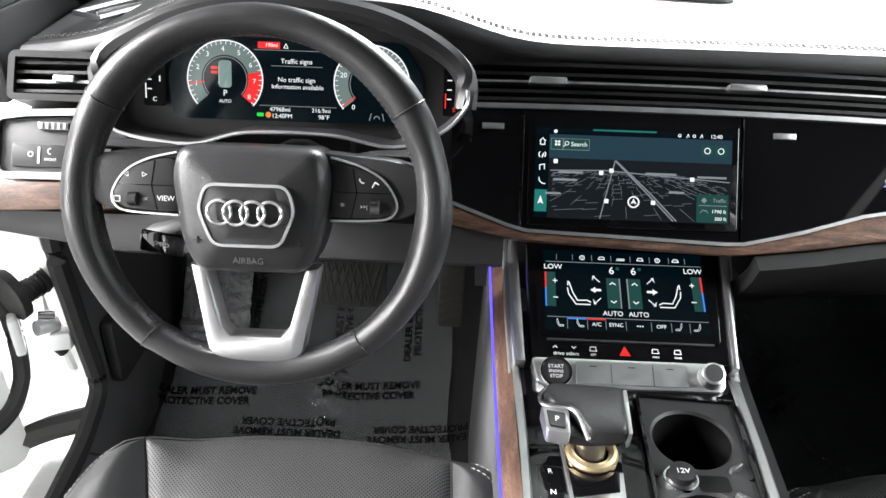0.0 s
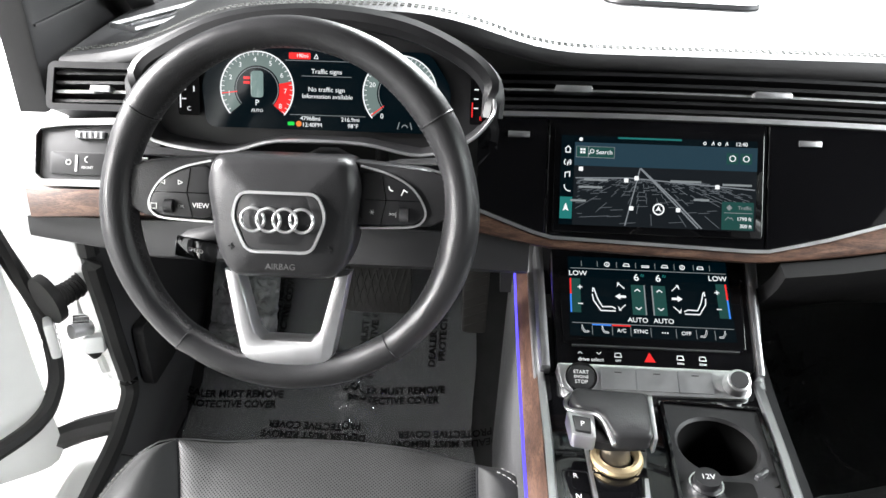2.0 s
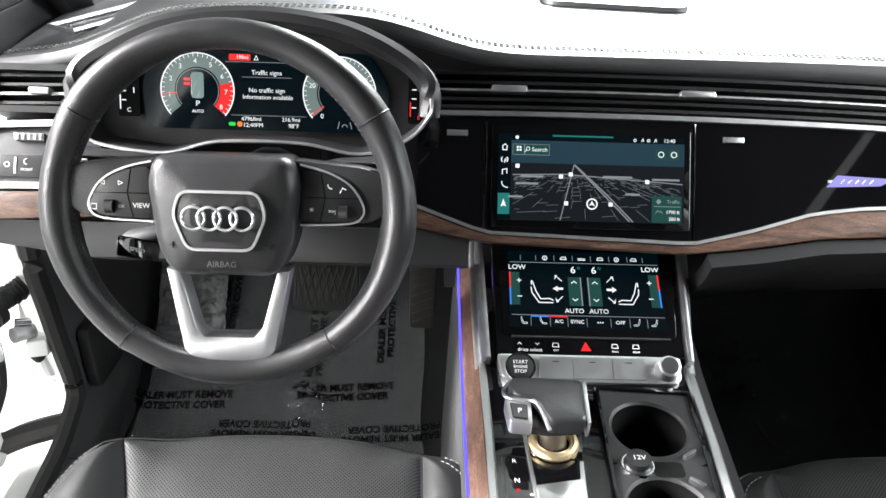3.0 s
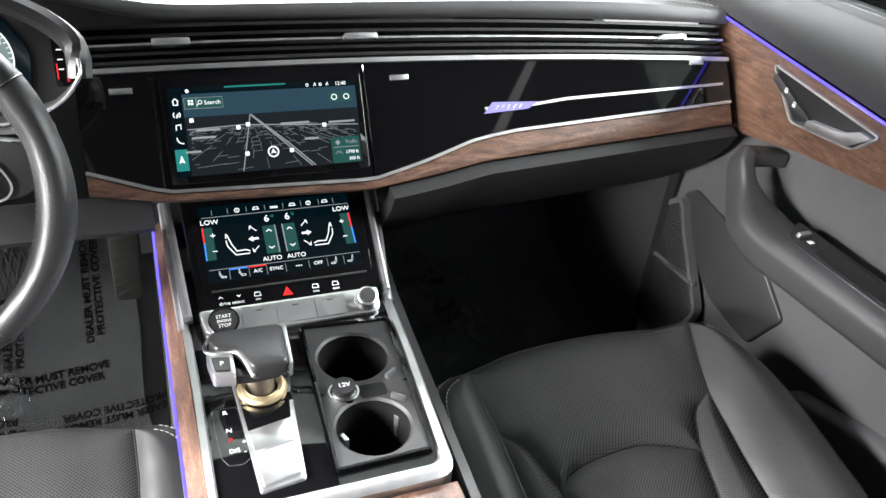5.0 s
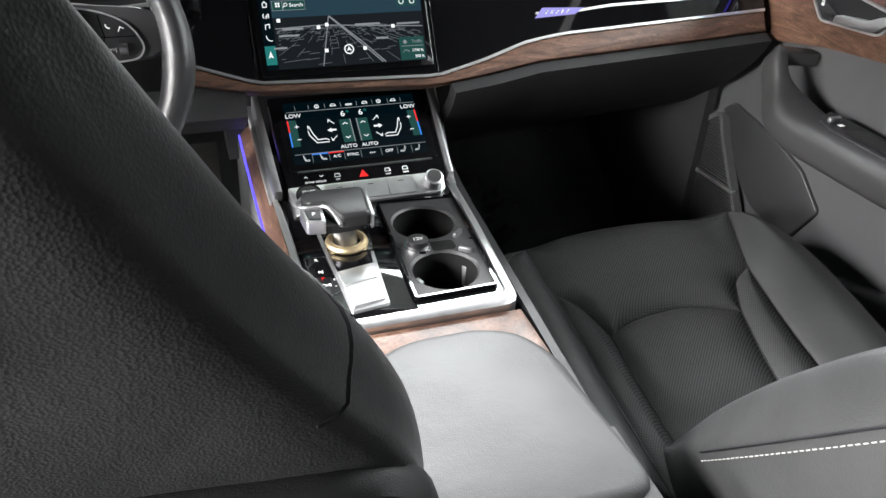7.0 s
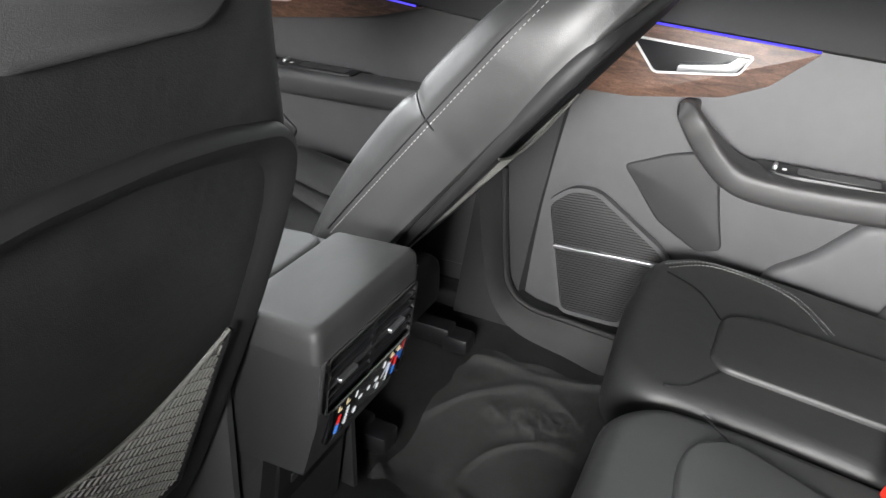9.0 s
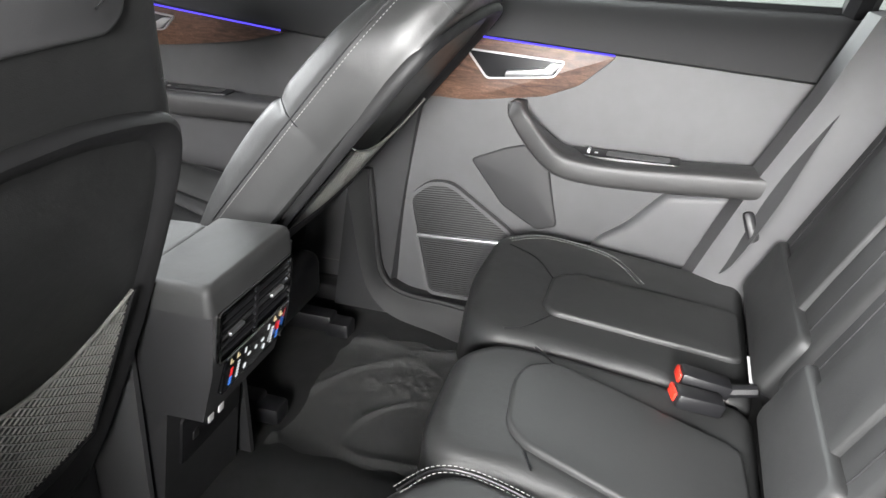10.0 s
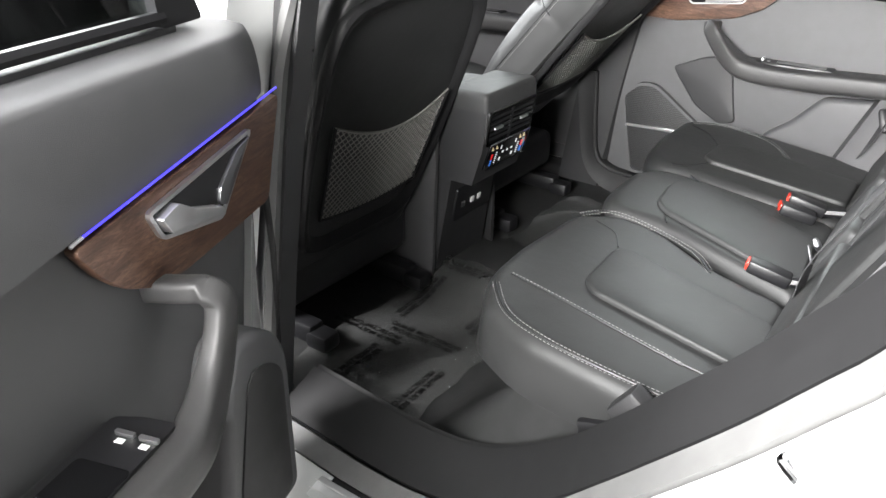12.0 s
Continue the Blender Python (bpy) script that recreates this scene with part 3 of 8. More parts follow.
def upper_touchscreen():
    t = thing("upper_touchscreen", A.at(0.0035, -0.06), "lit navigation touchscreen showing a dark street map", "touchscreen")
    part("glass", prism(A, rounded(rect(-0.120, -0.064, 0.127, 0.062), 0.004), 0.0005, 0.0025, 0.0008), GLOSS, t)
    L, R, B, T = -0.112, 0.119, -0.055, 0.052
    slab(A, t, L + 0.016, -0.055, R, 0.016, LAND_E, 0.0026, "map_ground")
    slab(A, t, L + 0.016, 0.016, R, 0.044, SKY_E, 0.0026, "map_sky")
    slab(A, t, L, B, L + 0.0155, T, SCREEN, 0.0026, "menu_bar")
    slab(A, t, L + 0.016, 0.0445, R, T, SCREEN, 0.0026, "status_bar")
    slab(A, t, -0.045, 0.0495, 0.03, 0.0515, TEAL_E, 0.0028, "status_line")
    rnd = random.Random(4)
    vp = (-0.02, 0.03)

    def persp(x, d):
        k = 1 / (1 + d * 2.6)
        return (vp[0] + (x - vp[0]) * k, 0.016 - 0.075 * k + 0.0)
    minor = []
    for i in range(-16, 17):
        for k in range(11):
            x, d0 = 0.021 * i + rnd.uniform(-0.003, 0.003), 0.14 * k
            if rnd.random() < 0.6:
                for q in range(4):
                    minor.append([persp(x + 0.001 * q, d0 + 0.035 * q), persp(x + 0.001 * (q + 1), d0 + 0.035 * (q + 1))])
            if rnd.random() < 0.5:
                d1 = d0 + rnd.uniform(0.02, 0.12)
                for q in range(3):
                    minor.append([persp(x + 0.007 * q, d1 + 0.004 * q), persp(x + 0.007 * (q + 1), d1 + 0.004 * (q + 1))])
    keep = lambda p: L + 0.018 < p[0] < R - 0.002 and B + 0.002 < p[1] < 0.015
    minor = [m for m in minor if keep(m[0]) and keep(m[1]) and (Vector(m[0]) - Vector(m[1])).length > 0.0004]
    bars(A, t, minor, 0.0006, MAPMINOR, 0.0032, "street_grid")
    bars(A, t, [[(-0.034, -0.054), (-0.018, 0.015)], [(-0.094, 0.001), (-0.03, 0.003), (0.117, -0.006)]], 0.0013, MAPLINE, 0.0034, "main_street")
    for o in (0, 0.004):
        bars(A, t, [[(-0.018 + o * 0.2, 0.015), (0.02 + o, -0.022), (0.052 + o, -0.054)]], 0.0016, MAPLINE, 0.0035, "motorway")
    part("position_ring", strip(A, arc_pts(0.005, -0.033, 0.0062, 0, 360), 0.0016, 0.0036, 0.0042, False), WHITE_E, t)
    part("position_arrow", prism(A, [(0.0015, -0.0355), (0.005, -0.034), (0.0085, -0.0355), (0.005, -0.029)], 0.0036, 0.0042), WHITE_E, t)
    for a, b in ((-0.088, 0.012), (-0.034, 0.0), (-0.027, -0.033), (0.028, -0.033), (0.073, -0.004), (-0.022, 0.003)):
        slab(A, t, a - 0.0025, b - 0.0025, a + 0.0025, b + 0.0025, WHITE_E, 0.0037, "place_marker", 0.001)
    for a, b, w, tr in ((-0.07, -0.0005, 0.028, 0), (-0.076, -0.0095, 0.028, 0), (0.036, 0.001, 0.036, 0), (0.096, -0.001, 0.034, 0), (-0.09, -0.026, 0.018, 0), (0.055, -0.02, 0.018, 0)):
        slab(A, t, a - w / 2, b - 0.0012, a + w / 2, b + 0.0012, GREY_E, 0.0038, "street_label")
    for a0, a1, ic in ((-0.094, -0.080, "grid"), (-0.0795, -0.049, "search")):
        slab(A, t, a0, 0.026, a1, 0.039, TEALD_E, 0.0032, "button", 0.001)
        part("button_edge", strip(A, rect(a0, 0.026, a1, 0.039) + [(a0, 0.026)], 0.0004, 0.0034, 0.004), GREY_E, t)
    lettering(A, t, "Search", -0.061, 0.0325, 0.0072, lift=0.004)
    for i in range(4):
        slab(A, t, -0.0895 + 0.0035 * (i % 2), 0.0305 + 0.0035 * (i // 2), -0.087 + 0.0035 * (i % 2), 0.033 + 0.0035 * (i // 2), WHITE_E, 0.004, "tile_symbol")
    part("lens_symbol", join(strip(A, arc_pts(-0.0755, 0.0335, 0.0022, 0, 360), 0.0007, 0.004, 0.0044), strip(A, [(-0.077, 0.032), (-0.0795, 0.0295)], 0.0009, 0.004, 0.0044)), WHITE_E, t)
    for a in (0.083, 0.099):
        slab(A, t, a, 0.024, a + 0.0135, 0.037, TEALD_E, 0.0032, "button", 0.001)
        part("ring_symbol", strip(A, arc_pts(a + 0.0068, 0.0305, 0.0033, 0, 360), 0.0009, 0.0038, 0.0044), WHITE_E, t)
    slab(A, t, 0.079, -0.054, 0.116, -0.021, TEALD_E, 0.0036, "traffic_box", 0.001)
    lettering(A, t, "Traffic", 0.1055, -0.028, 0.0062, GREY_E, lift=0.0042)
    lettering(A, t, "1790 ft", 0.105, -0.041, 0.006, lift=0.0042)
    lettering(A, t, "300 ft", 0.107, -0.0495, 0.006, lift=0.0042)
    bars(A, t, [[(0.083, -0.043), (0.0865, -0.039), (0.0885, -0.041), (0.09, -0.0395), (0.0925, -0.043)], [(0.0815, -0.034), (0.1145, -0.034)]], 0.0007, GREY_E, 0.0042, "symbol")
    part("turn_symbol", prism(A, [(0.084, -0.028), (0.0875, -0.0245), (0.091, -0.028), (0.0875, -0.0315)], 0.004, 0.0045), GREY_E, t)
    # menu symbols
    for i, b in enumerate((0.0355, 0.0195, 0.004, -0.0125)):
        o = [[(-0.1075, b), (-0.104, b + 0.0035), (-0.1005, b)], [(-0.1065, b), (-0.1065, b - 0.004), (-0.1015, b - 0.004), (-0.1015, b)]] if i == 0 else \
            [arc_pts(-0.104, b, 0.0018, -60, 60, 6), arc_pts(-0.104, b, 0.004, -50, 50, 6), arc_pts(-0.104, b, 0.004, 130, 230, 6), [(-0.104, b), (-0.104, b - 0.004)]] if i == 1 else \
            [[(-0.1065, b - 0.003), (-0.1065, b + 0.003), (-0.101, b + 0.004), (-0.101, b - 0.002)]] if i == 2 else [arc_pts(-0.1005, b + 0.004, 0.0065, 170, 280, 8)]
        bars(A, t, o, 0.0011, WHITE_E, 0.0032, "menu_symbol")
    slab(A, t, L + 0.0005, -0.048, L + 0.015, -0.022, TEAL_E, 0.0028, "menu_tile")
    part("arrow_symbol", prism(A, [(-0.108, -0.039), (-0.1045, -0.037), (-0.101, -0.039), (-0.1045, -0.029)], 0.0034, 0.0038), WHITE_E, t)
    lettering(A, t, "12:40", 0.1, 0.0475, 0.0065, lift=0.0034)
    for i, a in enumerate((0.057, 0.066, 0.074, 0.082)):
        bars(A, t, [arc_pts(a, 0.0475, 0.0016, 0, 360, 8)] if i % 2 == 0 else [[(a - 0.001, 0.0455), (a + 0.001, 0.0495), (a + 0.002, 0.046)]], 0.0008, WHITE_E, 0.0034, "status_symbol")
    part("status_symbol", prism(A, arc_pts(-0.089, 0.0475, 0.0022, 0, 330, 10), 0.0032, 0.0037), WHITE_E, t)


upper_touchscreen()


def seat_symbol(fr, t, a, b, s, sg):
    o = [[(a, b + 0.02 * s), (a + sg * 0.004 * s, b + 0.006 * s), (a + sg * 0.009 * s, b - 0.004 * s), (a + sg * 0.02 * s, b - 0.0035 * s), (a + sg * 0.0245 * s, b - 0.006 * s)],
         [(a - sg * 0.002 * s, b + 0.012 * s), (a - sg * 0.001 * s, b + 0.004 * s), (a + sg * 0.007 * s, b - 0.009 * s), (a + sg * 0.024 * s, b - 0.009 * s)],
         [(a - sg * 0.001 * s, b + 0.021 * s), (a - sg * 0.0015 * s, b + 0.015 * s)]]
    bars(fr, t, o, 0.0012 * s, WHITE_E, 0.0036, "seat_symbol")


def lower_touchscreen():
    # local centre of the display along the slope
    F = Frame(LO.at(0.005, 0.077), LO.u, LO.v)
    t = thing("lower_touchscreen", LO.at(0.004, 0.0), "lit climate control touchscreen set in a gloss black panel", "touchscreen")
    part("bezel", prism(F, rounded([(-0.117, 0.072), (0.128, 0.072), (0.118, -0.088), (-0.113, -0.088)], 0.004), -0.03, 0.0005, 0.001), GLOSS, t)
    part("glass", prism(F, rounded([(-0.110, 0.068), (0.120, 0.068), (0.110, -0.062), (-0.105, -0.062)], 0.004), 0.0005, 0.0025, 0.0008), GLOSS, t)
    part("display", prism(F, rect(-0.097, -0.052, 0.101, 0.058), 0.0026, 0.003), SCREEN, t)
    bars(F, t, [[(-0.094, 0.041), (0.099, 0.041)], [(-0.094, -0.035), (0.099, -0.035)]] + [[(a, 0.044), (a, 0.052)] for a in (-0.08, -0.06, -0.036, -0.012, 0.012, 0.036, 0.06, 0.08)] + [[(a, -0.05), (a, -0.038)] for a in (-0.07, -0.046, -0.024, 0.0, 0.03, 0.054, 0.076)], 0.0006, GREY_E, 0.0032, "screen_line")
    for i, a in enumerate((-0.048, -0.024, 0.0, 0.024, 0.046, 0.068)):
        o = [arc_pts(a, 0.048, 0.003, 0, 360, 10), [(a, 0.0465), (a, 0.0495)]] if i in (0, 4) else [[(a - 0.004, 0.0465), (a - 0.002, 0.05), (a + 0.003, 0.05), (a + 0.004, 0.0465), (a - 0.004, 0.0465)]] if i != 2 else [[(a - 0.005, 0.048), (a + 0.005, 0.048)], [(a - 0.005, 0.046), (a + 0.005, 0.046)]]
        bars(F, t, o, 0.0009, WHITE_E, 0.0033, "top_symbol")
    for a, tx in ((-0.085, "LOW"), (0.088, "LOW")):
        lettering(F, t, tx, a, 0.0335, 0.0098, lift=0.0033)
    for sg, ca in ((-1, 0.0), (1, 0.002)):
        lettering(F, t, "6", ca + sg * 0.0125, 0.0305, 0.014, lift=0.0033)
        part("fan_symbol", join(*[strip(F, arc_pts(ca + sg * 0.0125 + 0.0075, 0.034, 0.0016, k * 90, k * 90 + 50, 4), 0.0012, 0.0033, 0.0037) for k in range(4)]), TEAL_E, t)
        slab(F, t, *sorted((ca + sg * 0.003, ca + sg * 0.0045))[:1], -0.021, sorted((ca + sg * 0.003, ca + sg * 0.0045))[1], 0.02, GREY_E, 0.0032, "slider_edge")
        s0, s1 = sorted((ca + sg * 0.0045, ca + sg * 0.02))
        slab(F, t, s0, -0.021, s1, 0.02, TEALD_E, 0.0031, "slider")
        x = ca + sg * 0.0125
        bars(F, t, [[(x - 0.0035, 0.011), (x, 0.014), (x + 0.0035, 0.011)], [(x - 0.0035, -0.011), (x, -0.014), (x + 0.0035, -0.011)]], 0.0012, WHITE_E, 0.0034, "chevron")
        lettering(F, t, "AUTO", ca + sg * 0.0145, -0.0285, 0.0088, lift=0.0033)
        e = ca + sg * 0.0955
        s0, s1 = sorted((e, e - sg * 0.0018))
        slab(F, t, s0, 0.004, s1, 0.026, RED_E, 0.0033, "warm_edge")
        slab(F, t, s0, -0.021, s1, 0.004, LBLUE_E, 0.0033, "cool_edge")
        s0, s1 = sorted((e - sg * 0.002, e - sg * 0.013))
        slab(F, t, s0, -0.021, s1, 0.026, TEALD_E, 0.0031, "slider")
        x = ca + sg * 0.083
        bars(F, t, [[(x - 0.003, 0.014), (x + 0.003, 0.014)], [(x, 0.011), (x, 0.017)], [(x - 0.003, -0.009), (x + 0.003, -0.009)]], 0.0011, WHITE_E, 0.0034, "plus_minus")
        seat_symbol(F, t, ca + sg * 0.066, -0.008, 1.05, -sg)
        x = ca + sg * 0.033
        part("air_arrow", prism(F, [(x - sg * 0.006, 0.0015), (x - sg * 0.006, 0.0045), (x + sg * 0.001, 0.0045), (x + sg * 0.001, 0.007), (x + sg * 0.007, 0.003), (x + sg * 0.001, -0.001), (x + sg * 0.001, 0.0015)][::sg], 0.0033, 0.0037), WHITE_E, t)
        for up in (1, -1):
            bars(F, t, [[(x - sg * 0.005, 0.003 + up * 0.011), (x + sg * 0.003, 0.003 + up * 0.019), (x + sg * 0.004, 0.003 + up * 0.014), (x + sg * 0.001, 0.003 + up * 0.0195)]], 0.001, WHITE_E, 0.0033, "air_arrow_outline")
    for a, tx in ((-0.035, "A/C"), (-0.012, "SYNC"), (0.042, "OFF")):
        lettering(F, t, tx, a, -0.0435, 0.0068, lift=0.0033)
    for a in (-0.082, 0.088):
        seat_symbol(F, t, a, -0.0445, 0.32, 1 if a < 0 else -1)
    for a in (-0.058, 0.066):
        seat_symbol(F, t, a, -0.0445, 0.32, 1 if a < 0 else -1)
    for k in range(3):
        slab(F, t, 0.013 + 0.003 * k, -0.0445, 0.0145 + 0.003 * k, -0.043, WHITE_E, 0.0033, "dot")
    slab(F, t, -0.046, -0.0375, -0.024, -0.036, RED_E, 0.0033, "active_bar")
    slab(F, t, -0.07, -0.0375, -0.047, -0.036, LBLUE_E, 0.0033, "active_bar")
    # touch buttons under the display
    part("touch_ridge", strip(F, [(-0.095, -0.0645), (0.102, -0.0645)], 0.002, 0.0, 0.004), ALU_D, t)
    part("hazard_triangle", prism(F, [(-0.0105, -0.0815), (0.0025, -0.0815), (-0.004, -0.0695)], 0.001, 0.0018), RED_E, t, "red hazard light triangle")
    lettering(F, t, "drive select", -0.073, -0.0815, 0.0065, LABEL, lift=0.0012)
    bars(F, t, [[(-0.088, -0.0745), (-0.0855, -0.072), (-0.083, -0.0745)], [(-0.066, -0.072), (-0.0635, -0.0745), (-0.061, -0.072)]] + [[(a - 0.004, -0.077), (a + 0.004, -0.077), (a + 0.003, -0.072), (a - 0.003, -0.072), (a - 0.004, -0.077)] for a in (-0.041, 0.032, 0.058)], 0.0009, LABEL, 0.0012, "button_symbol")
    for a, tx in ((-0.041, "OFF"), (0.032, "MAX"), (0.058, "REAR")):
        lettering(F, t, tx, a, -0.0818, 0.0038, LABEL, lift=0.0012)


lower_touchscreen()


def instrument_cluster():
    T = radians(20)
    C = Frame((-0.388, 0.07, 1.1), (1, 0, 0), (0, math.sin(T), math.cos(T)))
    t = thing("instrument_cluster", C.at(0, -0.02), "lit digital instrument cluster in a black cowl with aluminium edge", "instrument panel")
    low = [(-0.195, 0.008), (-0.175, -0.016), (-0.10, -0.026), (-0.04, -0.012), (0.05, -0.012), (0.115, -0.022), (0.165, -0.006), (0.19, 0.02)]
    up = [(0.188, 0.055), (0.155, 0.085), (0.09, 0.112), (0.0, 0.122), (-0.09, 0.112), (-0.155, 0.085), (-0.195, 0.055)]
    part("back_panel", prism(C, rounded(low + up, 0.02), -0.03, -0.012), BLACK, t)
    # sloping shroud floor from the bezel to the glass
    pl = [Vector(p) for p in low]
    part("shroud", sheet(lambda s, v: C.at(*[(pl[0].lerp(pl[-1], s)).x, (lambda x: next((a.y + (b.y - a.y) * (x - a.x) / (b.x - a.x) for a, b in zip(pl, pl[1:]) if a.x <= x <= b.x + 1e-9), pl[-1].y))(pl[0].lerp(pl[-1], s).x) + 0.006 * v], 0.03 - 0.042 * v), 40, 3, 0.002), DARK, t)
    part("edge_strip", tube([C.at(p[0], p[1], 0.03) for p in catmull([(a, b, 0) for a, b in [(-0.19, 0.03)] + low + [(0.192, 0.04)]], 5)], 0.0019, 6), ALU, t, "satin aluminium edge strip")
    part("cowl_side", join(*[tube([C.at(p[0], p[1], c) for p in catmull([(a, b, 0) for a, b in [low[-1]] + up + [low[0]]], 5)], 0.012, 8) for c in (0.0, 0.018)]), BLACK, t)
    part("display", prism(C, rounded([(-0.13, 0.0), (0.14, 0.0), (0.145, 0.05), (0.12, 0.088), (-0.115, 0.088), (-0.135, 0.05)], 0.012), -0.012, -0.008), SCREEN, t, "lit digital display")
    D = Frame(C.at(0, 0, -0.008), C.u, C.v)
    dial = glow("dial_grey", (0.15, 0.2, 0.19), 0.9)
    for ca, cb, r, nums, name in ((-0.072, 0.043, 0.041, "12345678", "rev_counter"), (0.088, 0.043, 0.041, "02468", "speedometer")):
        part("dial_band", strip(D, arc_pts(ca, cb, r * 0.80, 222, -42, 40), r * 0.34, 0.0002, 0.0006), dial, t)
        part("dial_ring", strip(D, arc_pts(ca, cb, r, 222, -42, 40), 0.0014, 0.0006, 0.0012), WHITE_E, t)
        part("dial_inner_ring", strip(D, arc_pts(ca, cb, r * 0.58, 222, -42, 40), 0.0007, 0.0006, 0.0012), GREY_E, t)
        part("dial_ticks", join(*[strip(D, [(ca + r * k * math.cos(radians(d)), cb + r * k * math.sin(radians(d))) for k in (0.9, 0.98)], 0.0006, 0.0007, 0.0012) for d in range(-40, 222, 8)]), WHITE_E, t)
        for k, ch in enumerate(nums):
            d = radians(190 - 225 * k / (len(nums) - 1) if name == "rev_counter" else 232 - 270 * k / 4)
            lettering(D, t, ch if name == "rev_counter" or ch == "0" else ch + "0", ca + r * 0.78 * math.cos(d), cb + r * 0.78 * math.sin(d), 0.0075, lift=0.0007, name="dial_number")
        part("needle", strip(D, [(ca + r * k * math.cos(radians(188 if name == "rev_counter" else 218)), cb + r * k * math.sin(radians(188 if name == "rev_counter" else 218))) for k in (0.55, 0.98)], 0.0012, 0.0012, 0.0018), RED_E, t, "red needle")
    part("red_zone", strip(D, arc_pts(-0.072, 0.043, 0.0325, 14, -42, 14), 0.0145, 0.00065, 0.001), RED_E, t, "red rev counter zone")
    part("car_symbol", prism(D, rounded(rect(-0.079, 0.034, -0.065, 0.063), 0.004), 0.0006, 0.0012, 0.0004), glow("car_picture", (0.3, 0.42, 0.4), 0.6), t)
    for b in (0.05, 0.055):
        slab(D, t, -0.087, b - 0.0015, -0.08, b + 0.0015, RED_E, 0.0012, "door_warning")
    lettering(D, t, "P", -0.072, 0.028, 0.009, lift=0.001)
    lettering(D, t, "AUTO", -0.072, 0.0195, 0.0048, lift=0.001)
    slab(D, t, -0.036, 0.077, -0.012, 0.084, RED_E, 0.0006, "fuel_warning", 0.001)
    lettering(D, t, "190mi", -0.021, 0.0805, 0.0055, lift=0.0012)
    lettering(D, t, "88.3", 0.026, 0.0805, 0.005, lift=0.0012)
    part("warning_symbol", strip(D, [(-0.008, 0.078), (-0.0035, 0.078), (-0.0055, 0.0825), (-0.008, 0.078)], 0.0007, 0.0006, 0.001), WHITE_E, t)
    bars(D, t, [[(-0.04, 0.0755), (0.04, 0.0755)], [(-0.022, 0.059), (0.034, 0.059)], [(-0.035, 0.0165), (0.05, 0.0165)]], 0.0006, GREY_E, 0.0006, "screen_line")
    lettering(D, t, "Traffic signs", 0.006, 0.064, 0.0072, lift=0.0006)
    lettering(D, t, "No traffic sign", 0.006, 0.0445, 0.0072, lift=0.0006)
    lettering(D, t, "Information available", 0.007, 0.037, 0.0068, lift=0.0006)
    lettering(D, t, "47968mi", -0.012, 0.0125, 0.0065, lift=0.0006)
    lettering(D, t, "12:40PM", -0.010, 0.0055, 0.0065, lift=0.0006)
    lettering(D, t, "216.9mi", 0.033, 0.0125, 0.0065, lift=0.0006)
    lettering(D, t, "98\u00b0F", 0.036, 0.0055, 0.0065, lift=0.0006)
    slab(D, t, -0.0375, 0.0045, -0.03, 0.0085, GREEN_E, 0.0006, "light_symbol", 0.0015)
    part("belt_symbol", prism(D, arc_pts(-0.025, 0.0065, 0.0032, 0, 330, 9), 0.0006, 0.001), ORANGE_E, t)
    bars(D, t, [[(0.086, 0.004), (0.088, 0.012)], [(0.102, 0.004), (0.1, 0.012)], arc_pts(0.094, 0.006, 0.003, 0, 180, 6)], 0.001, GREY_E, 0.0006, "lane_symbol")
    for a, ch in ((-0.148, "HC"), (0.178, "FE")):
        slab(D, t, a - 0.012, 0.012, a + 0.012, 0.068, GLOSS, 0.004, "side_gauge", 0.003)
        lettering(D, t, ch[0], a, 0.06, 0.0065, RED_E if ch[0] == "H" else WHITE_E, lift=0.0048)
        lettering(D, t, ch[1], a, 0.019, 0.0065, WHITE_E if ch[0] == "H" else RED_E, lift=0.0048)
        bars(D, t, [[(a - 0.008, b), (a - 0.003, b)] for b in (0.03, 0.04, 0.05)] + [[(a + 0.006, 0.038), (a + 0.006, 0.044)]], 0.0012, WHITE_E, 0.0048, "gauge_tick")
        bars(D, t, [[(a - 0.0095, 0.02), (a - 0.0095, 0.036)]], 0.0012, RED_E if ch[0] == "F" else WHITE_E, 0.0048, "gauge_bar")


instrument_cluster()


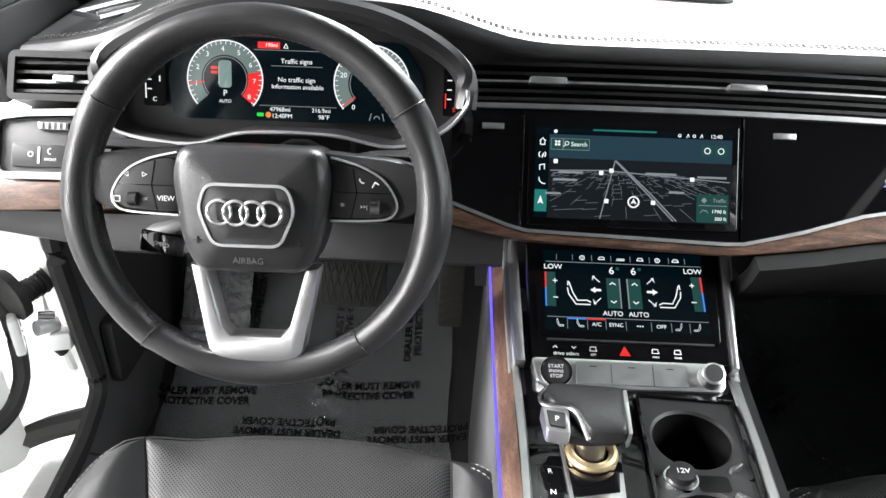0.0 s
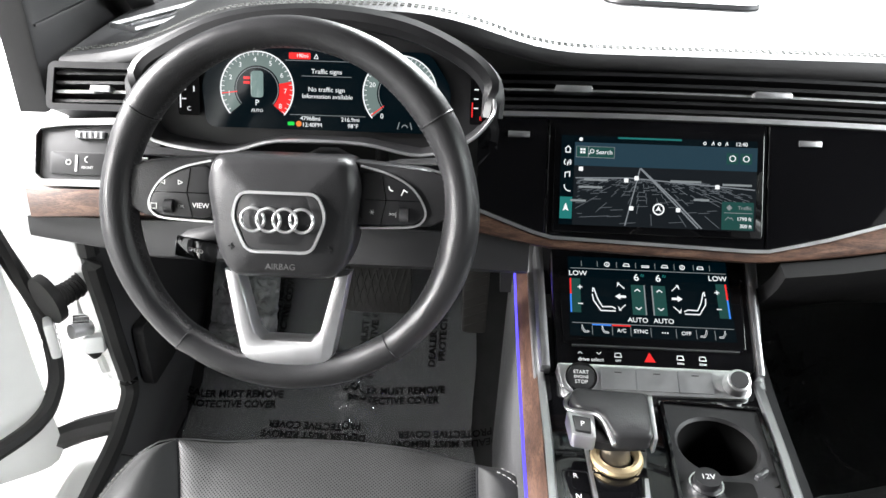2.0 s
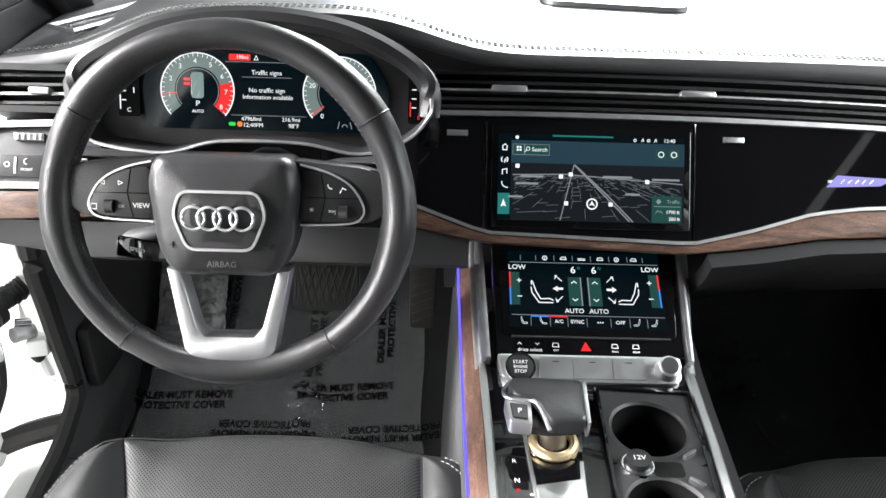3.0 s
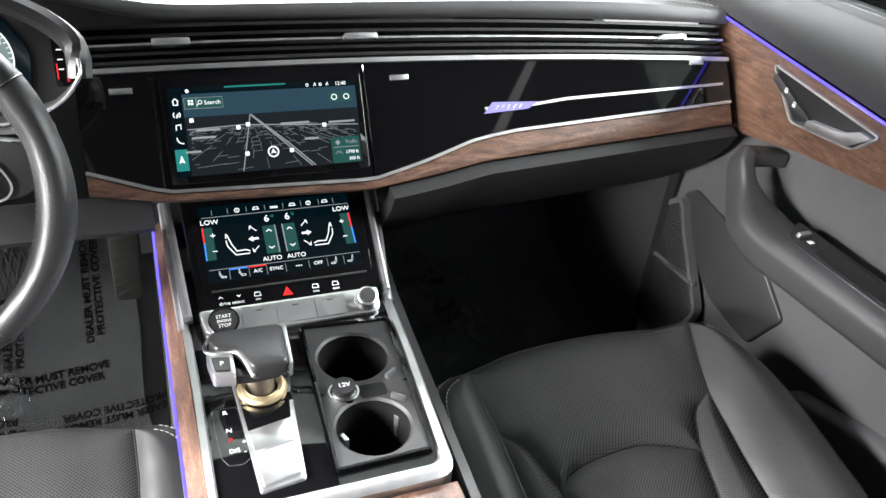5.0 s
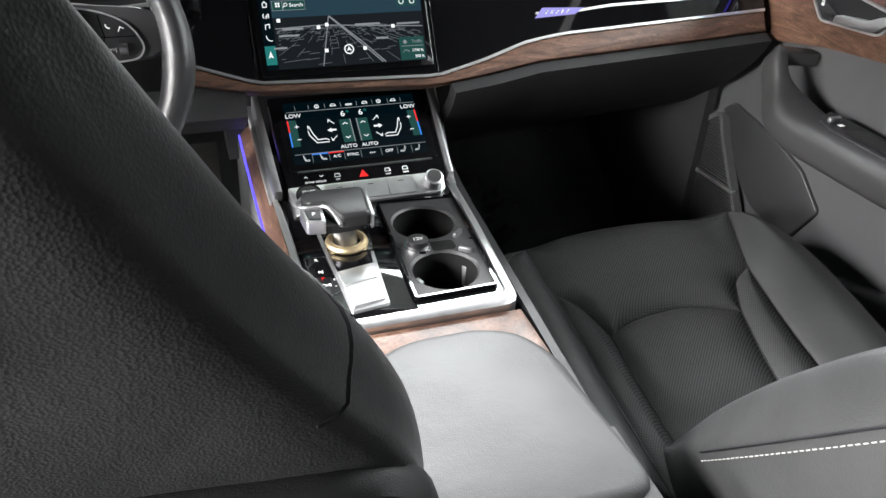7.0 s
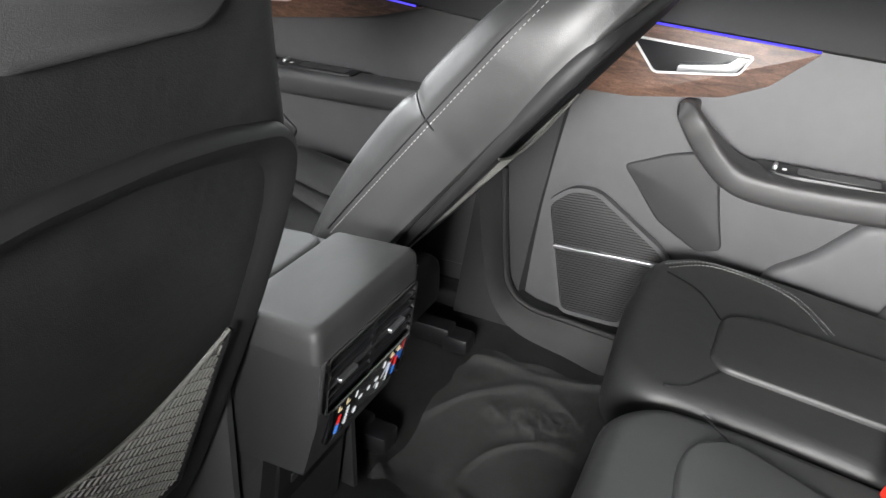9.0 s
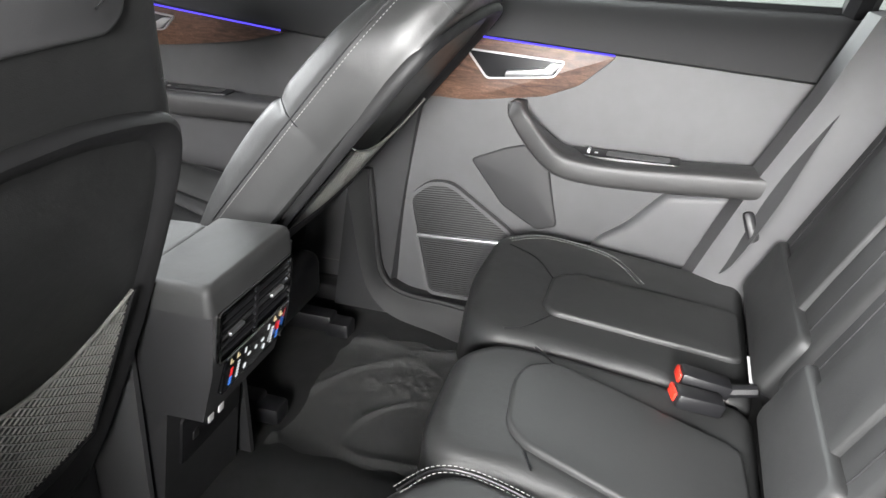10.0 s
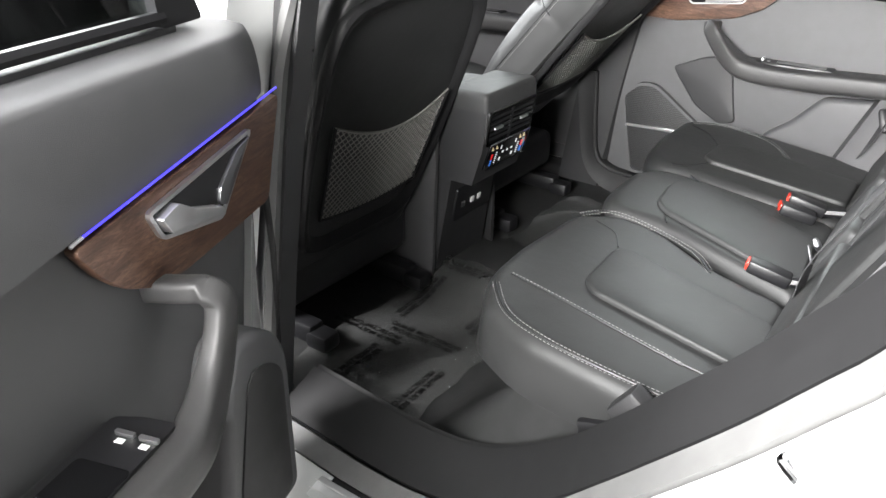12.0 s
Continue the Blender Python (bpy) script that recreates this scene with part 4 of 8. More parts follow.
# ---- steering wheel and stalks ----
def steering_wheel():
    T = radians(20)
    c = Vector((-0.3885, -0.0845, 1.0797))
    W = Frame(c, (1, 0, 0), (0, math.sin(T), math.cos(T)))
    t = thing("steering_wheel", c, "black leather multifunction steering wheel with satin silver lower spoke", "steering wheel")
    R, n = 0.1646, 96
    def rim_r(a):
        d = abs((math.degrees(a) + 360) % 360)
        k = max(math.exp(-((min(abs(d - x), 360 - abs(d - x))) / 22) ** 2) for x in (38, 142, 352, 188))
        return 0.0145 + 0.003 * k
    ang = [2 * math.pi * i / n for i in range(n)]
    ring = [W.at(R * math.cos(a), R * math.sin(a) * (1.0 if math.sin(a) > -0.8 else 0.985)) for a in ang]
    part("rim", tube(ring, [rim_r(a) for a in ang], 16, True, 1.2, W.n), WHEEL_L, t, "smooth black leather rim")
    for d in (33, 147, 232, 308):
        a = radians(d)
        p = W.at(R * math.cos(a), R * math.sin(a))
        rad = W.u * math.cos(a) + W.v * math.sin(a)
        part("rim_seam", tube([p + rad * (rim_r(a) * 1.005 * math.cos(q)) + W.n * (rim_r(a) * 1.206 * math.sin(q)) for q in (2 * math.pi * i / 28 for i in range(28))], 0.0009, 5, True), BLACK, t)
    zig = []
    for i in range(321):
        a = 2 * math.pi * i / 320
        rad = W.u * math.cos(a) + W.v * math.sin(a)
        f = radians(14 if i % 2 else 28)
        rr = rim_r(a) + 0.0005
        zig.append(W.at(R * math.cos(a), R * math.sin(a) * (1.0 if math.sin(a) > -0.8 else 0.985)) - rad * rr * math.cos(f) + W.n * rr * 1.2 * math.sin(f))
    part("rim_stitching", join(*[stitches([p, q], max(1e-3, (q - p).length * 0.9), 1, 0.0003) for p, q in zip(zig, zig[1:])]), SOFT, t, "grey baseball stitching")
    # airbag cover
    hub = rounded([(-0.05, -0.062), (0.05, -0.062), (0.064, -0.035), (0.072, 0.028), (0.064, 0.053), (-0.064, 0.053), (-0.072, 0.028), (-0.064, -0.035)], 0.022, 5)
    hb = part("airbag_cover", cushion(W, hub, -0.03, 0.062, 0.55, 0.018), WHEEL_L, t, "grained black airbag cover")
    H = Frame(W.at(0, -0.008, 0.0375), W.u, W.v)
    shield = [(-0.03, -0.026), (0.03, -0.026), (0.043, 0.006), (0.036, 0.028), (-0.036, 0.028), (-0.043, 0.006)]
    part("shield_trim", strip(H, rounded(shield, 0.009, 4) + rounded(shield, 0.009, 4)[:1], 0.0026, -0.004, 0.0018), ALU, hb, "satin silver shield surround")
    part("shield", prism(H, rounded([(a * 0.95, b * 0.95) for a, b in shield], 0.009), -0.004, 0.0005, 0.0004), DARK, hb)
    for k in range(4):
        part("emblem_ring", tube([H.at(-0.0222 + 0.0148 * k + 0.0105 * math.cos(q), 0.004 + 0.0105 * math.sin(q), 0.0075 - 0.08 * abs(-0.0222 + 0.0148 * k)) for q in (2 * math.pi * i / 28 for i in range(28))], 0.0015, 6, True), ALU, hb, "silver emblem ring")
    lettering(W, t, "AIRBAG", 0.0, -0.049, 0.008, mat("grey_print", (0.09, 0.09, 0.09), 0.6, var=0), depth=0.0004, lift=0.0325)
    for a in (-0.045, 0.045):
        part("horn_mark", join(strip(W, [(a - 0.003, -0.031), (a + 0.003, -0.031)], 0.0008, 0.0325, 0.034), strip(W, [(a, -0.034), (a, -0.028)], 0.0008, 0.0325, 0.034)), BLACK, hb)
    # horizontal spokes with button pads
    for sg in (1, -1):
        part("spoke", prism(W, rounded([(sg * 0.06, -0.012), (sg * 0.138, -0.010), (sg * 0.156, 0.002), (sg * 0.154, 0.036), (sg * 0.13, 0.044), (sg * 0.06, 0.05)], 0.008)[::sg], -0.024, 0.008, 0.004), WHEEL_L, t)
        pad = [(sg * 0.07, -0.011), (sg * 0.122, -0.008), (sg * 0.132, 0.004), (sg * 0.118, 0.026), (sg * 0.098, 0.036), (sg * 0.07, 0.042)]
        p = part("button_pad", prism(W, rounded(pad, 0.012)[::sg], 0.004, 0.0105, 0.001), BLACK, t, "satin black button pad")
        part("pad_trim", strip(W, [(p.x, p.y) for p in catmull([(sg * 0.07, -0.0128, 0), (sg * 0.116, -0.0105, 0), (sg * 0.129, -0.004, 0), (sg * 0.130, 0.008, 0), (sg * 0.118, 0.026, 0), (sg * 0.097, 0.038, 0), (sg * 0.07, 0.045, 0)], 6)], 0.0018, 0.003, 0.0112), ALU, p, "chrome button surround")
        part("gap", join(strip(W, [(sg * 0.074, 0.014), (sg * 0.127, 0.014)], 0.0009, 0.0105, 0.0108), strip(W, [(sg * 0.089, -0.01), (sg * 0.094, 0.014), (sg * 0.09, 0.037)], 0.0009, 0.0105, 0.0108)), GLOSS, p)
        part("scroll_wheel", tube([W.at(sg * 0.111 - 0.004, 0.001, 0.0105), W.at(sg * 0.111 + 0.004, 0.001, 0.0105)], 0.0065, 12), ALU_D if sg > 0 else BLACK, p, "ribbed scroll wheel")
        if sg < 0:
            lettering(W, p, "VIEW", -0.081, 0.002, 0.0068, LABEL, lift=0.0108)
            for a in (-0.1, -0.117):
                d = 1 if a > -0.11 else -1
                part("arrow_mark", strip(W, [(a - d * 0.002, 0.0215), (a + d * 0.002, 0.0235), (a - d * 0.002, 0.0255), (a - d * 0.002, 0.0215)], 0.0006, 0.0105, 0.011), LABEL, p)
            part("ok_mark", strip(W, rect(-0.129, -0.002, -0.1235, 0.003) + [(-0.129, -0.002)], 0.0008, 0.0105, 0.011), LABEL, p)
            lettering(W, p, "OK", -0.1, 0.001, 0.0042, LABEL, lift=0.0108)
        else:
            part("phone_mark", strip(W, arc_pts(0.1, 0.0265, 0.0035, 170, 280, 6), 0.0012, 0.0105, 0.011), LABEL, p)
            part("voice_mark", strip(W, [(0.108, 0.019), (0.1105, 0.024), (0.114, 0.022)], 0.001, 0.0105, 0.011), LABEL, p)
            part("star_mark", join(*[strip(W, [(0.081 - 0.0022 * math.cos(q), 0.0025 - 0.0022 * math.sin(q)), (0.081 + 0.0022 * math.cos(q), 0.0025 + 0.0022 * math.sin(q))], 0.0005, 0.0105, 0.011) for q in (0, 1.05, 2.1)]), LABEL, p)
            lettering(W, p, ">>|", 0.1005, 0.001, 0.005, LABEL, lift=0.0108)
    # silver lower spoke, a hollow trapezoid
    sil = [(-0.060, -0.058), (-0.047, -0.06), (-0.032, -0.118), (-0.024, -0.126), (0.024, -0.126), (0.032, -0.118), (0.047, -0.06), (0.060, -0.058), (0.045, -0.140), (0.034, -0.152), (-0.034, -0.152), (-0.045, -0.140)]
    part("lower_spoke", prism(W, sil, -0.016, 0.010, 0.003), ALU, t, "satin silver lower spoke")
    for sg in (1, -1):
        part("shift_paddle", prism(W, rounded([(sg * 0.098, -0.002), (sg * 0.136, 0.004), (sg * 0.132, 0.019), (sg * 0.106, 0.023)], 0.006)[::sg], -0.045, -0.038, 0.002), ALU if sg > 0 else DARK, t, "shift paddle")


steering_wheel()


def column():
    t = thing("steering_column", (-0.386, 0.0, 1.02), "dark plastic steering column shroud with stalks", "steering column")
    part("shroud", tube([(-0.386, 0.10, 1.02), (-0.386, -0.05, 1.05)], 0.046, 14), DARK, t)
    for sg in (1, -1):
        s = part("stalk", tube([(-0.386 + sg * 0.04, -0.02, 1.085), (-0.386 + sg * 0.10, -0.028, 1.10), (-0.386 + sg * 0.165, -0.032, 1.105)], [0.009, 0.012, 0.014], 10, False, 0.9), DARK, t)
        part("stalk_face", box((-0.386 + sg * 0.13, -0.046, 1.108), (0.05, 0.004, 0.014), 0.002), GLOSS, s)
        part("stalk_mark", join(*[box((-0.386 + sg * (0.115 + 0.012 * k), -0.049, 1.108 + 0.003 * (k % 2)), (0.007, 0.001, 0.0025)) for k in range(4)]), LABEL, s)
    c = part("cruise_stalk", tube([(-0.42, -0.02, 1.045), (-0.46, -0.05, 1.032), (-0.50, -0.06, 1.024), (-0.512, -0.06, 1.022)], [0.008, 0.014, 0.017, 0.010], 12, False, 0.8), DARK, t, "black cruise control stalk")
    part("stalk_face", box((-0.488, -0.076, 1.027), (0.042, 0.004, 0.022), 0.003, rot=(-12, 10, 0)), GLOSS, c)
    lettering(Frame((-0.488, -0.0785, 1.027), (1, 0, -0.2), (0, 0.3, 1)), c, "SPEED", 0, 0, 0.0055, LABEL, lift=0.0004)


column()


def driver_side_dash():
    """The driver's outer end of the dash: vent, light switch panel and walnut strip."""
    t = thing("light_switch_panel", A.at(-0.68, 0.0), "dark trim panel with vent, headlight switch and aluminium frame", "switch panel")
    part("panel", prism(A, [(-0.75, -0.025), (-0.75, 0.038), (-0.60, 0.05), (-0.60, -0.025)], -0.05, 0.0, 0.002), DARK, t)
    part("frame", strip(A, [(-0.60, 0.052), (-0.72, 0.046), (-0.751, 0.041), (-0.758, 0.03), (-0.756, -0.02), (-0.745, -0.029), (-0.6, -0.027)], 0.008, -0.03, 0.005), ALU, t, "broad satin aluminium frame")
    part("wood_strip", prism(A, [(-0.765, -0.037), (-0.6, -0.033), (-0.6, -0.064), (-0.755, -0.072)][::-1], -0.05, 0.004, 0.002), WOOD, t, "walnut strip")
    sw = part("switch_plate", prism(A, rounded(rect(-0.735, -0.018, -0.662, 0.01), 0.003), 0.0, 0.003, 0.001), DARK, t)
    part("divider", strip(A, [(-0.702, -0.014), (-0.702, 0.006)], 0.0025, 0.003, 0.0038), LABEL, sw)
    lettering(A, sw, "FRONT", -0.688, -0.009, 0.0045, LABEL, lift=0.0032)
    part("lamp_symbol", strip(A, arc_pts(-0.712, -0.003, 0.003, 0, 360, 10), 0.0009, 0.003, 0.0037), LABEL, sw)
    part("fog_symbol", strip(A, arc_pts(-0.688, 0.001, 0.0035, 90, 270, 8), 0.001, 0.003, 0.0037), LABEL, sw)
    wh = part("thumb_wheel", prism(A, rounded(rect(-0.705, 0.027, -0.668, 0.036), 0.002), -0.001, 0.004, 0.001), ALU_D, t)
    part("wheel_rib", join(*[strip(A, [(-0.7 + 0.007 * k, 0.028), (-0.7 + 0.007 * k, 0.035)], 0.002, 0.004, 0.006) for k in range(5)]), LABEL, wh)
    v = part("vent_housing", strip(A, rounded(rect(-0.742, 0.066, -0.58, 0.118), 0.006) + rounded(rect(-0.742, 0.066, -0.58, 0.118), 0.006)[:1], 0.008, -0.05, 0.002), BLACK, t)
    part("vent_back", prism(A, rect(-0.742, 0.066, -0.58, 0.118), -0.06, -0.05), BLACK, v)
    for k in range(4):
        part("vent_slat", strip(A, [(-0.738, 0.074 + 0.0115 * k), (-0.584, 0.077 + 0.0115 * k)], 0.0035, -0.045, -0.004), DARK if k != 1 else ALU, v)
    part("vent_tab", prism(A, rounded(rect(-0.69, 0.085, -0.665, 0.093), 0.002), -0.01, 0.004, 0.001), ALU, v)
    part("knee_panel", sheet(lambda s, w: A.at(-0.765 + 0.62 * s, -0.07 - 0.045 * math.sin(min(1, w * 1.6) * math.pi / 2) * (0.55 + 0.45 * min(1, s * 4)), -0.006 - 0.02 * w - 0.16 * max(0, w - 0.5)), 16, 10, 0.012), DARK, t, "dark grey knee panel under the dash")
    part("mirror_vent", join(*[box((-0.66 + 0.012 * k, 0.30 + 0.02 * k, 1.155), (0.007, 0.06, 0.012), 0.002, rot=(0, 0, -30)) for k in range(6)]), ALU_D, t, "slatted side window vent")
    part("mirror_vent_frame", tube([Vector(p) for p in ((-0.70, 0.27, 1.158), (-0.60, 0.44, 1.163), (-0.56, 0.42, 1.163), (-0.66, 0.25, 1.158))], 0.004, 6, True), ALU, t)


driver_side_dash()


def dash_details():
    t = thing("glovebox_trim", A.at(0.5, 0.0), "lit model badge and light strip on the gloss panel", "trim")
    part("light_strip", strip(A, [(0.30, 0.003), (0.37, 0.004), (0.43, 0.0095), (0.706, 0.0165)], 0.004, 0.0, 0.0018), ALU, t)
    part("badge", prism(A, [(0.298, -0.004), (0.366, -0.001), (0.383, 0.008), (0.312, 0.011)], 0.0, 0.0022, 0.0005), glow("badge_glow", (0.45, 0.42, 1.0), 0.7), t, "softly lit badge plate")
    part("badge_mark", join(*[strip(A, [(0.315 + 0.009 * k, 0.001), (0.32 + 0.009 * k, 0.006)], 0.002, 0.0022, 0.0026) for k in range(5)]), ALU, t)
    s = thing("dash_speaker", (0.12, 0.5, 1.17), "perforated grey speaker grille on the dash top", "speaker")
    part("grille", prism(Frame((0.09, 0.50, 1.166), (1, 0, 0), (0, 1, -0.02)), rounded([(-0.12, -0.055), (0.09, -0.085), (0.13, 0.09), (-0.12, 0.09)], 0.03), 0.0, 0.005, 0.002), mat("speaker_mesh", (0.09, 0.09, 0.09), 0.6, var=0.4, scale=700), s)
    part("grille_edge", strip(Frame((0.09, 0.50, 1.166), (1, 0, 0), (0, 1, -0.02)), rounded([(-0.12, -0.055), (0.09, -0.085), (0.13, 0.09), (-0.12, 0.09)], 0.03) + [(-0.12, -0.03)], 0.004, 0, 0.007), ALU_D, s)
    d = thing("window_vent", (0.63, 0.35, 1.15), "slatted side window vent on the passenger side", "vent")
    part("vent_frame", tube([Vector(p) for p in ((0.68, 0.25, 1.152), (0.58, 0.42, 1.163), (0.55, 0.40, 1.163), (0.64, 0.24, 1.154))], 0.004, 6, True), ALU, d)
    part("vent_slats", join(*[box((0.645 - 0.013 * k, 0.26 + 0.024 * k, 1.157), (0.007, 0.05, 0.01), 0.002, rot=(0, 0, 32)) for k in range(6)]), ALU_D, d)


dash_details()


# ---- centre console ----
ZC = Frame((0, 0, 0.828), (1, 0, 0), (0, 1, 0))


def ring_loop(pts):
    return list(pts) + [pts[0]]


def console():
    t = thing("centre_console", (0, -0.2, 0.42), "centre console with gloss black top, walnut sides and aluminium frame", "console")
    # body
    part("body", prism(ZC, [(-0.140, 0.30), (-0.138, 0.0), (-0.13, -0.62), (0.10, -0.62), (0.125, -0.2), (0.15, 0.0), (0.19, 0.30)][::-1], -0.44, -0.125), CONS, t)
    # gloss top laid round the cup holder tray
    part("gloss_top", prism(ZC, [(-0.122, -0.290), (-0.005, -0.290), (0.006, -0.042), (0.006, 0.005), (-0.134, 0.005)], -0.03, 0.0, 0.0015), GLOSS, t, "gloss black console top")
    part("gloss_top", prism(ZC, [(0.006, -0.043), (0.124, -0.049), (0.128, 0.005), (0.006, 0.005)], -0.03, 0.0, 0.0015), GLOSS, t)
    part("gloss_top", prism(ZC, [(-0.005, -0.290), (0.112, -0.290), (0.124, -0.049), (0.115, -0.049), (0.098, -0.273), (-0.004, -0.275)], -0.03, 0.0), GLOSS, t)
    # aluminium frame down both sides and round the back, in one piece with the ramps beside the screen
    def frame_line(d):
        tail = [(0.135 - d, 0.0), (0.128 - d, -0.12)] + rounded([(0.128 - d, -0.12), (0.113 - d, -0.308 + 1.7 * d), (-0.131 + d, -0.308 + 1.7 * d), (-0.130 + d, -0.12)], 0.026 - d, 6)[7:21] + [(-0.130 + d, -0.12), (-0.133 + d, 0.0)]
        return tail
    outer, inner = frame_line(0.0), frame_line(0.012)
    ring = bmesh.new()
    sec = [[ring.verts.new(ZC.at(*p, c)) for p, c in ((o, -0.03), (o, 0.001), (Vector(o).lerp(Vector(i), 0.2), 0.0035), (Vector(o).lerp(Vector(i), 0.8), 0.0035), (i, 0.0), (i, -0.03))] for o, i in zip(outer, inner)]
    for p, q in zip(sec, sec[1:]):
        for k in range(5):
            ring.faces.new((p[k], p[k + 1], q[k + 1], q[k]))
    part("aluminium_frame", ring, ALU, t, "satin aluminium console frame")
    for pts in ([(-0.128, -0.01, 0.0), (-0.129, 0.04, 0.006), (-0.131, 0.10, 0.022), (-0.133, 0.20, 0.06)], [(0.130, -0.01, 0.0), (0.135, 0.03, 0.010), (0.146, 0.10, 0.04), (0.158, 0.2, 0.085)]):
        part("frame_ramp", tube(catmull([ZC.at(*p) for p in pts], 6), 0.0065, 8, False, 0.6), ALU, t)
    # walnut flank with blue light line on the driver's side
    def flank(s, v):
        y = 0.26 - 0.66 * s
        x = -0.133 + 0.006 * s - 0.016 * v - 0.002 * v * math.sin(s * 3)
        z = 0.832 + 0.008 * max(0, 1 - s * 3.2) ** 2 - 0.017 * v
        return Vector((x, y, z))
    part("walnut_flank", sheet(flank, 24, 3, 0.006), WOOD, t, "dark walnut flank")
    part("light_line", tube([flank(i / 24, 1.05) + Vector((-0.0005, 0, 0)) for i in range(25)], 0.0016, 6), BLUE_E, t, "blue ambient light line")
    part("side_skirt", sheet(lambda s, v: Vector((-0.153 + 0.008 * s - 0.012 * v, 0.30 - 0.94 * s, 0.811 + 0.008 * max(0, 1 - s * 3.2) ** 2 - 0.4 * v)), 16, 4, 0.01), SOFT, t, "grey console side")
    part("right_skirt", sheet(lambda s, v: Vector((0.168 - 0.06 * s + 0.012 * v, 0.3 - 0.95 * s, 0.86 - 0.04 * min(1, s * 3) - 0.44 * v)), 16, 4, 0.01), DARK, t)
    # walnut surround behind the frame
    part("walnut_surround", prism(ZC, [(-0.134, -0.52), (-0.112, -0.52), (-0.108, -0.40), (-0.085, -0.366), (0.04, -0.356), (0.072, -0.375), (0.085, -0.40), (0.095, -0.52), (0.112, -0.52), (0.112, -0.31), (-0.130, -0.31)][::-1], -0.03, -0.006, 0.002), WOOD, t, "walnut surround before the armrest")
    part("well", prism(ZC, [(-0.113, -0.60), (-0.108, -0.40), (-0.085, -0.366), (0.04, -0.356), (0.072, -0.375), (0.085, -0.40), (0.095, -0.60)][::-1], -0.08, -0.06), BLACK, t)
    # silver strip with start button, touch keys and knob
    S = Frame(LO.at(0.004, -0.02), LO.u, LO.v)
    st = part("button_strip", prism(S, rounded([(-0.113, 0.010), (0.112, 0.010), (0.110, -0.020), (0.102, -0.026), (-0.096, -0.027), (-0.108, -0.018)], 0.006)[::-1], -0.02, 0.003, 0.003), ALU, t, "satin aluminium button strip")
    for a0, a1 in ((-0.062, -0.022), (-0.021, 0.026), (0.027, 0.066)):
        part("key", prism(S, rounded(rect(a0, -0.022, a1, 0.005), 0.001), 0.003, 0.0055), ALU, st)
        part("key_mark", strip(S, [((a0 + a1) / 2 - 0.004, -0.001), ((a0 + a1) / 2 + 0.004, -0.001)], 0.0009, 0.0055, 0.0059), BLACK, st)
    part("start_button", prism(S, arc_pts(-0.085, -0.009, 0.0165, 0, 345, 23), 0.002, 0.006, 0.001), BLACK, st, "round black start button")
    part("start_ring", strip(S, arc_pts(-0.085, -0.009, 0.0175, 0, 360, 24), 0.002, 0.002, 0.007), CHROME, st)
    for k, w in enumerate(("START", "ENGINE", "STOP")):
        lettering(S, st, w, -0.085, -0.003 - 0.006 * k, 0.0062 if k != 1 else 0.0048, LABEL, lift=0.0062)
    part("knob", tube([S.at(0.093, -0.008, 0.0), S.at(0.093, -0.008, 0.006), S.at(0.093, -0.008, 0.016), S.at(0.093, -0.008, 0.0175)], [0.0165, 0.0145, 0.0135, 0.0115], 24), ALU, st, "knurled aluminium volume knob")
    part("knob_cap", tube([S.at(0.093, -0.008, 0.0175), S.at(0.093, -0.008, 0.0182)], 0.0105, 20), DARK, st)
    # silver pillars beside the lower screen
    for a, b, c, d in ((-0.134, -0.125, -0.127, -0.116), (0.132, 0.14, 0.124, 0.132)):
        part("side_pillar", prism(Frame(LO.at(0, 0.083), LO.u, LO.v), [(a, 0.07), (b, 0.07), (d, -0.10), (c, -0.10)][::-1], -0.03, 0.006, 0.003), ALU, t, "satin aluminium pillar")
    # shift pattern plate
    pt = [(-0.112, -0.152), (-0.086, -0.154), (-0.083, -0.205), (-0.078, -0.215), (-0.081, -0.228), (-0.090, -0.236), (-0.104, -0.234), (-0.110, -0.222)]
    part("pattern_outline", strip(ZC, ring_loop(rounded(pt, 0.003)), 0.0004, 0.0, 0.0007), ALU_D, t)
    for ch, a, b, m in (("R", -0.099, -0.160, LABEL), ("N", -0.098, -0.187, LABEL), ("P", -0.098, -0.201, RED_E), ("D/S", -0.096, -0.216, LABEL), ("+", -0.085, -0.206, LABEL), ("-", -0.086, -0.219, LABEL)):
        lettering(ZC, t, ch, a, b, 0.0085 if len(ch) < 2 else 0.0075, m, lift=0.0005)
    # silver lid of the tray in front of the armrest
    part("tray_frame", prism(ZC, rounded([(-0.087, -0.10), (-0.022, -0.108), (-0.034, -0.272), (-0.080, -0.278)], 0.004)[::-1], -0.01, 0.004, 0.002), ALU, t, "satin aluminium lid frame")
    part("tray_dark", prism(ZC, [(-0.0815, -0.157), (-0.030, -0.160), (-0.0335, -0.187), (-0.0795, -0.196)][::-1], 0.004, 0.0046), GLOSS, t)
    part("tray_lid", prism(ZC, rounded([(-0.080, -0.200), (-0.034, -0.193), (-0.037, -0.222), (-0.078, -0.228)], 0.002)[::-1], 0.004, 0.007, 0.001), ALU, t)
    part("tray_lid", prism(ZC, rounded([(-0.078, -0.230), (-0.037, -0.224), (-0.038, -0.266), (-0.076, -0.272)], 0.002)[::-1], 0.004, 0.007, 0.001), ALU, t)
    return t


console()


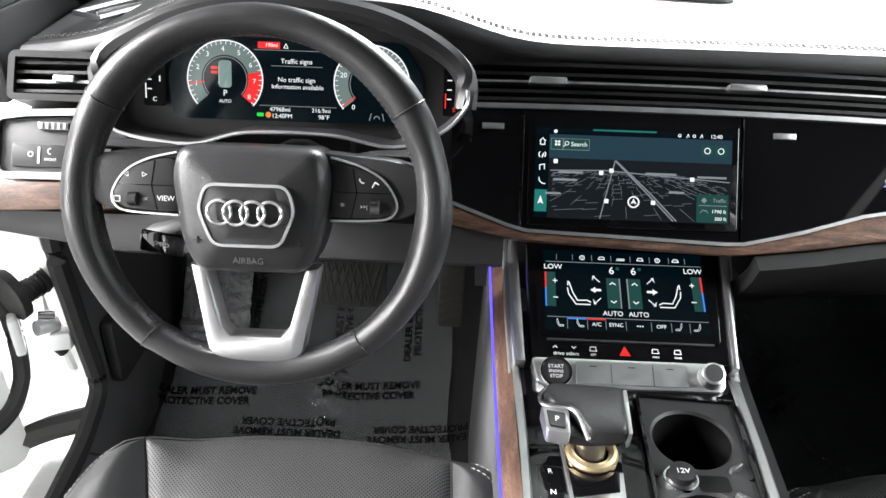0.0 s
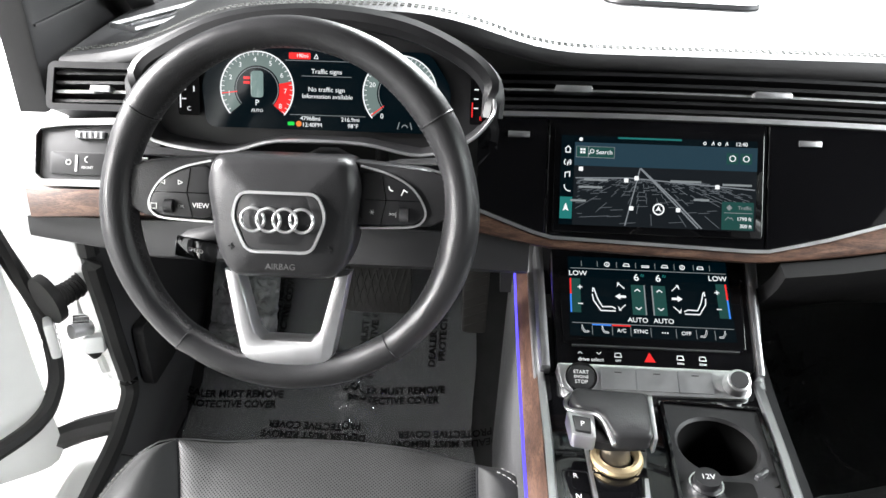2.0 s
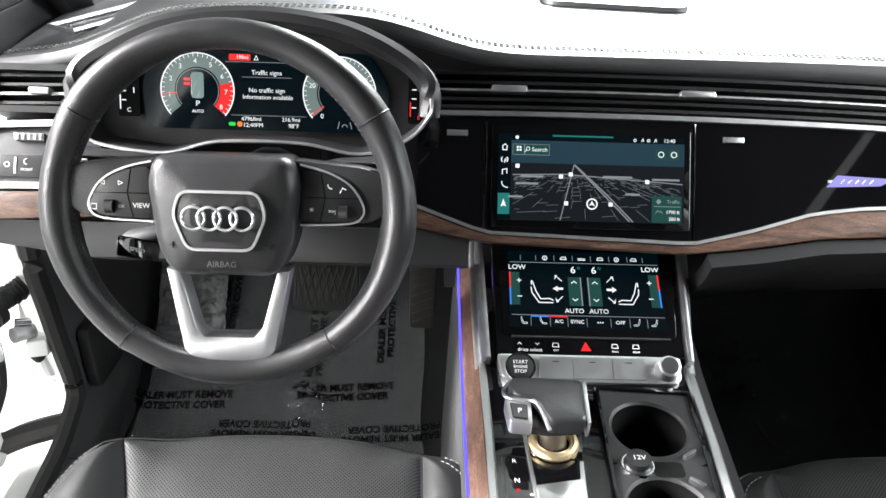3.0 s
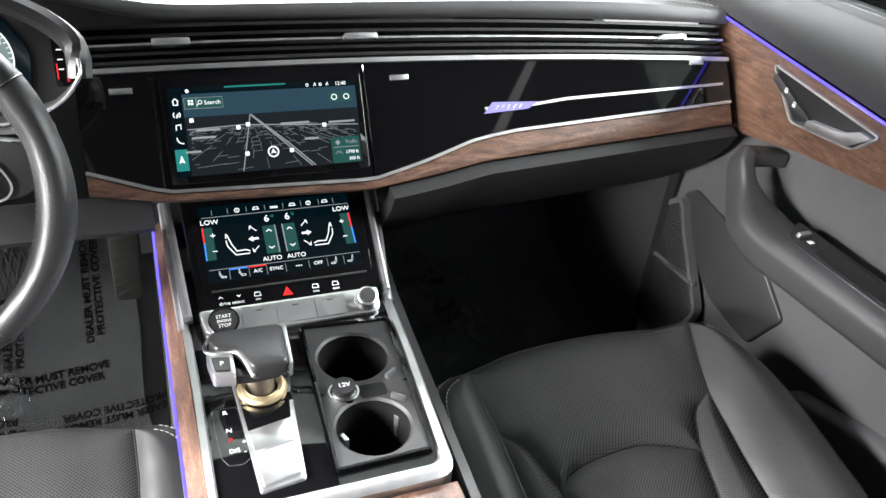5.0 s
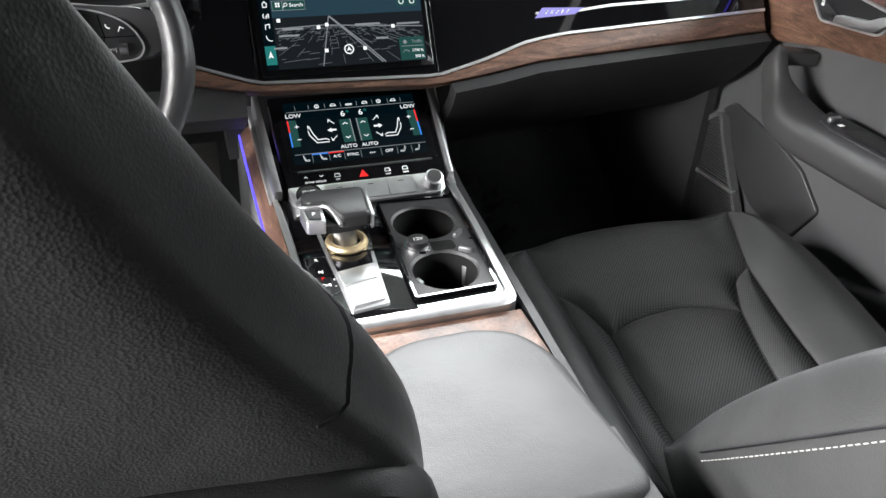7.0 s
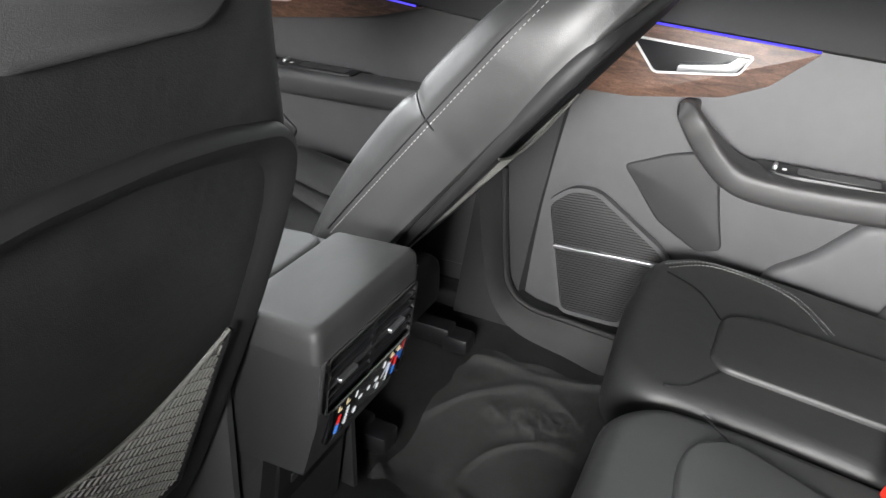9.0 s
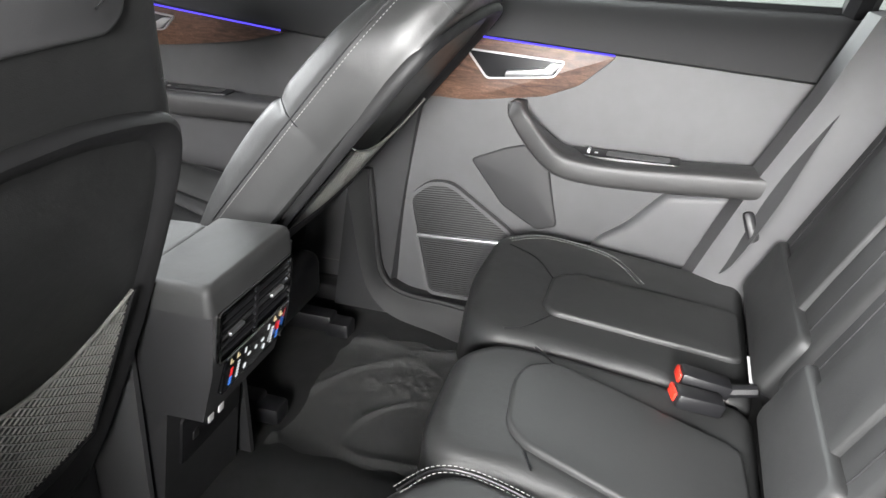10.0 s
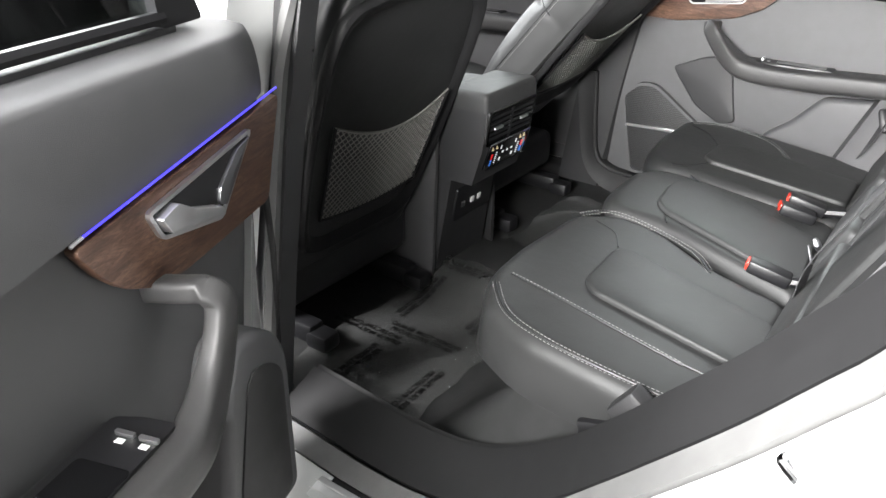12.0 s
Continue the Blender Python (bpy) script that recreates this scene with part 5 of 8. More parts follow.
def cup_holder():
    t = thing("cup_holder", (0.06, -0.16, 0.74), "matt black double cup holder tray with 12 volt plug", "cup holder")
    outl = [(-0.003, -0.272), (0.097, -0.270), (0.114, -0.051), (0.008, -0.044)]
    # tray plate with two round wells
    c1, r1, c2, r2 = (0.0555, -0.108), 0.041, (0.0485, -0.222), 0.040
    bm = bmesh.new()
    N = 64

    def border(c, d):
        best = None
        pts = [Vector(p) for p in outl]
        mid = -0.163
        for i in range(4):
            a, b = pts[i], pts[(i + 1) % 4]
            e = b - a
            den = d[0] * e.y - d[1] * e.x
            if abs(den) < 1e-9:
                continue
            s = ((a.x - c[0]) * e.y - (a.y - c[1]) * e.x) / den
            w = ((a.x - c[0]) * d[1] - (a.y - c[1]) * d[0]) / den
            if s > 0 and -1e-6 <= w <= 1 + 1e-6 and (best is None or s < best):
                best = s
        if d[1] * (mid - c[1]) > 0:
            s = (mid - c[1]) / d[1]
            best = s if best is None or s < best else best
        return best
    for c, r in ((c1, r1), (c2, r2)):
        rings = [[], [], []]
        well = bmesh.new()
        deep = [[], []]
        for i in range(N):
            q = 2 * math.pi * i / N
            d = (math.cos(q), math.sin(q))
            s = border(c, d)
            rings[0].append(bm.verts.new(ZC.at(c[0] + d[0] * s, c[1] + d[1] * s, 0.003)))
            rings[1].append(bm.verts.new(ZC.at(c[0] + d[0] * min(r + 0.003, s), c[1] + d[1] * min(r + 0.003, s), 0.003)))
            rings[2].append(bm.verts.new(ZC.at(c[0] + d[0] * r, c[1] + d[1] * r, 0.0)))
            deep[0].append(well.verts.new(ZC.at(c[0] + d[0] * r, c[1] + d[1] * r, -0.0005)))
            deep[1].append(well.verts.new(ZC.at(c[0] + d[0] * r * 0.93, c[1] + d[1] * r * 0.93, -0.115)))
        for a, b in zip(rings, rings[1:]):
            for i in range(N):
                j = (i + 1) % N
                bm.faces.new((a[i], a[j], b[j], b[i]))
        for i in range(N):
            j = (i + 1) % N
            well.faces.new((deep[0][i], deep[0][j], deep[1][j], deep[1][i]))
        well.faces.new(deep[1])
        part("well", well, RECESS_SHADE, t, "deep round well with its shade painted near black")
    part("tray", bm, DARK, t, "matt black tray with two wells")
    part("tray_rim", strip(ZC, ring_loop(rounded(outl, 0.004)), 0.003, -0.002, 0.006), GLOSS, t)
    part("rubber_floor", join(prism(ZC, arc_pts(*c1, 0.037, 0, 350, 35), -0.115, -0.112), prism(ZC, arc_pts(*c2, 0.036, 0, 350, 35), -0.115, -0.112)), RECESS_SHADE, t)
    for a, b, d in ((0.089, -0.150, 40), (0.086, -0.19, -40)):
        part("clip", box((a, b, 0.822), (0.018, 0.006, 0.03), 0.002, rot=(0, 0, d)), ALU_D, t, "sprung metal clip")
    for a, b in ((0.018, -0.215), (0.083, -0.198)):
        part("spring_flap", box((a, b, 0.80), (0.006, 0.012, 0.03), 0.001, rot=(0, 0, 20)), ALU, t)
    # flat near-black patch drawn for the shade of a cut-out
    part("small_tray", prism(ZC, rounded(rect(0.046, -0.181, 0.078, -0.160), 0.006), 0.003, 0.0036), RECESS_SHADE, t)
    p = part("socket_plug", tube([ZC.at(0.030, -0.166, -0.01), ZC.at(0.030, -0.166, 0.006), ZC.at(0.030, -0.166, 0.008), ZC.at(0.030, -0.166, 0.015)], [0.0155, 0.0155, 0.0135, 0.013], 20), BLACK, t, "black 12 volt socket plug")
    part("socket_ring", tube([ZC.at(0.030, -0.166, 0.002), ZC.at(0.030, -0.166, 0.006)], 0.0172, 20), CHROME, p)
    lettering(ZC, p, "12V", 0.030, -0.166, 0.009, LABEL, lift=0.0152)


cup_holder()


def gear_selector():
    t = thing("gear_selector", (-0.05, -0.09, 0.83), "black leather gear selector with silver edge and gold collar", "gear selector")
    part("gate", prism(ZC, rounded([(-0.082, -0.158), (-0.026, -0.162), (-0.018, -0.09), (-0.083, -0.085)], 0.003)[::-1], 0.002, 0.006, 0.001), GLOSS, t)
    part("collar", tube(catmull([ZC.at(-0.056 + 0.022 * math.cos(q), -0.141 + 0.022 * math.sin(q), 0.010) for q in (2 * math.pi * i / 16 for i in range(16))], 3, True), 0.0052, 8, True), BRASS, t, "gold coloured collar ring")
    part("neck", tube([ZC.at(-0.056, -0.141, 0.0), ZC.at(-0.058, -0.138, 0.02), ZC.at(-0.060, -0.134, 0.042)], [0.016, 0.015, 0.02], 14), ALU_D, t, "brushed metal neck")
    # head: a broad leather block over a silver block with the parking button
    G = Frame((-0.066, -0.13, 0.874), (1, 0.02, 0), (0, 0.995, 0.10))

    def gs(pts):
        return [(a + 0.066, b + 0.13) for a, b in pts]
    part("underside", prism(G, rounded(gs([(-0.100, -0.100), (-0.032, -0.106), (-0.034, -0.156), (-0.070, -0.158), (-0.104, -0.150)]), 0.008), -0.010, 0.001), BLACK, t)
    part("head", cushion(G, rounded(gs([(-0.101, -0.098), (-0.026, -0.103), (-0.029, -0.161), (-0.066, -0.163), (-0.075, -0.142), (-0.083, -0.131), (-0.103, -0.125), (-0.107, -0.108)]), 0.006, 4), 0.0, 0.019, 0.2, 0.006), WHEEL_L, t, "smooth black leather head")
    part("button_block", prism(G, rounded(gs([(-0.111, -0.124), (-0.083, -0.130), (-0.084, -0.161), (-0.107, -0.157)]), 0.004), -0.006, 0.012, 0.003), ALU, t, "satin silver parking button block")
    part("button_gap", prism(G, rounded(gs([(-0.106, -0.132), (-0.0875, -0.1355), (-0.0885, -0.156), (-0.104, -0.153)]), 0.002), 0.012, 0.0126), BLACK, t)
    part("park_button", prism(G, rounded(gs([(-0.105, -0.1335), (-0.0885, -0.137), (-0.0895, -0.1545), (-0.103, -0.152)]), 0.0015), 0.012, 0.0136), DARK, t)
    lettering(G, t, "P", *gs([(-0.0965, -0.1445)])[0], 0.009, LABEL, lift=0.0138)
    part("silver_edge", tube(catmull([G.at(*gs([(a, b)])[0], c) for a, b, c in ((-0.103, -0.097, 0.006), (-0.110, -0.108, 0.006), (-0.107, -0.124, 0.011), (-0.083, -0.130, 0.014), (-0.074, -0.142, 0.014), (-0.067, -0.165, 0.008))], 5), 0.0024, 8), ALU, t, "silver edge")
    part("silver_side", prism(G, rounded(gs([(-0.0285, -0.162), (-0.0245, -0.160), (-0.0215, -0.103), (-0.0255, -0.103)]), 0.001), -0.006, 0.014, 0.002), ALU, t)


gear_selector()


def armrest():
    t = thing("armrest", (-0.01, -0.52, 0.80), "padded black leather centre armrest lid", "armrest")
    F = Frame((-0.012, -0.51, 0.80), (1, 0, 0), (0, 1, -0.06))
    part("lid", cushion(F, rounded([(-0.112, -0.125), (0.108, -0.125), (0.106, 0.07), (0.085, 0.115), (0.045, 0.135), (-0.035, 0.135), (-0.082, 0.11), (-0.108, 0.06)], 0.03), 0.0, 0.072, 0.25, 0.018), ARM_L, t)
    part("hinge_gap", box((-0.012, -0.64, 0.83), (0.20, 0.012, 0.06)), BLACK, t)
    b = thing("rear_console", (-0.01, -0.70, 0.42), "rear end of the centre console with vents and climate panel", "console")
    FT = Frame((-0.024, -0.70, 0.868), (1, 0, 0), (0, 1, -0.03))
    part("top_pad", cushion(FT, rounded([(-0.118, -0.072), (0.112, -0.072), (0.110, 0.05), (-0.112, 0.05)], 0.012), -0.012, 0.044, 0.15, 0.016), ARM_L, b, "black leather covered top")
    # body: upper block and set back lower block
    def ringz(z, y1, y0, w0, w1):
        return [Vector((-0.020 + sx * (w - 0.008), y, z)) for sx, y, w in ((-1, y0, w0), (1, y0, w0), (1, y1, w1), (-1, y1, w1))]
    part("upper_block", bevel(loft([ringz(0.672, -0.55, -0.728, 0.112, 0.118), ringz(0.76, -0.55, -0.755, 0.116, 0.118), ringz(0.872, -0.55, -0.769, 0.119, 0.12)]), 0.006, 2), CONS, b)
    part("lower_block", bevel(loft([ringz(0.40, -0.5, -0.628, 0.118, 0.14), ringz(0.675, -0.5, -0.668, 0.11, 0.12)]), 0.008, 2), CONS, b)
    V = Frame((-0.022, -0.7565, 0.768), (1, 0, 0), (0, -0.13, 0.99))
    vent = part("vent_frame", strip(V, ring_loop(rounded(rect(-0.1, 0.008, 0.1, 0.088), 0.006)), 0.005, -0.002, 0.007), CHROME, b, "thin chrome vent surround")
    part("vent_back", prism(V, rect(-0.097, 0.01, 0.097, 0.086), -0.001, 0.001), RECESS_SHADE, vent)
    for k in range(5):
        part("vent_slat", prism(V, rect(-0.095, 0.018 + 0.013 * k, 0.095, 0.022 + 0.013 * k), 0.001, 0.006, 0.001), BLACK if k != 2 else DARK, vent)
    part("divider", prism(V, rect(-0.004, 0.012, 0.004, 0.084), 0.001, 0.005), BLACK, vent)
    for a in (-0.06, 0.055):
        part("vent_tab", prism(V, rounded(rect(a - 0.018, 0.043, a + 0.018, 0.049), 0.002), 0.004, 0.010, 0.001), ALU, vent, "silver vent slider")
        part("thumb_wheel", prism(V, rect(a - 0.008, 0.001, a + 0.008, 0.007), 0.0, 0.004), DARK, b)
    P = Frame((-0.012, -0.7495, 0.738), (1, 0, 0), (0, -0.26, 0.966))
    sc = part("climate_panel", prism(P, rounded(rect(-0.088, -0.033, 0.088, 0.034), 0.005), -0.004, 0.004, 0.001), GLOSS, b, "lit rear climate panel")
    part("panel_edge", strip(P, [(-0.09, 0.036), (0.09, 0.036), (0.092, -0.02), (0.088, -0.034)], 0.0025, 0.0, 0.006), CHROME, b, "thin chrome edge")
    AMB = glow("amber_symbol", (0.9, 0.75, 0.45), 0.8)
    for sg in (1, -1):
        for k in range(6):
            slab(P, sc, sg * 0.069 - 0.0035, -0.024 + 0.0055 * k, sg * 0.069 + 0.0035, -0.0205 + 0.0055 * k, RED_E if k > 2 else LBLUE_E, 0.0042, "temperature_bar", 0.001)
            slab(P, sc, sg * 0.050 - 0.003, -0.022 + 0.0055 * k, sg * 0.050 + 0.003, -0.0195 + 0.0055 * k, WHITE_E, 0.0042, "fan_bar", 0.0005)
        for a in (0.072, 0.054):
            slab(P, sc, sg * a - 0.005, 0.018, sg * a + 0.004, 0.021, AMB, 0.0042, "seat_heat_light", 0.001)
            slab(P, sc, sg * a - 0.005, 0.021, sg * a - 0.002, 0.028, AMB, 0.0042, "seat_heat_light", 0.001)
        slab(P, sc, sg * 0.034 - 0.002, 0.012, sg * 0.034 + 0.002, 0.022, WHITE_E, 0.0042, "air_symbol", 0.0005)
        slab(P, sc, sg * 0.028 - 0.003, -0.021, sg * 0.028 + 0.003, -0.012, WHITE_E, 0.0042, "air_symbol", 0.001)
        slab(P, sc, sg * 0.020 - 0.004, -0.001, sg * 0.020 + 0.004, 0.004, WHITE_E, 0.0042, "air_symbol", 0.001)
    slab(P, sc, -0.003, -0.002, 0.003, 0.004, WHITE_E, 0.0042, "air_symbol", 0.001)
    U = Frame((-0.006, -0.6545, 0.585), (1, 0, 0), (0, -0.14, 0.99))
    part("socket_panel", prism(U, rounded(rect(-0.085, -0.04, 0.085, 0.05), 0.008), 0.0, 0.006, 0.002), BLACK, b, "black panel with usb sockets")
    for a in (-0.05, -0.008, 0.022):
        part("usb_socket", prism(U, rounded(rect(a - 0.008, -0.008, a + 0.008, 0.008), 0.003), 0.006, 0.008, 0.001), ALU_D if a < -0.02 else LABEL, b)


armrest()


# ---- front seats ----
def resample(pts, n):
    """A 2D line through points, smoothed, as n + 1 points at even steps."""
    c = [Vector((p.x, p.y)) for p in catmull([(a, b, 0) for a, b in pts], 8)]
    cum = [0.0]
    for p, q in zip(c, c[1:]):
        cum.append(cum[-1] + (q - p).length)
    out, k = [], 0
    for i in range(n + 1):
        s = cum[-1] * i / n
        while k < len(c) - 2 and cum[k + 1] < s:
            k += 1
        out.append(c[k].lerp(c[k + 1], min(1, max(0, (s - cum[k]) / max(1e-9, cum[k + 1] - cum[k])))))
    return out


def coons_pad(fr, left, right, bottom, top, base, puff, soft=0.02, n=34, m=34):
    """An upholstered panel between four border lines that other panels share: rounded down to the seams at its borders."""
    def ease(i, k):
        return 0.5 - 0.5 * math.cos(math.pi * i / k)
    fine = 240
    L, R, B, T = (resample(p, fine) for p in (left, right, bottom, top))
    pick = lambda c, s: c[round(s * fine)]
    rim = np.array([tuple(p) for c in (L, R, B, T) for p in c])
    bm = bmesh.new()
    vs = []
    for i in range(n + 1):
        s, row = ease(i, n), []
        for j in range(m + 1):
            v = ease(j, m)
            p = pick(L, v) * (1 - s) + pick(R, v) * s + pick(B, s) * (1 - v) + pick(T, s) * v
            p = p - (L[0] * (1 - s) * (1 - v) + R[0] * s * (1 - v) + L[-1] * (1 - s) * v + R[-1] * s * v)
            d = 0.0 if i in (0, n) or j in (0, m) else math.sqrt(((rim - np.array((p.x, p.y))) ** 2).sum(1).min())
            row.append(bm.verts.new(fr.at(p.x, p.y, base(p.x, p.y) + puff * (1 - math.exp(-d / soft)))))
        vs.append(row)
    for i in range(n):
        for j in range(m):
            bm.faces.new((vs[i][j], vs[i + 1][j], vs[i + 1][j + 1], vs[i][j + 1]))
    return bm


def skirt(fr, line, base, steps, mid):
    """The side of a cushion below an outer border line; steps: (outwards, down)."""
    p2 = resample(line, 90)
    rings = [[], *[[] for _ in steps]]
    for i, p in enumerate(p2):
        d = (p2[min(i + 1, 90)] - p2[max(i - 1, 0)]).normalized()
        nrm = Vector((-d.y, d.x))
        if nrm.dot(p - Vector(mid)) < 0:
            nrm = -nrm
        c = base(p.x, p.y)
        rings[0].append(fr.at(p.x, p.y, c))
        for k, (o, dn) in enumerate(steps):
            rings[k + 1].append(fr.at(p.x + nrm.x * o, p.y + nrm.y * o, c - dn))
    return loft(rings, closed=False)


def front_seat(xc, y0, sg, yb, zb, lean, label):
    """sg 1: passenger's seat; -1: its mirror image. yb, zb: foot of the rear shell; lean: of the backrest in degrees."""
    t = thing("front_seat", (xc, -0.35, 0.40), label, "seat", "front seats")
    tilt = radians(6)
    S = Frame((xc, y0, 0.748), (sg, 0, 0), (0, math.cos(tilt), math.sin(tilt)))
    if sg < 0:
        S.n = -S.n

    def base(a, b):
        side = min(1, max(0, (abs(a) - 0.12) / 0.09))
        return -0.008 + (0.020 if a > 0 else 0.012) * side * side * (3 - 2 * side)
    l_seam = [(-0.175, -0.028), (-0.177, -0.104), (-0.176, -0.132)]
    l_rear = [(-0.176, -0.132), (-0.181, -0.24), (-0.185, -0.345), (-0.188, -0.47)]
    r_seam = [(0.184, -0.018), (0.165, -0.071), (0.144, -0.133)]
    r_rear = [(0.144, -0.133), (0.132, -0.20), (0.12, -0.27), (0.108, -0.38), (0.10, -0.47)]
    front = [(-0.175, -0.028), (-0.103, -0.004), (-0.007, 0.004), (0.086, 0.0), (0.184, -0.018)]
    lw_top, lw = [(-0.176, -0.132), (-0.147, -0.158), (-0.131, -0.217)], [(-0.131, -0.217), (-0.135, -0.277), (-0.14, -0.357), (-0.145, -0.47)]
    arch = [(-0.131, -0.217), (-0.10, -0.20), (-0.05, -0.19), (0.01, -0.19), (0.076, -0.216)]
    rw_top, rw = [(0.144, -0.133), (0.108, -0.157), (0.088, -0.19), (0.076, -0.216)], [(0.076, -0.216), (0.052, -0.30), (0.041, -0.363), (0.035, -0.47)]
    l_out = [(-0.175, -0.028), (-0.208, -0.038), (-0.232, -0.062), (-0.243, -0.11), (-0.25, -0.20), (-0.255, -0.33), (-0.258, -0.47)]
    r_out = [(0.184, -0.018), (0.218, -0.048), (0.240, -0.12), (0.241, -0.20), (0.230, -0.30), (0.218, -0.38), (0.205, -0.47)]
    part("thigh_panel", coons_pad(S, l_seam[::-1], rw_top[::-1][:-1] + r_seam[::-1], lw_top + arch[1:], front, base, 0.016, 0.022, 44, 44), PERF, t, "perforated black leather panel")
    part("seat_panel", coons_pad(S, lw[::-1], rw[::-1], [lw[-1], rw[-1]], arch, base, 0.014, 0.02), PERF, t, "perforated black leather panel")
    part("wedge_panel", coons_pad(S, l_rear[::-1], lw[::-1], [l_rear[-1], lw[-1]], lw_top, base, 0.014, 0.014), PERF, t)
    part("wedge_panel", coons_pad(S, rw[::-1], r_rear[::-1], [rw[-1], r_rear[-1]], rw_top[::-1], base, 0.016, 0.016), PERF, t)
    part("bolster", coons_pad(S, l_out[::-1], l_rear[::-1][:-1] + l_seam[::-1], [l_out[-1], l_rear[-1]], [(-0.1751, -0.0279), (-0.175, -0.028)], base, 0.018, 0.016), LEATHER, t, "plain black leather side bolster")
    part("bolster", coons_pad(S, r_rear[::-1][:-1] + r_seam[::-1], r_out[::-1], [r_rear[-1], r_out[-1]], [(0.184, -0.018), (0.1841, -0.0179)], base, 0.026, 0.022), LEATHER, t, "plain black leather side bolster")
    part("cushion_side", skirt(S, l_out[::-1] + front[1:-1] + r_out, base, [(0.005, 0.003), (0.010, 0.010), (0.013, 0.022), (0.014, 0.05), (0.006, 0.12), (-0.02, 0.19)], (0.0, -0.25)), LEATHER, t)
    for ln in (l_seam + l_rear[1:], r_seam + r_rear[1:], lw_top + lw[1:], arch, rw_top + rw[1:]):
        part("seam", tube([S.at(p.x, p.y, base(p.x, p.y) + 0.0006) for p in resample(ln, 60)], 0.0013, 5), BLACK, t)
    mid = (0.0, -0.25)
    for ln, o in ((l_out, 0.004), (l_out, -0.010), (r_out, 0.004)):
        q = []
        p2 = resample(ln, 70)
        for i, p in enumerate(p2):
            d = (p2[min(i + 1, 70)] - p2[max(i - 1, 0)]).normalized()
            nrm = Vector((-d.y, d.x))
            nrm = nrm if nrm.dot(p - Vector(mid)) > 0 else -nrm
            c = base(p.x, p.y) + (0.018 * (1 - math.exp(o / 0.016)) if o < 0 else -0.0015) + 0.0008
            q.append(S.at(p.x + nrm.x * o, p.y + nrm.y * o, c))
        part("seam_stitching", stitches(q[4:], 0.004, 0.003, 0.0006), THREAD, t, "grey seam stitching")
    part("plastic_skirt", box((xc, -0.33, 0.53), (0.45, 0.46, 0.12), 0.03, 3), DARK, t)
    for s2 in (-1, 1):
        part("seat_rail", box((xc + s2 * 0.17, -0.36, 0.43), (0.045, 0.50, 0.045), 0.008), BLACK, t)
        part("rail_cover", box((xc + s2 * 0.17, -0.625, 0.42), (0.052, 0.06, 0.04), 0.01, 2), BLACK, t)
    # backrest: one leather form from the lumbar part to the head, c counted towards the rear
    B = Frame((xc, yb, zb), (1, 0, 0), (0, -math.sin(radians(lean)), math.cos(radians(lean))))
    rows = [(-0.20, 0.17, 0.0), (-0.12, 0.205, 0.006), (-0.06, 0.222, 0.014), (0.0, 0.232, 0.022), (0.08, 0.237, 0.030), (0.16, 0.239, 0.033), (0.205, 0.239, 0.031), (0.225, 0.238, 0.024), (0.25, 0.238, 0.029), (0.32, 0.236, 0.027), (0.38, 0.231, 0.022), (0.43, 0.222, 0.016),
            (0.47, 0.208, 0.008), (0.51, 0.188, 0.002), (0.56, 0.164, -0.006), (0.61, 0.143, -0.012), (0.66, 0.122, -0.018), (0.70, 0.10, -0.028), (0.722, 0.08, -0.038), (0.732, 0.055, -0.048)]
    rings = []
    for b, w, bol in rows:
        cb = -0.004 - 0.02 * max(0, b - 0.60) / 0.13
        cf = (-0.102 if sg > 0 else -0.09) + (0.0 if bol >= 0 else -bol)
        bo = max(0, bol) * (1 if sg > 0 else 0.55)
        nar = 0.028 * min(1, max(0, (b - 0.38) / 0.12))
        half = [(0.0, cf + 0.004), (w * 0.35, cf + 0.002), (w * 0.58, cf - 0.15 * bo), (w - 0.055 - nar, cf - 0.75 * bo), (w - 0.032 - nar, cf - bo), (w - 0.012 - nar, cf - 0.55 * bo + 0.008), (w - 0.6 * nar, cf + 0.014), (w + 0.004, cf * 0.5), (w + 0.001, cb - 0.014), (w - 0.012, cb), (w * 0.55, cb), (0.0, cb)]
        loop = half + [(-a, c) for a, c in half[-2:0:-1]]
        rings.append([B.at(p.x, b, p.y) for p in catmull([(a, c, 0) for a, c in loop], 4, True)])
    m = len(rings[0])
    cols = [catmull([r[k] for r in rings], 4) for k in range(m)]
    fine = [[cols[k][q] for k in range(m)] for q in range(len(cols[0]))]
    part("backrest", loft(fine), LEATHER, t, "smooth black leather backrest with integral headrest")
    for s2 in (-1, 1):
        k0, k1 = (24, 25) if s2 > 0 else (m - 24, m - 25)
        out = B.u * s2 * 0.0008
        part("piping", tube([p + out for p in cols[k0][10:60]], 0.0013, 6), BLACK, t)
        part("seam_stitching", stitches([p + out for p in cols[k1][10:62]], 0.004, 0.003, 0.00055), THREAD, t, "grey seam stitching")
        ks = range(12, 26) if s2 > 0 else range(m - 26, m - 11)
        part("shoulder_seam", tube([cols[k][28] for k in ks], 0.0014, 5), BLACK, t)
        part("shoulder_seam", tube([cols[k][52] for k in (range(25, 37) if s2 > 0 else range(m - 37, m - 24))], 0.0012, 5), BLACK, t)
    FB = Frame(B.at(0, 0, -0.096), (-1, 0, 0), B.v)
    part("back_insert", cushion(FB, rounded([(-0.13, -0.08), (0.13, -0.08), (0.135, 0.34), (0.09, 0.42), (-0.09, 0.42), (-0.135, 0.34)], 0.03), -0.02, 0.026, 0.2, 0.01), PERF, t, "perforated black leather insert")
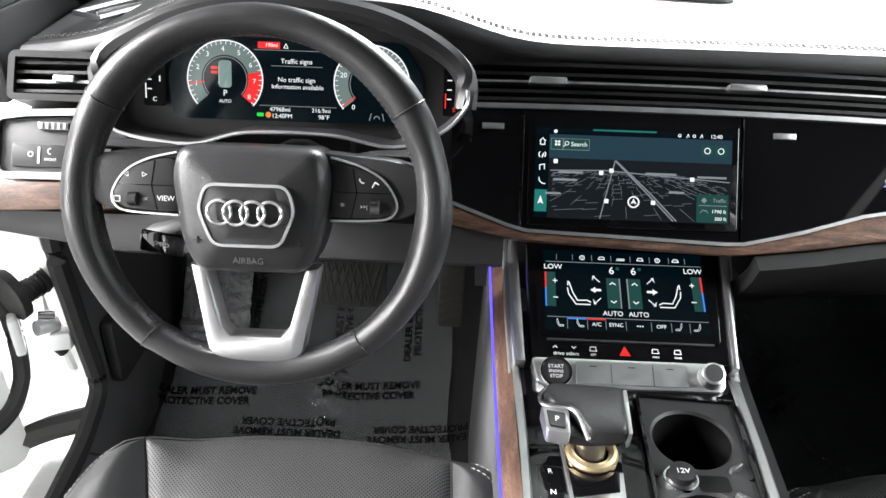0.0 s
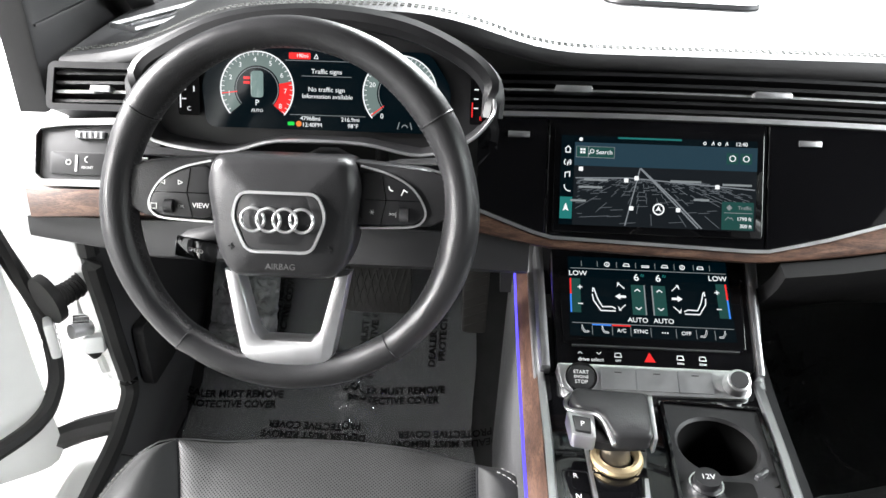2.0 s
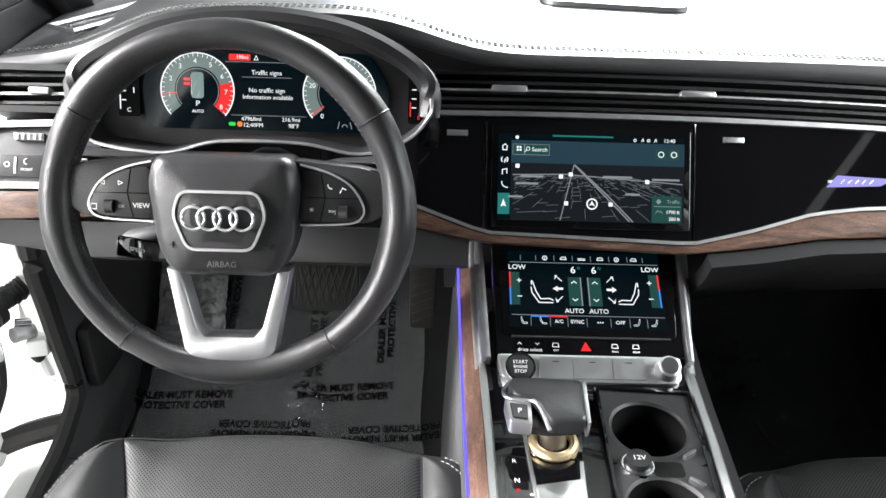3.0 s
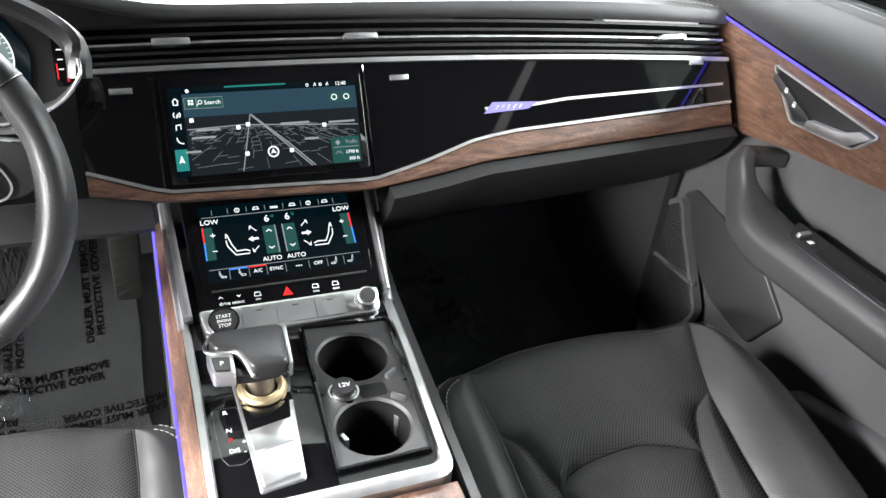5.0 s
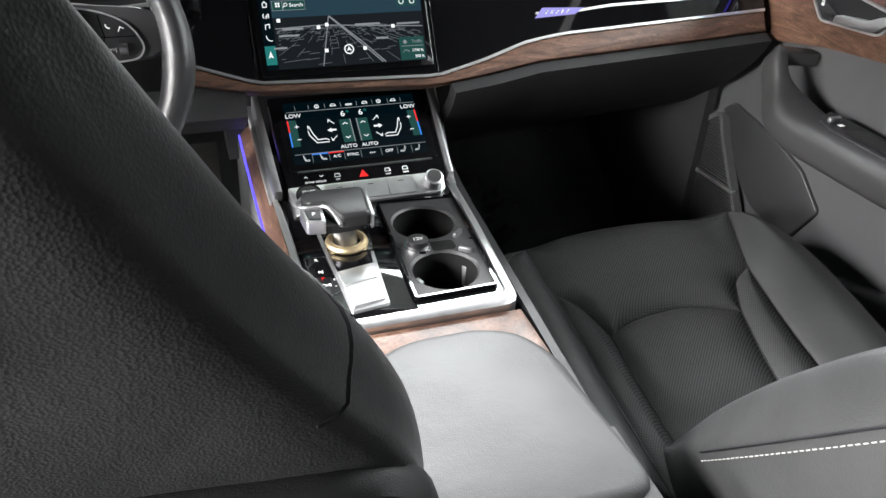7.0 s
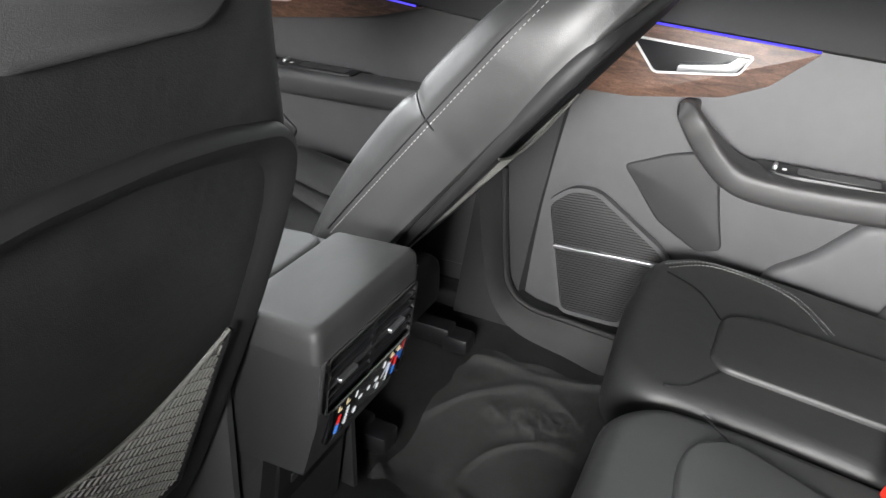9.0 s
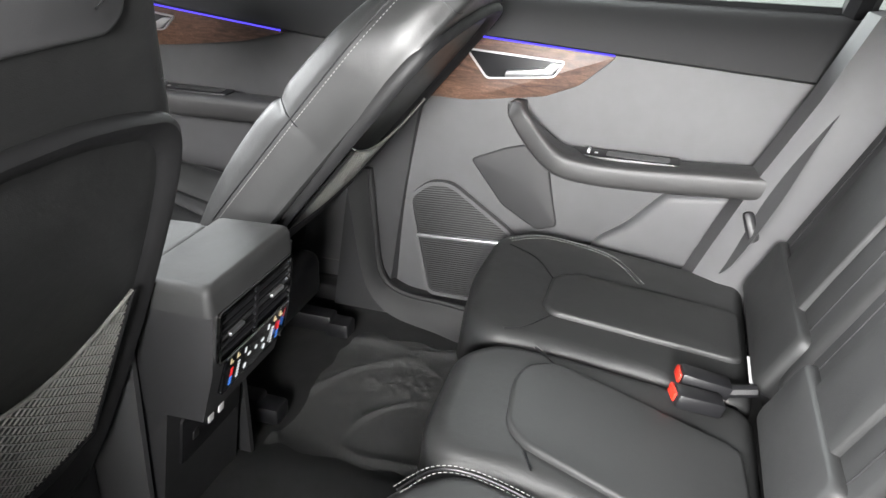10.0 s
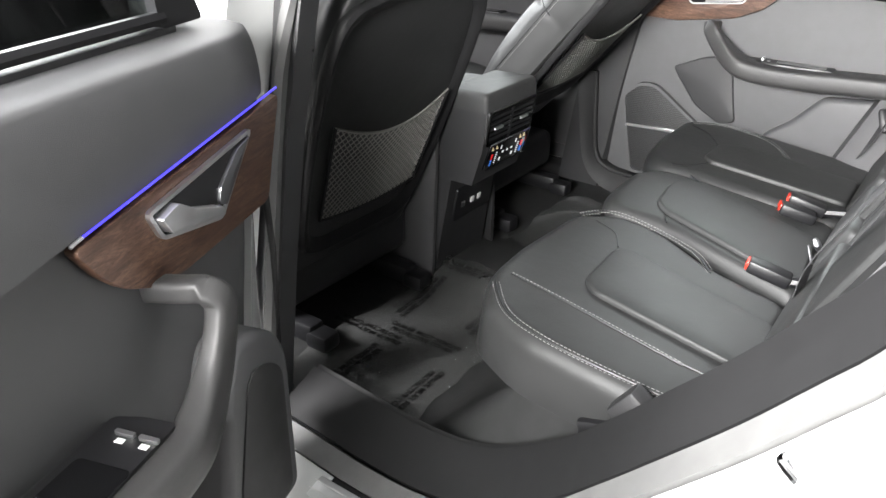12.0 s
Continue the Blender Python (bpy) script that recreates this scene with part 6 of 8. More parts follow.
    # hard rear shell: rolled rim and a dished middle
    half_o = [(0.13, -0.105), (0.178, -0.085), (0.198, -0.03), (0.214, 0.06), (0.226, 0.15), (0.234, 0.24), (0.237, 0.33), (0.233, 0.40), (0.220, 0.445), (0.190, 0.470), (0.12, 0.484), (0.05, 0.492)]
    shell_o = rounded(half_o + [(-a, b) for a, b in half_o[::-1]], 0.02, 3)
    n = len(shell_o)
    bm = bmesh.new()
    prof = [(0.99, -0.014), (1.004, -0.008), (1.006, -0.001), (1.0, 0.006), (0.978, 0.011), (0.945, 0.010), (0.90, 0.002), (0.86, -0.006), (0.80, -0.010), (0.55, -0.014), (0.25, -0.014)]
    levels = [[B.at(a * k, 0.20 + (b - 0.20) * (1 - (1 - k) * 0.85), c) for a, b in shell_o] for k, c in prof]
    vs = [[bm.verts.new(p) for p in lv] for lv in levels]
    for a, b in zip(vs, vs[1:]):
        for i in range(n):
            j = (i + 1) % n
            bm.faces.new((a[i], a[j], b[j], b[i]))
    bm.faces.new(vs[-1])
    sh = part("rear_shell", bm, SHELL, t, "black plastic rear shell with rolled rim")
    for s2 in (-1, 1):
        part("knee_relief", cushion(B, rounded([(s2 * 0.075, 0.12), (s2 * 0.135, 0.12), (s2 * 0.13, 0.33), (s2 * 0.115, 0.375), (s2 * 0.09, 0.36)], 0.02)[::s2], -0.03, 0.0215, 0.3, 0.010), SHELL, sh)
    # net pocket
    def pocket(s, v):
        a = -0.18 + 0.36 * s
        topv = 0.20 + 0.032 * (2 * s - 1) ** 2
        b = 0.0 - 0.012 * math.sin(math.pi * s) + topv * v
        return B.at(a * (0.86 + 0.14 * v), b, 0.010 + 0.010 * math.sin(math.pi * s) * (0.25 + 0.75 * v))
    strands = []
    k_n = 21
    for k in range(-14, k_n + 1):
        for dr in (1, -1):
            pts = []
            for i in range(15):
                v = i / 14
                s = (k + dr * 14 * v + (0 if dr > 0 else 14)) / k_n
                if -0.001 <= s <= 1.001:
                    pts.append(pocket(min(1, max(0, s)), v))
            if len(pts) > 1:
                strands.append(tube(pts, 0.0014, 4))
    net = part("net_pocket", join(*strands), NET, t, "grey elastic net pocket")
    part("net_hem", tube([pocket(i / 20, 1.0) for i in range(21)], 0.0026, 6), NET, net)
    for s in (0, 1):
        part("net_edge", tube([pocket(s, i / 8) for i in range(9)], 0.004, 6), SHELL, net)
    part("net_edge", tube([pocket(i / 20, 0) for i in range(21)], 0.004, 6), SHELL, net)
    # hard panel on the back of the headrest
    HB = Frame(B.at(0, 0.0, -0.012), (1, 0, 0), (0, B.v.y - 0.09 * B.n.y, B.v.z - 0.09 * B.n.z))
    hp = rounded([(-0.075, 0.574), (0.075, 0.574), (0.094, 0.592), (0.090, 0.66), (0.072, 0.712), (-0.072, 0.712), (-0.090, 0.66), (-0.094, 0.592)], 0.014, 5)
    part("headrest_groove", prism(HB, [(a * 1.06, 0.64 + (b - 0.64) * 1.07) for a, b in hp], 0.0, 0.058, 0.003, 2), BLACK, t)
    h = part("headrest_back", prism(HB, hp, 0.0, 0.066, 0.007, 3), SOFT, t, "grey plastic headrest back")
    part("headrest_trim", strip(HB, [(p.x, p.y) for p in catmull([(0.050, 0.690, 0), (0.060, 0.672, 0), (0.061, 0.615, 0), (0.052, 0.603, 0)], 5)], 0.002, 0.0655, 0.0668), ALU_D, h, "thin bright trim line")
    return t


front_seat(-0.372, -0.045, -1, -0.612, 0.70, 20, "black leather driver's seat with net pocket behind")
front_seat(0.398, -0.06, 1, -0.664, 0.812, 39.5, "black leather passenger's seat with reclined back")


# ---- doors on the passenger side ----
def box_sweep(pts, ws, hs, n, power=0.55):
    """A moulded grip: a rounded box section along points; ws half widths along n, hs half heights across it."""
    rings = []
    k = len(pts)
    n = Vector(n).normalized()
    for i, p in enumerate(pts):
        d = (pts[min(i + 1, k - 1)] - pts[max(i - 1, 0)]).normalized()
        side = d.cross(n)
        if side.length < 0.3:
            side = n.cross(Vector((0, 0, 1))) if abs(n.z) < 0.5 else side
        side.normalize()
        out = side.cross(d).normalized()
        ring = []
        for q in (2 * math.pi * (j + 0.5) / 20 for j in range(20)):
            c, s = math.cos(q), math.sin(q)
            ring.append(p + out * (ws[i] * math.copysign(abs(c) ** power, c)) + side * (hs[i] * math.copysign(abs(s) ** power, s)))
        rings.append(ring)
    return loft(rings)


def inner_door(name, x, y0, y1, led, wood, handle, pull, pull_r, arm, grille, cone, shelf, label, lock, y_end):
    """A door seen from inside the car; outlines are given as (back, height)."""
    t = thing(name, (x + 0.05, (y0 + y1) / 2, 0.45), label, "door")
    D = Frame((x, 0, 0), (0, -1, 0), (0, 0, 1))
    a0, a1 = -y0, -y1

    # the moulded panel: leans in at the belt and out towards the sill
    def skin(s, v):
        a = a0 + (a1 - a0) * s
        z = 0.44 + 0.68 * v
        return D.at(a, z, -0.030 + 0.028 * math.sin(math.pi * min(1, v * 0.9)) - 0.012 * v)
    part("panel", sheet(lambda s, v: skin(s, v), 20, 14, 0.03, (1, 0, 0)), SOFT, t, "grained dark grey door panel")

    def belt(s, v):
        a = a0 + (a1 - a0) * s
        zl = led[0][1] + (led[1][1] - led[0][1]) * (a - led[0][0]) / (led[1][0] - led[0][0])
        zl = max(zl, 1.0)
        q = v * math.pi / 2
        return D.at(a, zl + 0.004 + (1.175 - zl) * math.sin(q), 0.006 - 0.075 * (1 - math.cos(q)))
    part("belt_pad", sheet(belt, 24, 7, 0.02, (1, 0, -0.4)), LEDGE, t, "black padded window ledge")
    L = [(led[0][0] + (led[1][0] - led[0][0]) * i / 12, led[0][1] + (led[1][1] - led[0][1]) * i / 12) for i in range(13)]
    part("light_line", tube([D.at(a, b, 0.010) for a, b in L], 0.0018, 6), BLUE_E, t, "blue ambient light line")
    w = part("wood_inlay", prism(D, rounded(wood, 0.006), -0.012, 0.006, 0.002), WOOD, t, "dark walnut inlay")
    part("handle_bowl", prism(D, rounded(handle, 0.008), 0.005, 0.0075, 0.001), BLACK, w, "black handle bowl")
    part("bowl_trim", strip(D, ring_loop(rounded(handle, 0.008)), 0.0035, 0.004, 0.011), ALU, w, "bright handle surround")
    h0, h1, h2, h3 = [Vector(p) for p in handle]
    lev = [h1.lerp(h2, 0.28) + Vector((0, 0.003)), h2 + Vector((-0.004, 0.004)), h3 + Vector((-0.005, -0.004)), h3 + Vector((-0.026, -0.003)), h2 + Vector((-0.020, 0.016)), h1.lerp(h2, 0.28) + Vector((0.002, 0.015))]
    part("handle_lever", prism(D, rounded([tuple(p) for p in lev], 0.004), 0.0075, 0.018, 0.004), ALU, w, "satin silver door lever")
    if lock:
        pad = [h0 + Vector((0.010, -0.008)), h0 + Vector((0.030, -0.017)), h1 + Vector((0.036, 0.016)), h1 + Vector((0.010, 0.014)), h0 + Vector((0.008, -0.020))]
        k = part("lock_switch", prism(D, rounded([tuple(p) for p in pad], 0.005), 0.0075, 0.014, 0.002), DARK, w, "black door lock switch")
        for f in (0.32, 0.66):
            p = (h0 + Vector((0.020, -0.012))).lerp(h1 + Vector((0.022, 0.014)), f)
            part("lock_mark", prism(D, rounded(rect(p.x - 0.0028, p.y - 0.004, p.x + 0.0028, p.y), 0.0008), 0.014, 0.0146), LABEL, k)
            part("lock_mark", strip(D, [(p.x - 0.0018, p.y), (p.x - 0.0018, p.y + 0.003), (p.x + 0.0018, p.y + 0.003), (p.x + 0.0018, p.y)], 0.0009, 0.014, 0.0146), LABEL, k)
    path = catmull([D.at(*p) for p in pull], 6)
    kk = len(path) - 1
    grow = [min(1, max(0, (i / kk - 0.36) / 0.26)) for i in range(kk + 1)]
    wid = [0.0125 + 0.0285 * g * g * (3 - 2 * g) for g in grow]
    high = [pull_r[0] + (pull_r[1] - pull_r[0]) * min(1, i / kk * 1.5) for i in range(kk + 1)]
    part("armrest", box_sweep(path, wid, high, D.n, 0.42), GRAB, t, "moulded grey armrest with grab handle")
    am, zt = arm
    pl = part("switch_plate", prism(Frame((x, 0, zt), (-1, 0, 0), (0, -1, 0)), rounded([(0.026, am + 0.0), (0.026, am + 0.22), (0.076, am + 0.22), (0.080, am + 0.07), (0.074, am + 0.03)], 0.012), -0.01, 0.0, 0.002), BLACK, t, "black switch plate")
    part("finger_well", prism(Frame((x, 0, zt), (-1, 0, 0), (0, -1, 0)), rounded([(0.036, am + 0.075), (0.036, am + 0.20), (0.070, am + 0.20), (0.070, am + 0.075)], 0.006), 0.0, 0.0008), GLOSS, pl)
    part("window_switch", box((x - 0.055, -(am + 0.04), zt + 0.004), (0.022, 0.007, 0.008), 0.002, rot=(15, 0, 0)), ALU, pl, "silver window switch")
    part("switch_mark", box((x - 0.055, -(am + 0.055), zt + 0.0006), (0.008, 0.007, 0.001)), LABEL, pl)
    gr = part("speaker_grille", prism(D, rounded(grille, 0.02), 0.0, 0.010, 0.002), RUBBER, t, "ribbed black speaker grille")
    gz0, gz1 = min(p[1] for p in grille), max(p[1] for p in grille)

    def span(z):
        xs = []
        for (p, q) in zip(grille, grille[1:] + grille[:1]):
            if (p[1] - z) * (q[1] - z) < 0:
                xs.append(p[0] + (q[0] - p[0]) * (z - p[1]) / (q[1] - p[1]))
        return (min(xs) + 0.006, max(xs) - 0.006) if len(xs) > 1 else None
    ribs = []
    z = gz0 + 0.008
    while z < gz1 - 0.006:
        sp = span(z)
        if sp and sp[1] - sp[0] > 0.02:
            ribs.append(strip(D, [(sp[0], z), (sp[1], z + 0.006)], 0.0022, 0.010, 0.0125))
        z += 0.0055
    r_ = part("grille_ribs", join(*ribs), DARK, gr)
    r_["kind"] = "stuff"
    part("grille_rim", strip(D, ring_loop(rounded(grille, 0.02)), 0.009, 0.0, 0.016), SOFT, t)
    zs = gz0 + (gz1 - gz0) * 0.52
    sp = span(zs)
    part("grille_strip", prism(D, rounded([(sp[0] - 0.005, zs - 0.004), (sp[1] + 0.006, zs + 0.006), (sp[1] + 0.006, zs + 0.015), (sp[0] - 0.005, zs + 0.004)], 0.002), 0.010, 0.018, 0.002), ALU, t, "bright metal strip across the grille")
    part("storage_insert", cushion(D, rounded(cone, 0.012), -0.02, 0.018, 0.7, 0.006), DARK, t, "smooth dark storage insert")
    part("map_pocket", cushion(D, rounded(shelf, 0.02), -0.03, 0.042, 0.2, 0.02), SOFT, t, "grey map pocket")
    # outer skin and window
    part("outer_skin", sheet(lambda s, v: Vector((x + 0.13 - 0.02 * v * v, y0 + 0.02 + (y1 - y0 - 0.04) * s, 0.40 + 0.77 * v)), 6, 6, 0.02), PAINT, t)
    gl = part("window_pane", sheet(lambda s, v: Vector((x + 0.085 - 0.12 * v, y0 + (y1 - y0) * s, 1.165 + 0.34 * v)), 4, 4, 0.004), GLASS, t)
    gl.visible_shadow = False
    part("window_seal", tube([(x + 0.08, y0, 1.175), (x + 0.08, y1, 1.18)], 0.012, 6), BLACK, t)
    part("window_frame", tube(catmull([(x + 0.075, y_end, 1.18), (x + 0.0, y_end - 0.03, 1.40), (x - 0.05, y_end + 0.02, 1.50)], 5), 0.03, 8), BLACK, t)
    return t


inner_door("front_door", 0.745, 0.30, -0.66,
           [(-0.215, 1.130), (0.42, 1.064)],
           [(-0.26, 1.132), (-0.25, 0.955), (-0.10, 0.972), (0.02, 0.996), (0.105, 1.006), (0.22, 1.018), (0.33, 1.034), (0.43, 1.060)][::-1],
           [(-0.066, 1.097), (-0.004, 1.033), (0.110, 1.042), (0.142, 1.074)],
           [(-0.018, 0.966, -0.01), (-0.022, 0.971, 0.034), (-0.019, 0.972, 0.060), (-0.006, 0.957, 0.070), (0.014, 0.930, 0.071), (0.0475, 0.905, 0.072), (0.0965, 0.892, 0.072), (0.17, 0.890, 0.068), (0.34, 0.89, 0.06), (0.62, 0.89, 0.055)],
           (0.015, 0.027), (0.085, 0.920),
           [(-0.235, 0.76), (-0.17, 0.815), (-0.15, 0.77), (-0.06, 0.64), (-0.12, 0.52), (-0.29, 0.52), (-0.30, 0.66)],
           [(-0.193, 0.811), (-0.165, 0.834), (-0.1126, 0.826), (-0.04, 0.815), (0.04, 0.79), (0.10, 0.74), (0.05, 0.655), (-0.05, 0.668), (-0.129, 0.716), (-0.174, 0.786)],
           [(0.05, 0.50), (0.60, 0.50), (0.60, 0.73), (0.30, 0.70), (0.17, 0.66)],
           "open-plan dark grey front passenger door with walnut inlay and silver lever", True, -0.60)
inner_door("rear_door", 0.70, -0.70, -1.66,
           [(0.80, 1.103), (1.175, 1.081)],
           [(0.76, 1.104), (0.76, 0.962), (0.88, 0.962), (1.04, 0.985), (1.11, 1.015), (1.178, 1.078)][::-1],
           [(0.872, 1.070), (0.918, 1.013), (1.058, 1.028), (1.078, 1.060)],
           [(0.992, 0.960, -0.01), (0.991, 0.964, 0.034), (0.997, 0.965, 0.060), (1.010, 0.951, 0.070), (1.032, 0.926, 0.072), (1.078, 0.886, 0.072), (1.13, 0.868, 0.070), (1.24, 0.864, 0.067), (1.43, 0.872, 0.062), (1.58, 0.876, 0.055)],
           (0.0145, 0.026), (1.11, 0.895),
           [(0.753, 0.725), (0.80, 0.765), (0.85, 0.768), (0.993, 0.67), (1.02, 0.62), (0.93, 0.487), (0.803, 0.487)][::-1],
           [(0.888, 0.828), (0.968, 0.864), (1.028, 0.880), (1.06, 0.868), (1.066, 0.82), (1.08, 0.75), (1.093, 0.695), (1.049, 0.68), (0.966, 0.728)][::-1],
           [(1.13, 0.48), (1.60, 0.48), (1.60, 0.835), (1.44, 0.823), (1.312, 0.811), (1.243, 0.731), (1.175, 0.68)],
           "closed dark grey rear passenger door with walnut inlay and speaker grille", False, -1.60)


def mirror_glass():
    t = thing("door_mirror", (1.0, 0.2, 1.18), "white door mirror outside the passenger window", "mirror")
    part("housing", cushion(Frame((1.02, 0.16, 1.22), (1, 0.25, 0), (0, 0, 1)), rounded(rect(-0.10, -0.07, 0.12, 0.09), 0.04), -0.10, 0.09, 0.1, 0.03), PAINT, t)
    part("mirror_face", prism(Frame((1.02, 0.16, 1.22), (1, 0.25, 0), (0, 0, 1)), rounded(rect(-0.09, -0.06, 0.11, 0.08), 0.035), -0.009, -0.005), CHROME, t)


mirror_glass()


# ---- pillars and body sides ----
def pillars():
    for sg, nm in ((1, "b_pillar_right"), (-1, "b_pillar_left")):
        t = thing(nm, (sg * 0.72, -0.72, 0.42), "dark grey pillar trim between the doors", "pillar", kind="structure")
        # right trim gets a darker plastic, painting in the passenger seat's shadow
        part("trim", loft([[Vector((sg * (x + dx), y0 + dy, z)) for dx, dy in ((0.0, -0.07), (0.0, 0.07), (0.06, 0.09), (0.09, 0.0), (0.06, -0.09))] for x, y0, z in ((0.70, -0.62, 0.40), (0.70, -0.66, 0.70), (0.70, -0.70, 0.95), (0.69, -0.74, 1.17), (0.62, -0.76, 1.52))]), CONS if sg > 0 else SOFT, t)
        part("painted_side", loft([[Vector((sg * (x + dx), y0 + dy, z)) for dx, dy in ((0.0, -0.05), (0.0, 0.05), (0.09, 0.05), (0.09, -0.05))] for x, y0, z in ((0.79, -0.63, 0.36), (0.79, -0.67, 0.7), (0.78, -0.71, 0.95), (0.76, -0.74, 1.17), (0.68, -0.76, 1.5))]), PAINT, t)
        part("door_seal", tube(catmull([(sg * 0.775, -0.70, 0.42), (sg * 0.775, -0.75, 0.75), (sg * 0.77, -0.785, 1.0), (sg * 0.755, -0.82, 1.2), (sg * 0.66, -0.84, 1.48)], 5), 0.012, 6), SEAL_G, t, "grey rubber door seal")
        part("seam", box((sg * 0.698, -0.745, 1.10), (0.004, 0.11, 0.004), rot=(4, 0, 0)), BLACK, t)


pillars()


def sills():
    for sg, nm in ((-1, "sill_left"), (1, "sill_right")):
        t = thing(nm, (sg * 0.8, -0.3, 0.3), "white painted sill with black trim and rubber seal", "sill", kind="structure")
        part("painted_sill", box((sg * 0.862, -0.45, 0.30), (0.13, 1.5, 0.16), 0.03, 3), PAINT, t)
        part("inner_trim", prism(Frame((sg * 0.76, 0, 0), (0, -1, 0), (0, 0, 1)), rounded([(-0.55, 0.36), (1.30, 0.36), (1.30, 0.432), (-0.55, 0.432)], 0.02), -0.034, 0.034, 0.012, 3), APERT, t)
        part("sill_seal", tube([(sg * 0.806, 0.5, 0.408), (sg * 0.806, -0.80, 0.408)], 0.012, 6), RUBBER, t)
    t = thing("sill_cover", (0.66, -0.95, 0.38), "dark moulded sill cover sweeping up to the pillar", "trim")
    edge = catmull([(0.69, -0.655, 0.78), (0.685, -0.672, 0.60), (0.68, -0.69, 0.515), (0.68, -0.74, 0.477), (0.68, -0.84, 0.468), (0.68, -0.95, 0.46), (0.68, -1.2, 0.46)], 6)
    part("moulding", sheet(lambda q, v: edge[round(q * (len(edge) - 1))] + Vector((-0.004 * math.sin(math.pi * v) - 0.035 * v, 0.05 * v * (1 - q) ** 2, -0.10 * v * q)), len(edge) - 1, 6, 0.04, (1, 0, 0)), APERT, t)
    part("rolled_edge", tube(edge, 0.007, 8), APERT, t)
    t = thing("scuff_plate", (-0.86, -0.95, 0.39), "black scuff plate with bright metal inlay on the rear sill", "scuff plate")
    S = Frame((-0.862, -1.035, 0.402), (0, -1, 0), (1, 0, 0.37))
    part("plate", prism(S, rounded(rect(-0.195, -0.032, 0.10, 0.032), 0.012), -0.016, 0.004, 0.002), BLACK, t)
    part("inlay", prism(S, rounded(rect(-0.165, -0.022, 0.085, 0.018), 0.008), 0.004, 0.006, 0.001), ALU, t, "brushed metal inlay")
    part("inlay_mark", strip(S, ring_loop(rounded(rect(-0.14, -0.008, 0.06, 0.008), 0.003)), 0.002, 0.006, 0.0065), LABEL, t)


sills()


def rear_aperture():
    """The rear edge of the driver-side rear door opening, with the wheel arch sweep."""
    t = thing("rear_quarter", (-0.78, -1.5, 0.4), "white rear body quarter with dark door aperture trim", "body side", kind="structure")
    curve = [(-0.76, 0.462), (-0.86, 0.455), (-0.965, 0.445), (-1.08, 0.447), (-1.18, 0.475), (-1.30, 0.555), (-1.378, 0.635), (-1.44, 0.705), (-1.526, 0.805), (-1.595, 0.895), (-1.641, 0.958), (-1.72, 1.10), (-1.76, 1.25), (-1.75, 1.38), (-1.66, 1.49)]
    c3 = catmull([(y, z, 0) for y, z in curve], 6)

    def ribbon(x0, x1, w0, w1, m, nm, thick=0.01, label=""):
        def fn(s, v):
            i = s * (len(c3) - 1)
            k = min(int(i), len(c3) - 2)
            p = c3[k].lerp(c3[k + 1], i - k)
            d = (c3[k + 1] - c3[k]).normalized()
            nrm = Vector((d.y, -d.x, 0)) * -1
            w = w0 + (w1 - w0) * v
            return Vector((x0 + (x1 - x0) * v + 0.0, p.x + nrm.x * w, max(0.14, p.y + nrm.y * w)))
        part(nm, sheet(fn, 54, 4, thick), m, t, label)
    ribbon(-0.66, -0.70, 0.03, -0.025, APERT, "inner_trim", 0.012, "dark plastic aperture trim")
    ribbon(-0.70, -0.793, -0.025, 0.016, APERT, "aperture_trim", 0.012, "grey aperture trim")
    ribbon(-0.795, -0.800, 0.017, 0.022, RUBBER, "seal_gap", 0.010, "black rubber groove")
    ribbon(-0.800, -0.834, 0.018, 0.036, SEAL_G, "door_seal", 0.014, "grey rubber door seal")
    ribbon(-0.836, -0.93, 0.040, 0.075, PAINT, "painted_jamb", 0.008, "white painted jamb")
    ribbon(-0.93, -0.97, 0.075, 0.60, PAINT, "outer_panel", 0.008, "white painted outer panel")
    st = thing("door_striker", (-0.84, -1.55, 0.82), "metal door striker loop on the white jamb", "striker")
    part("striker_plate", box((-0.875, -1.625, 0.817), (0.05, 0.012, 0.045), 0.004, rot=(40, 0, 0)), ALU, st)
    part("striker_loop", tube(catmull([(-0.863, -1.620, 0.812), (-0.858, -1.595, 0.827), (-0.878, -1.590, 0.832), (-0.891, -1.620, 0.817)], 4), 0.005, 8), CHROME, st)


rear_aperture()


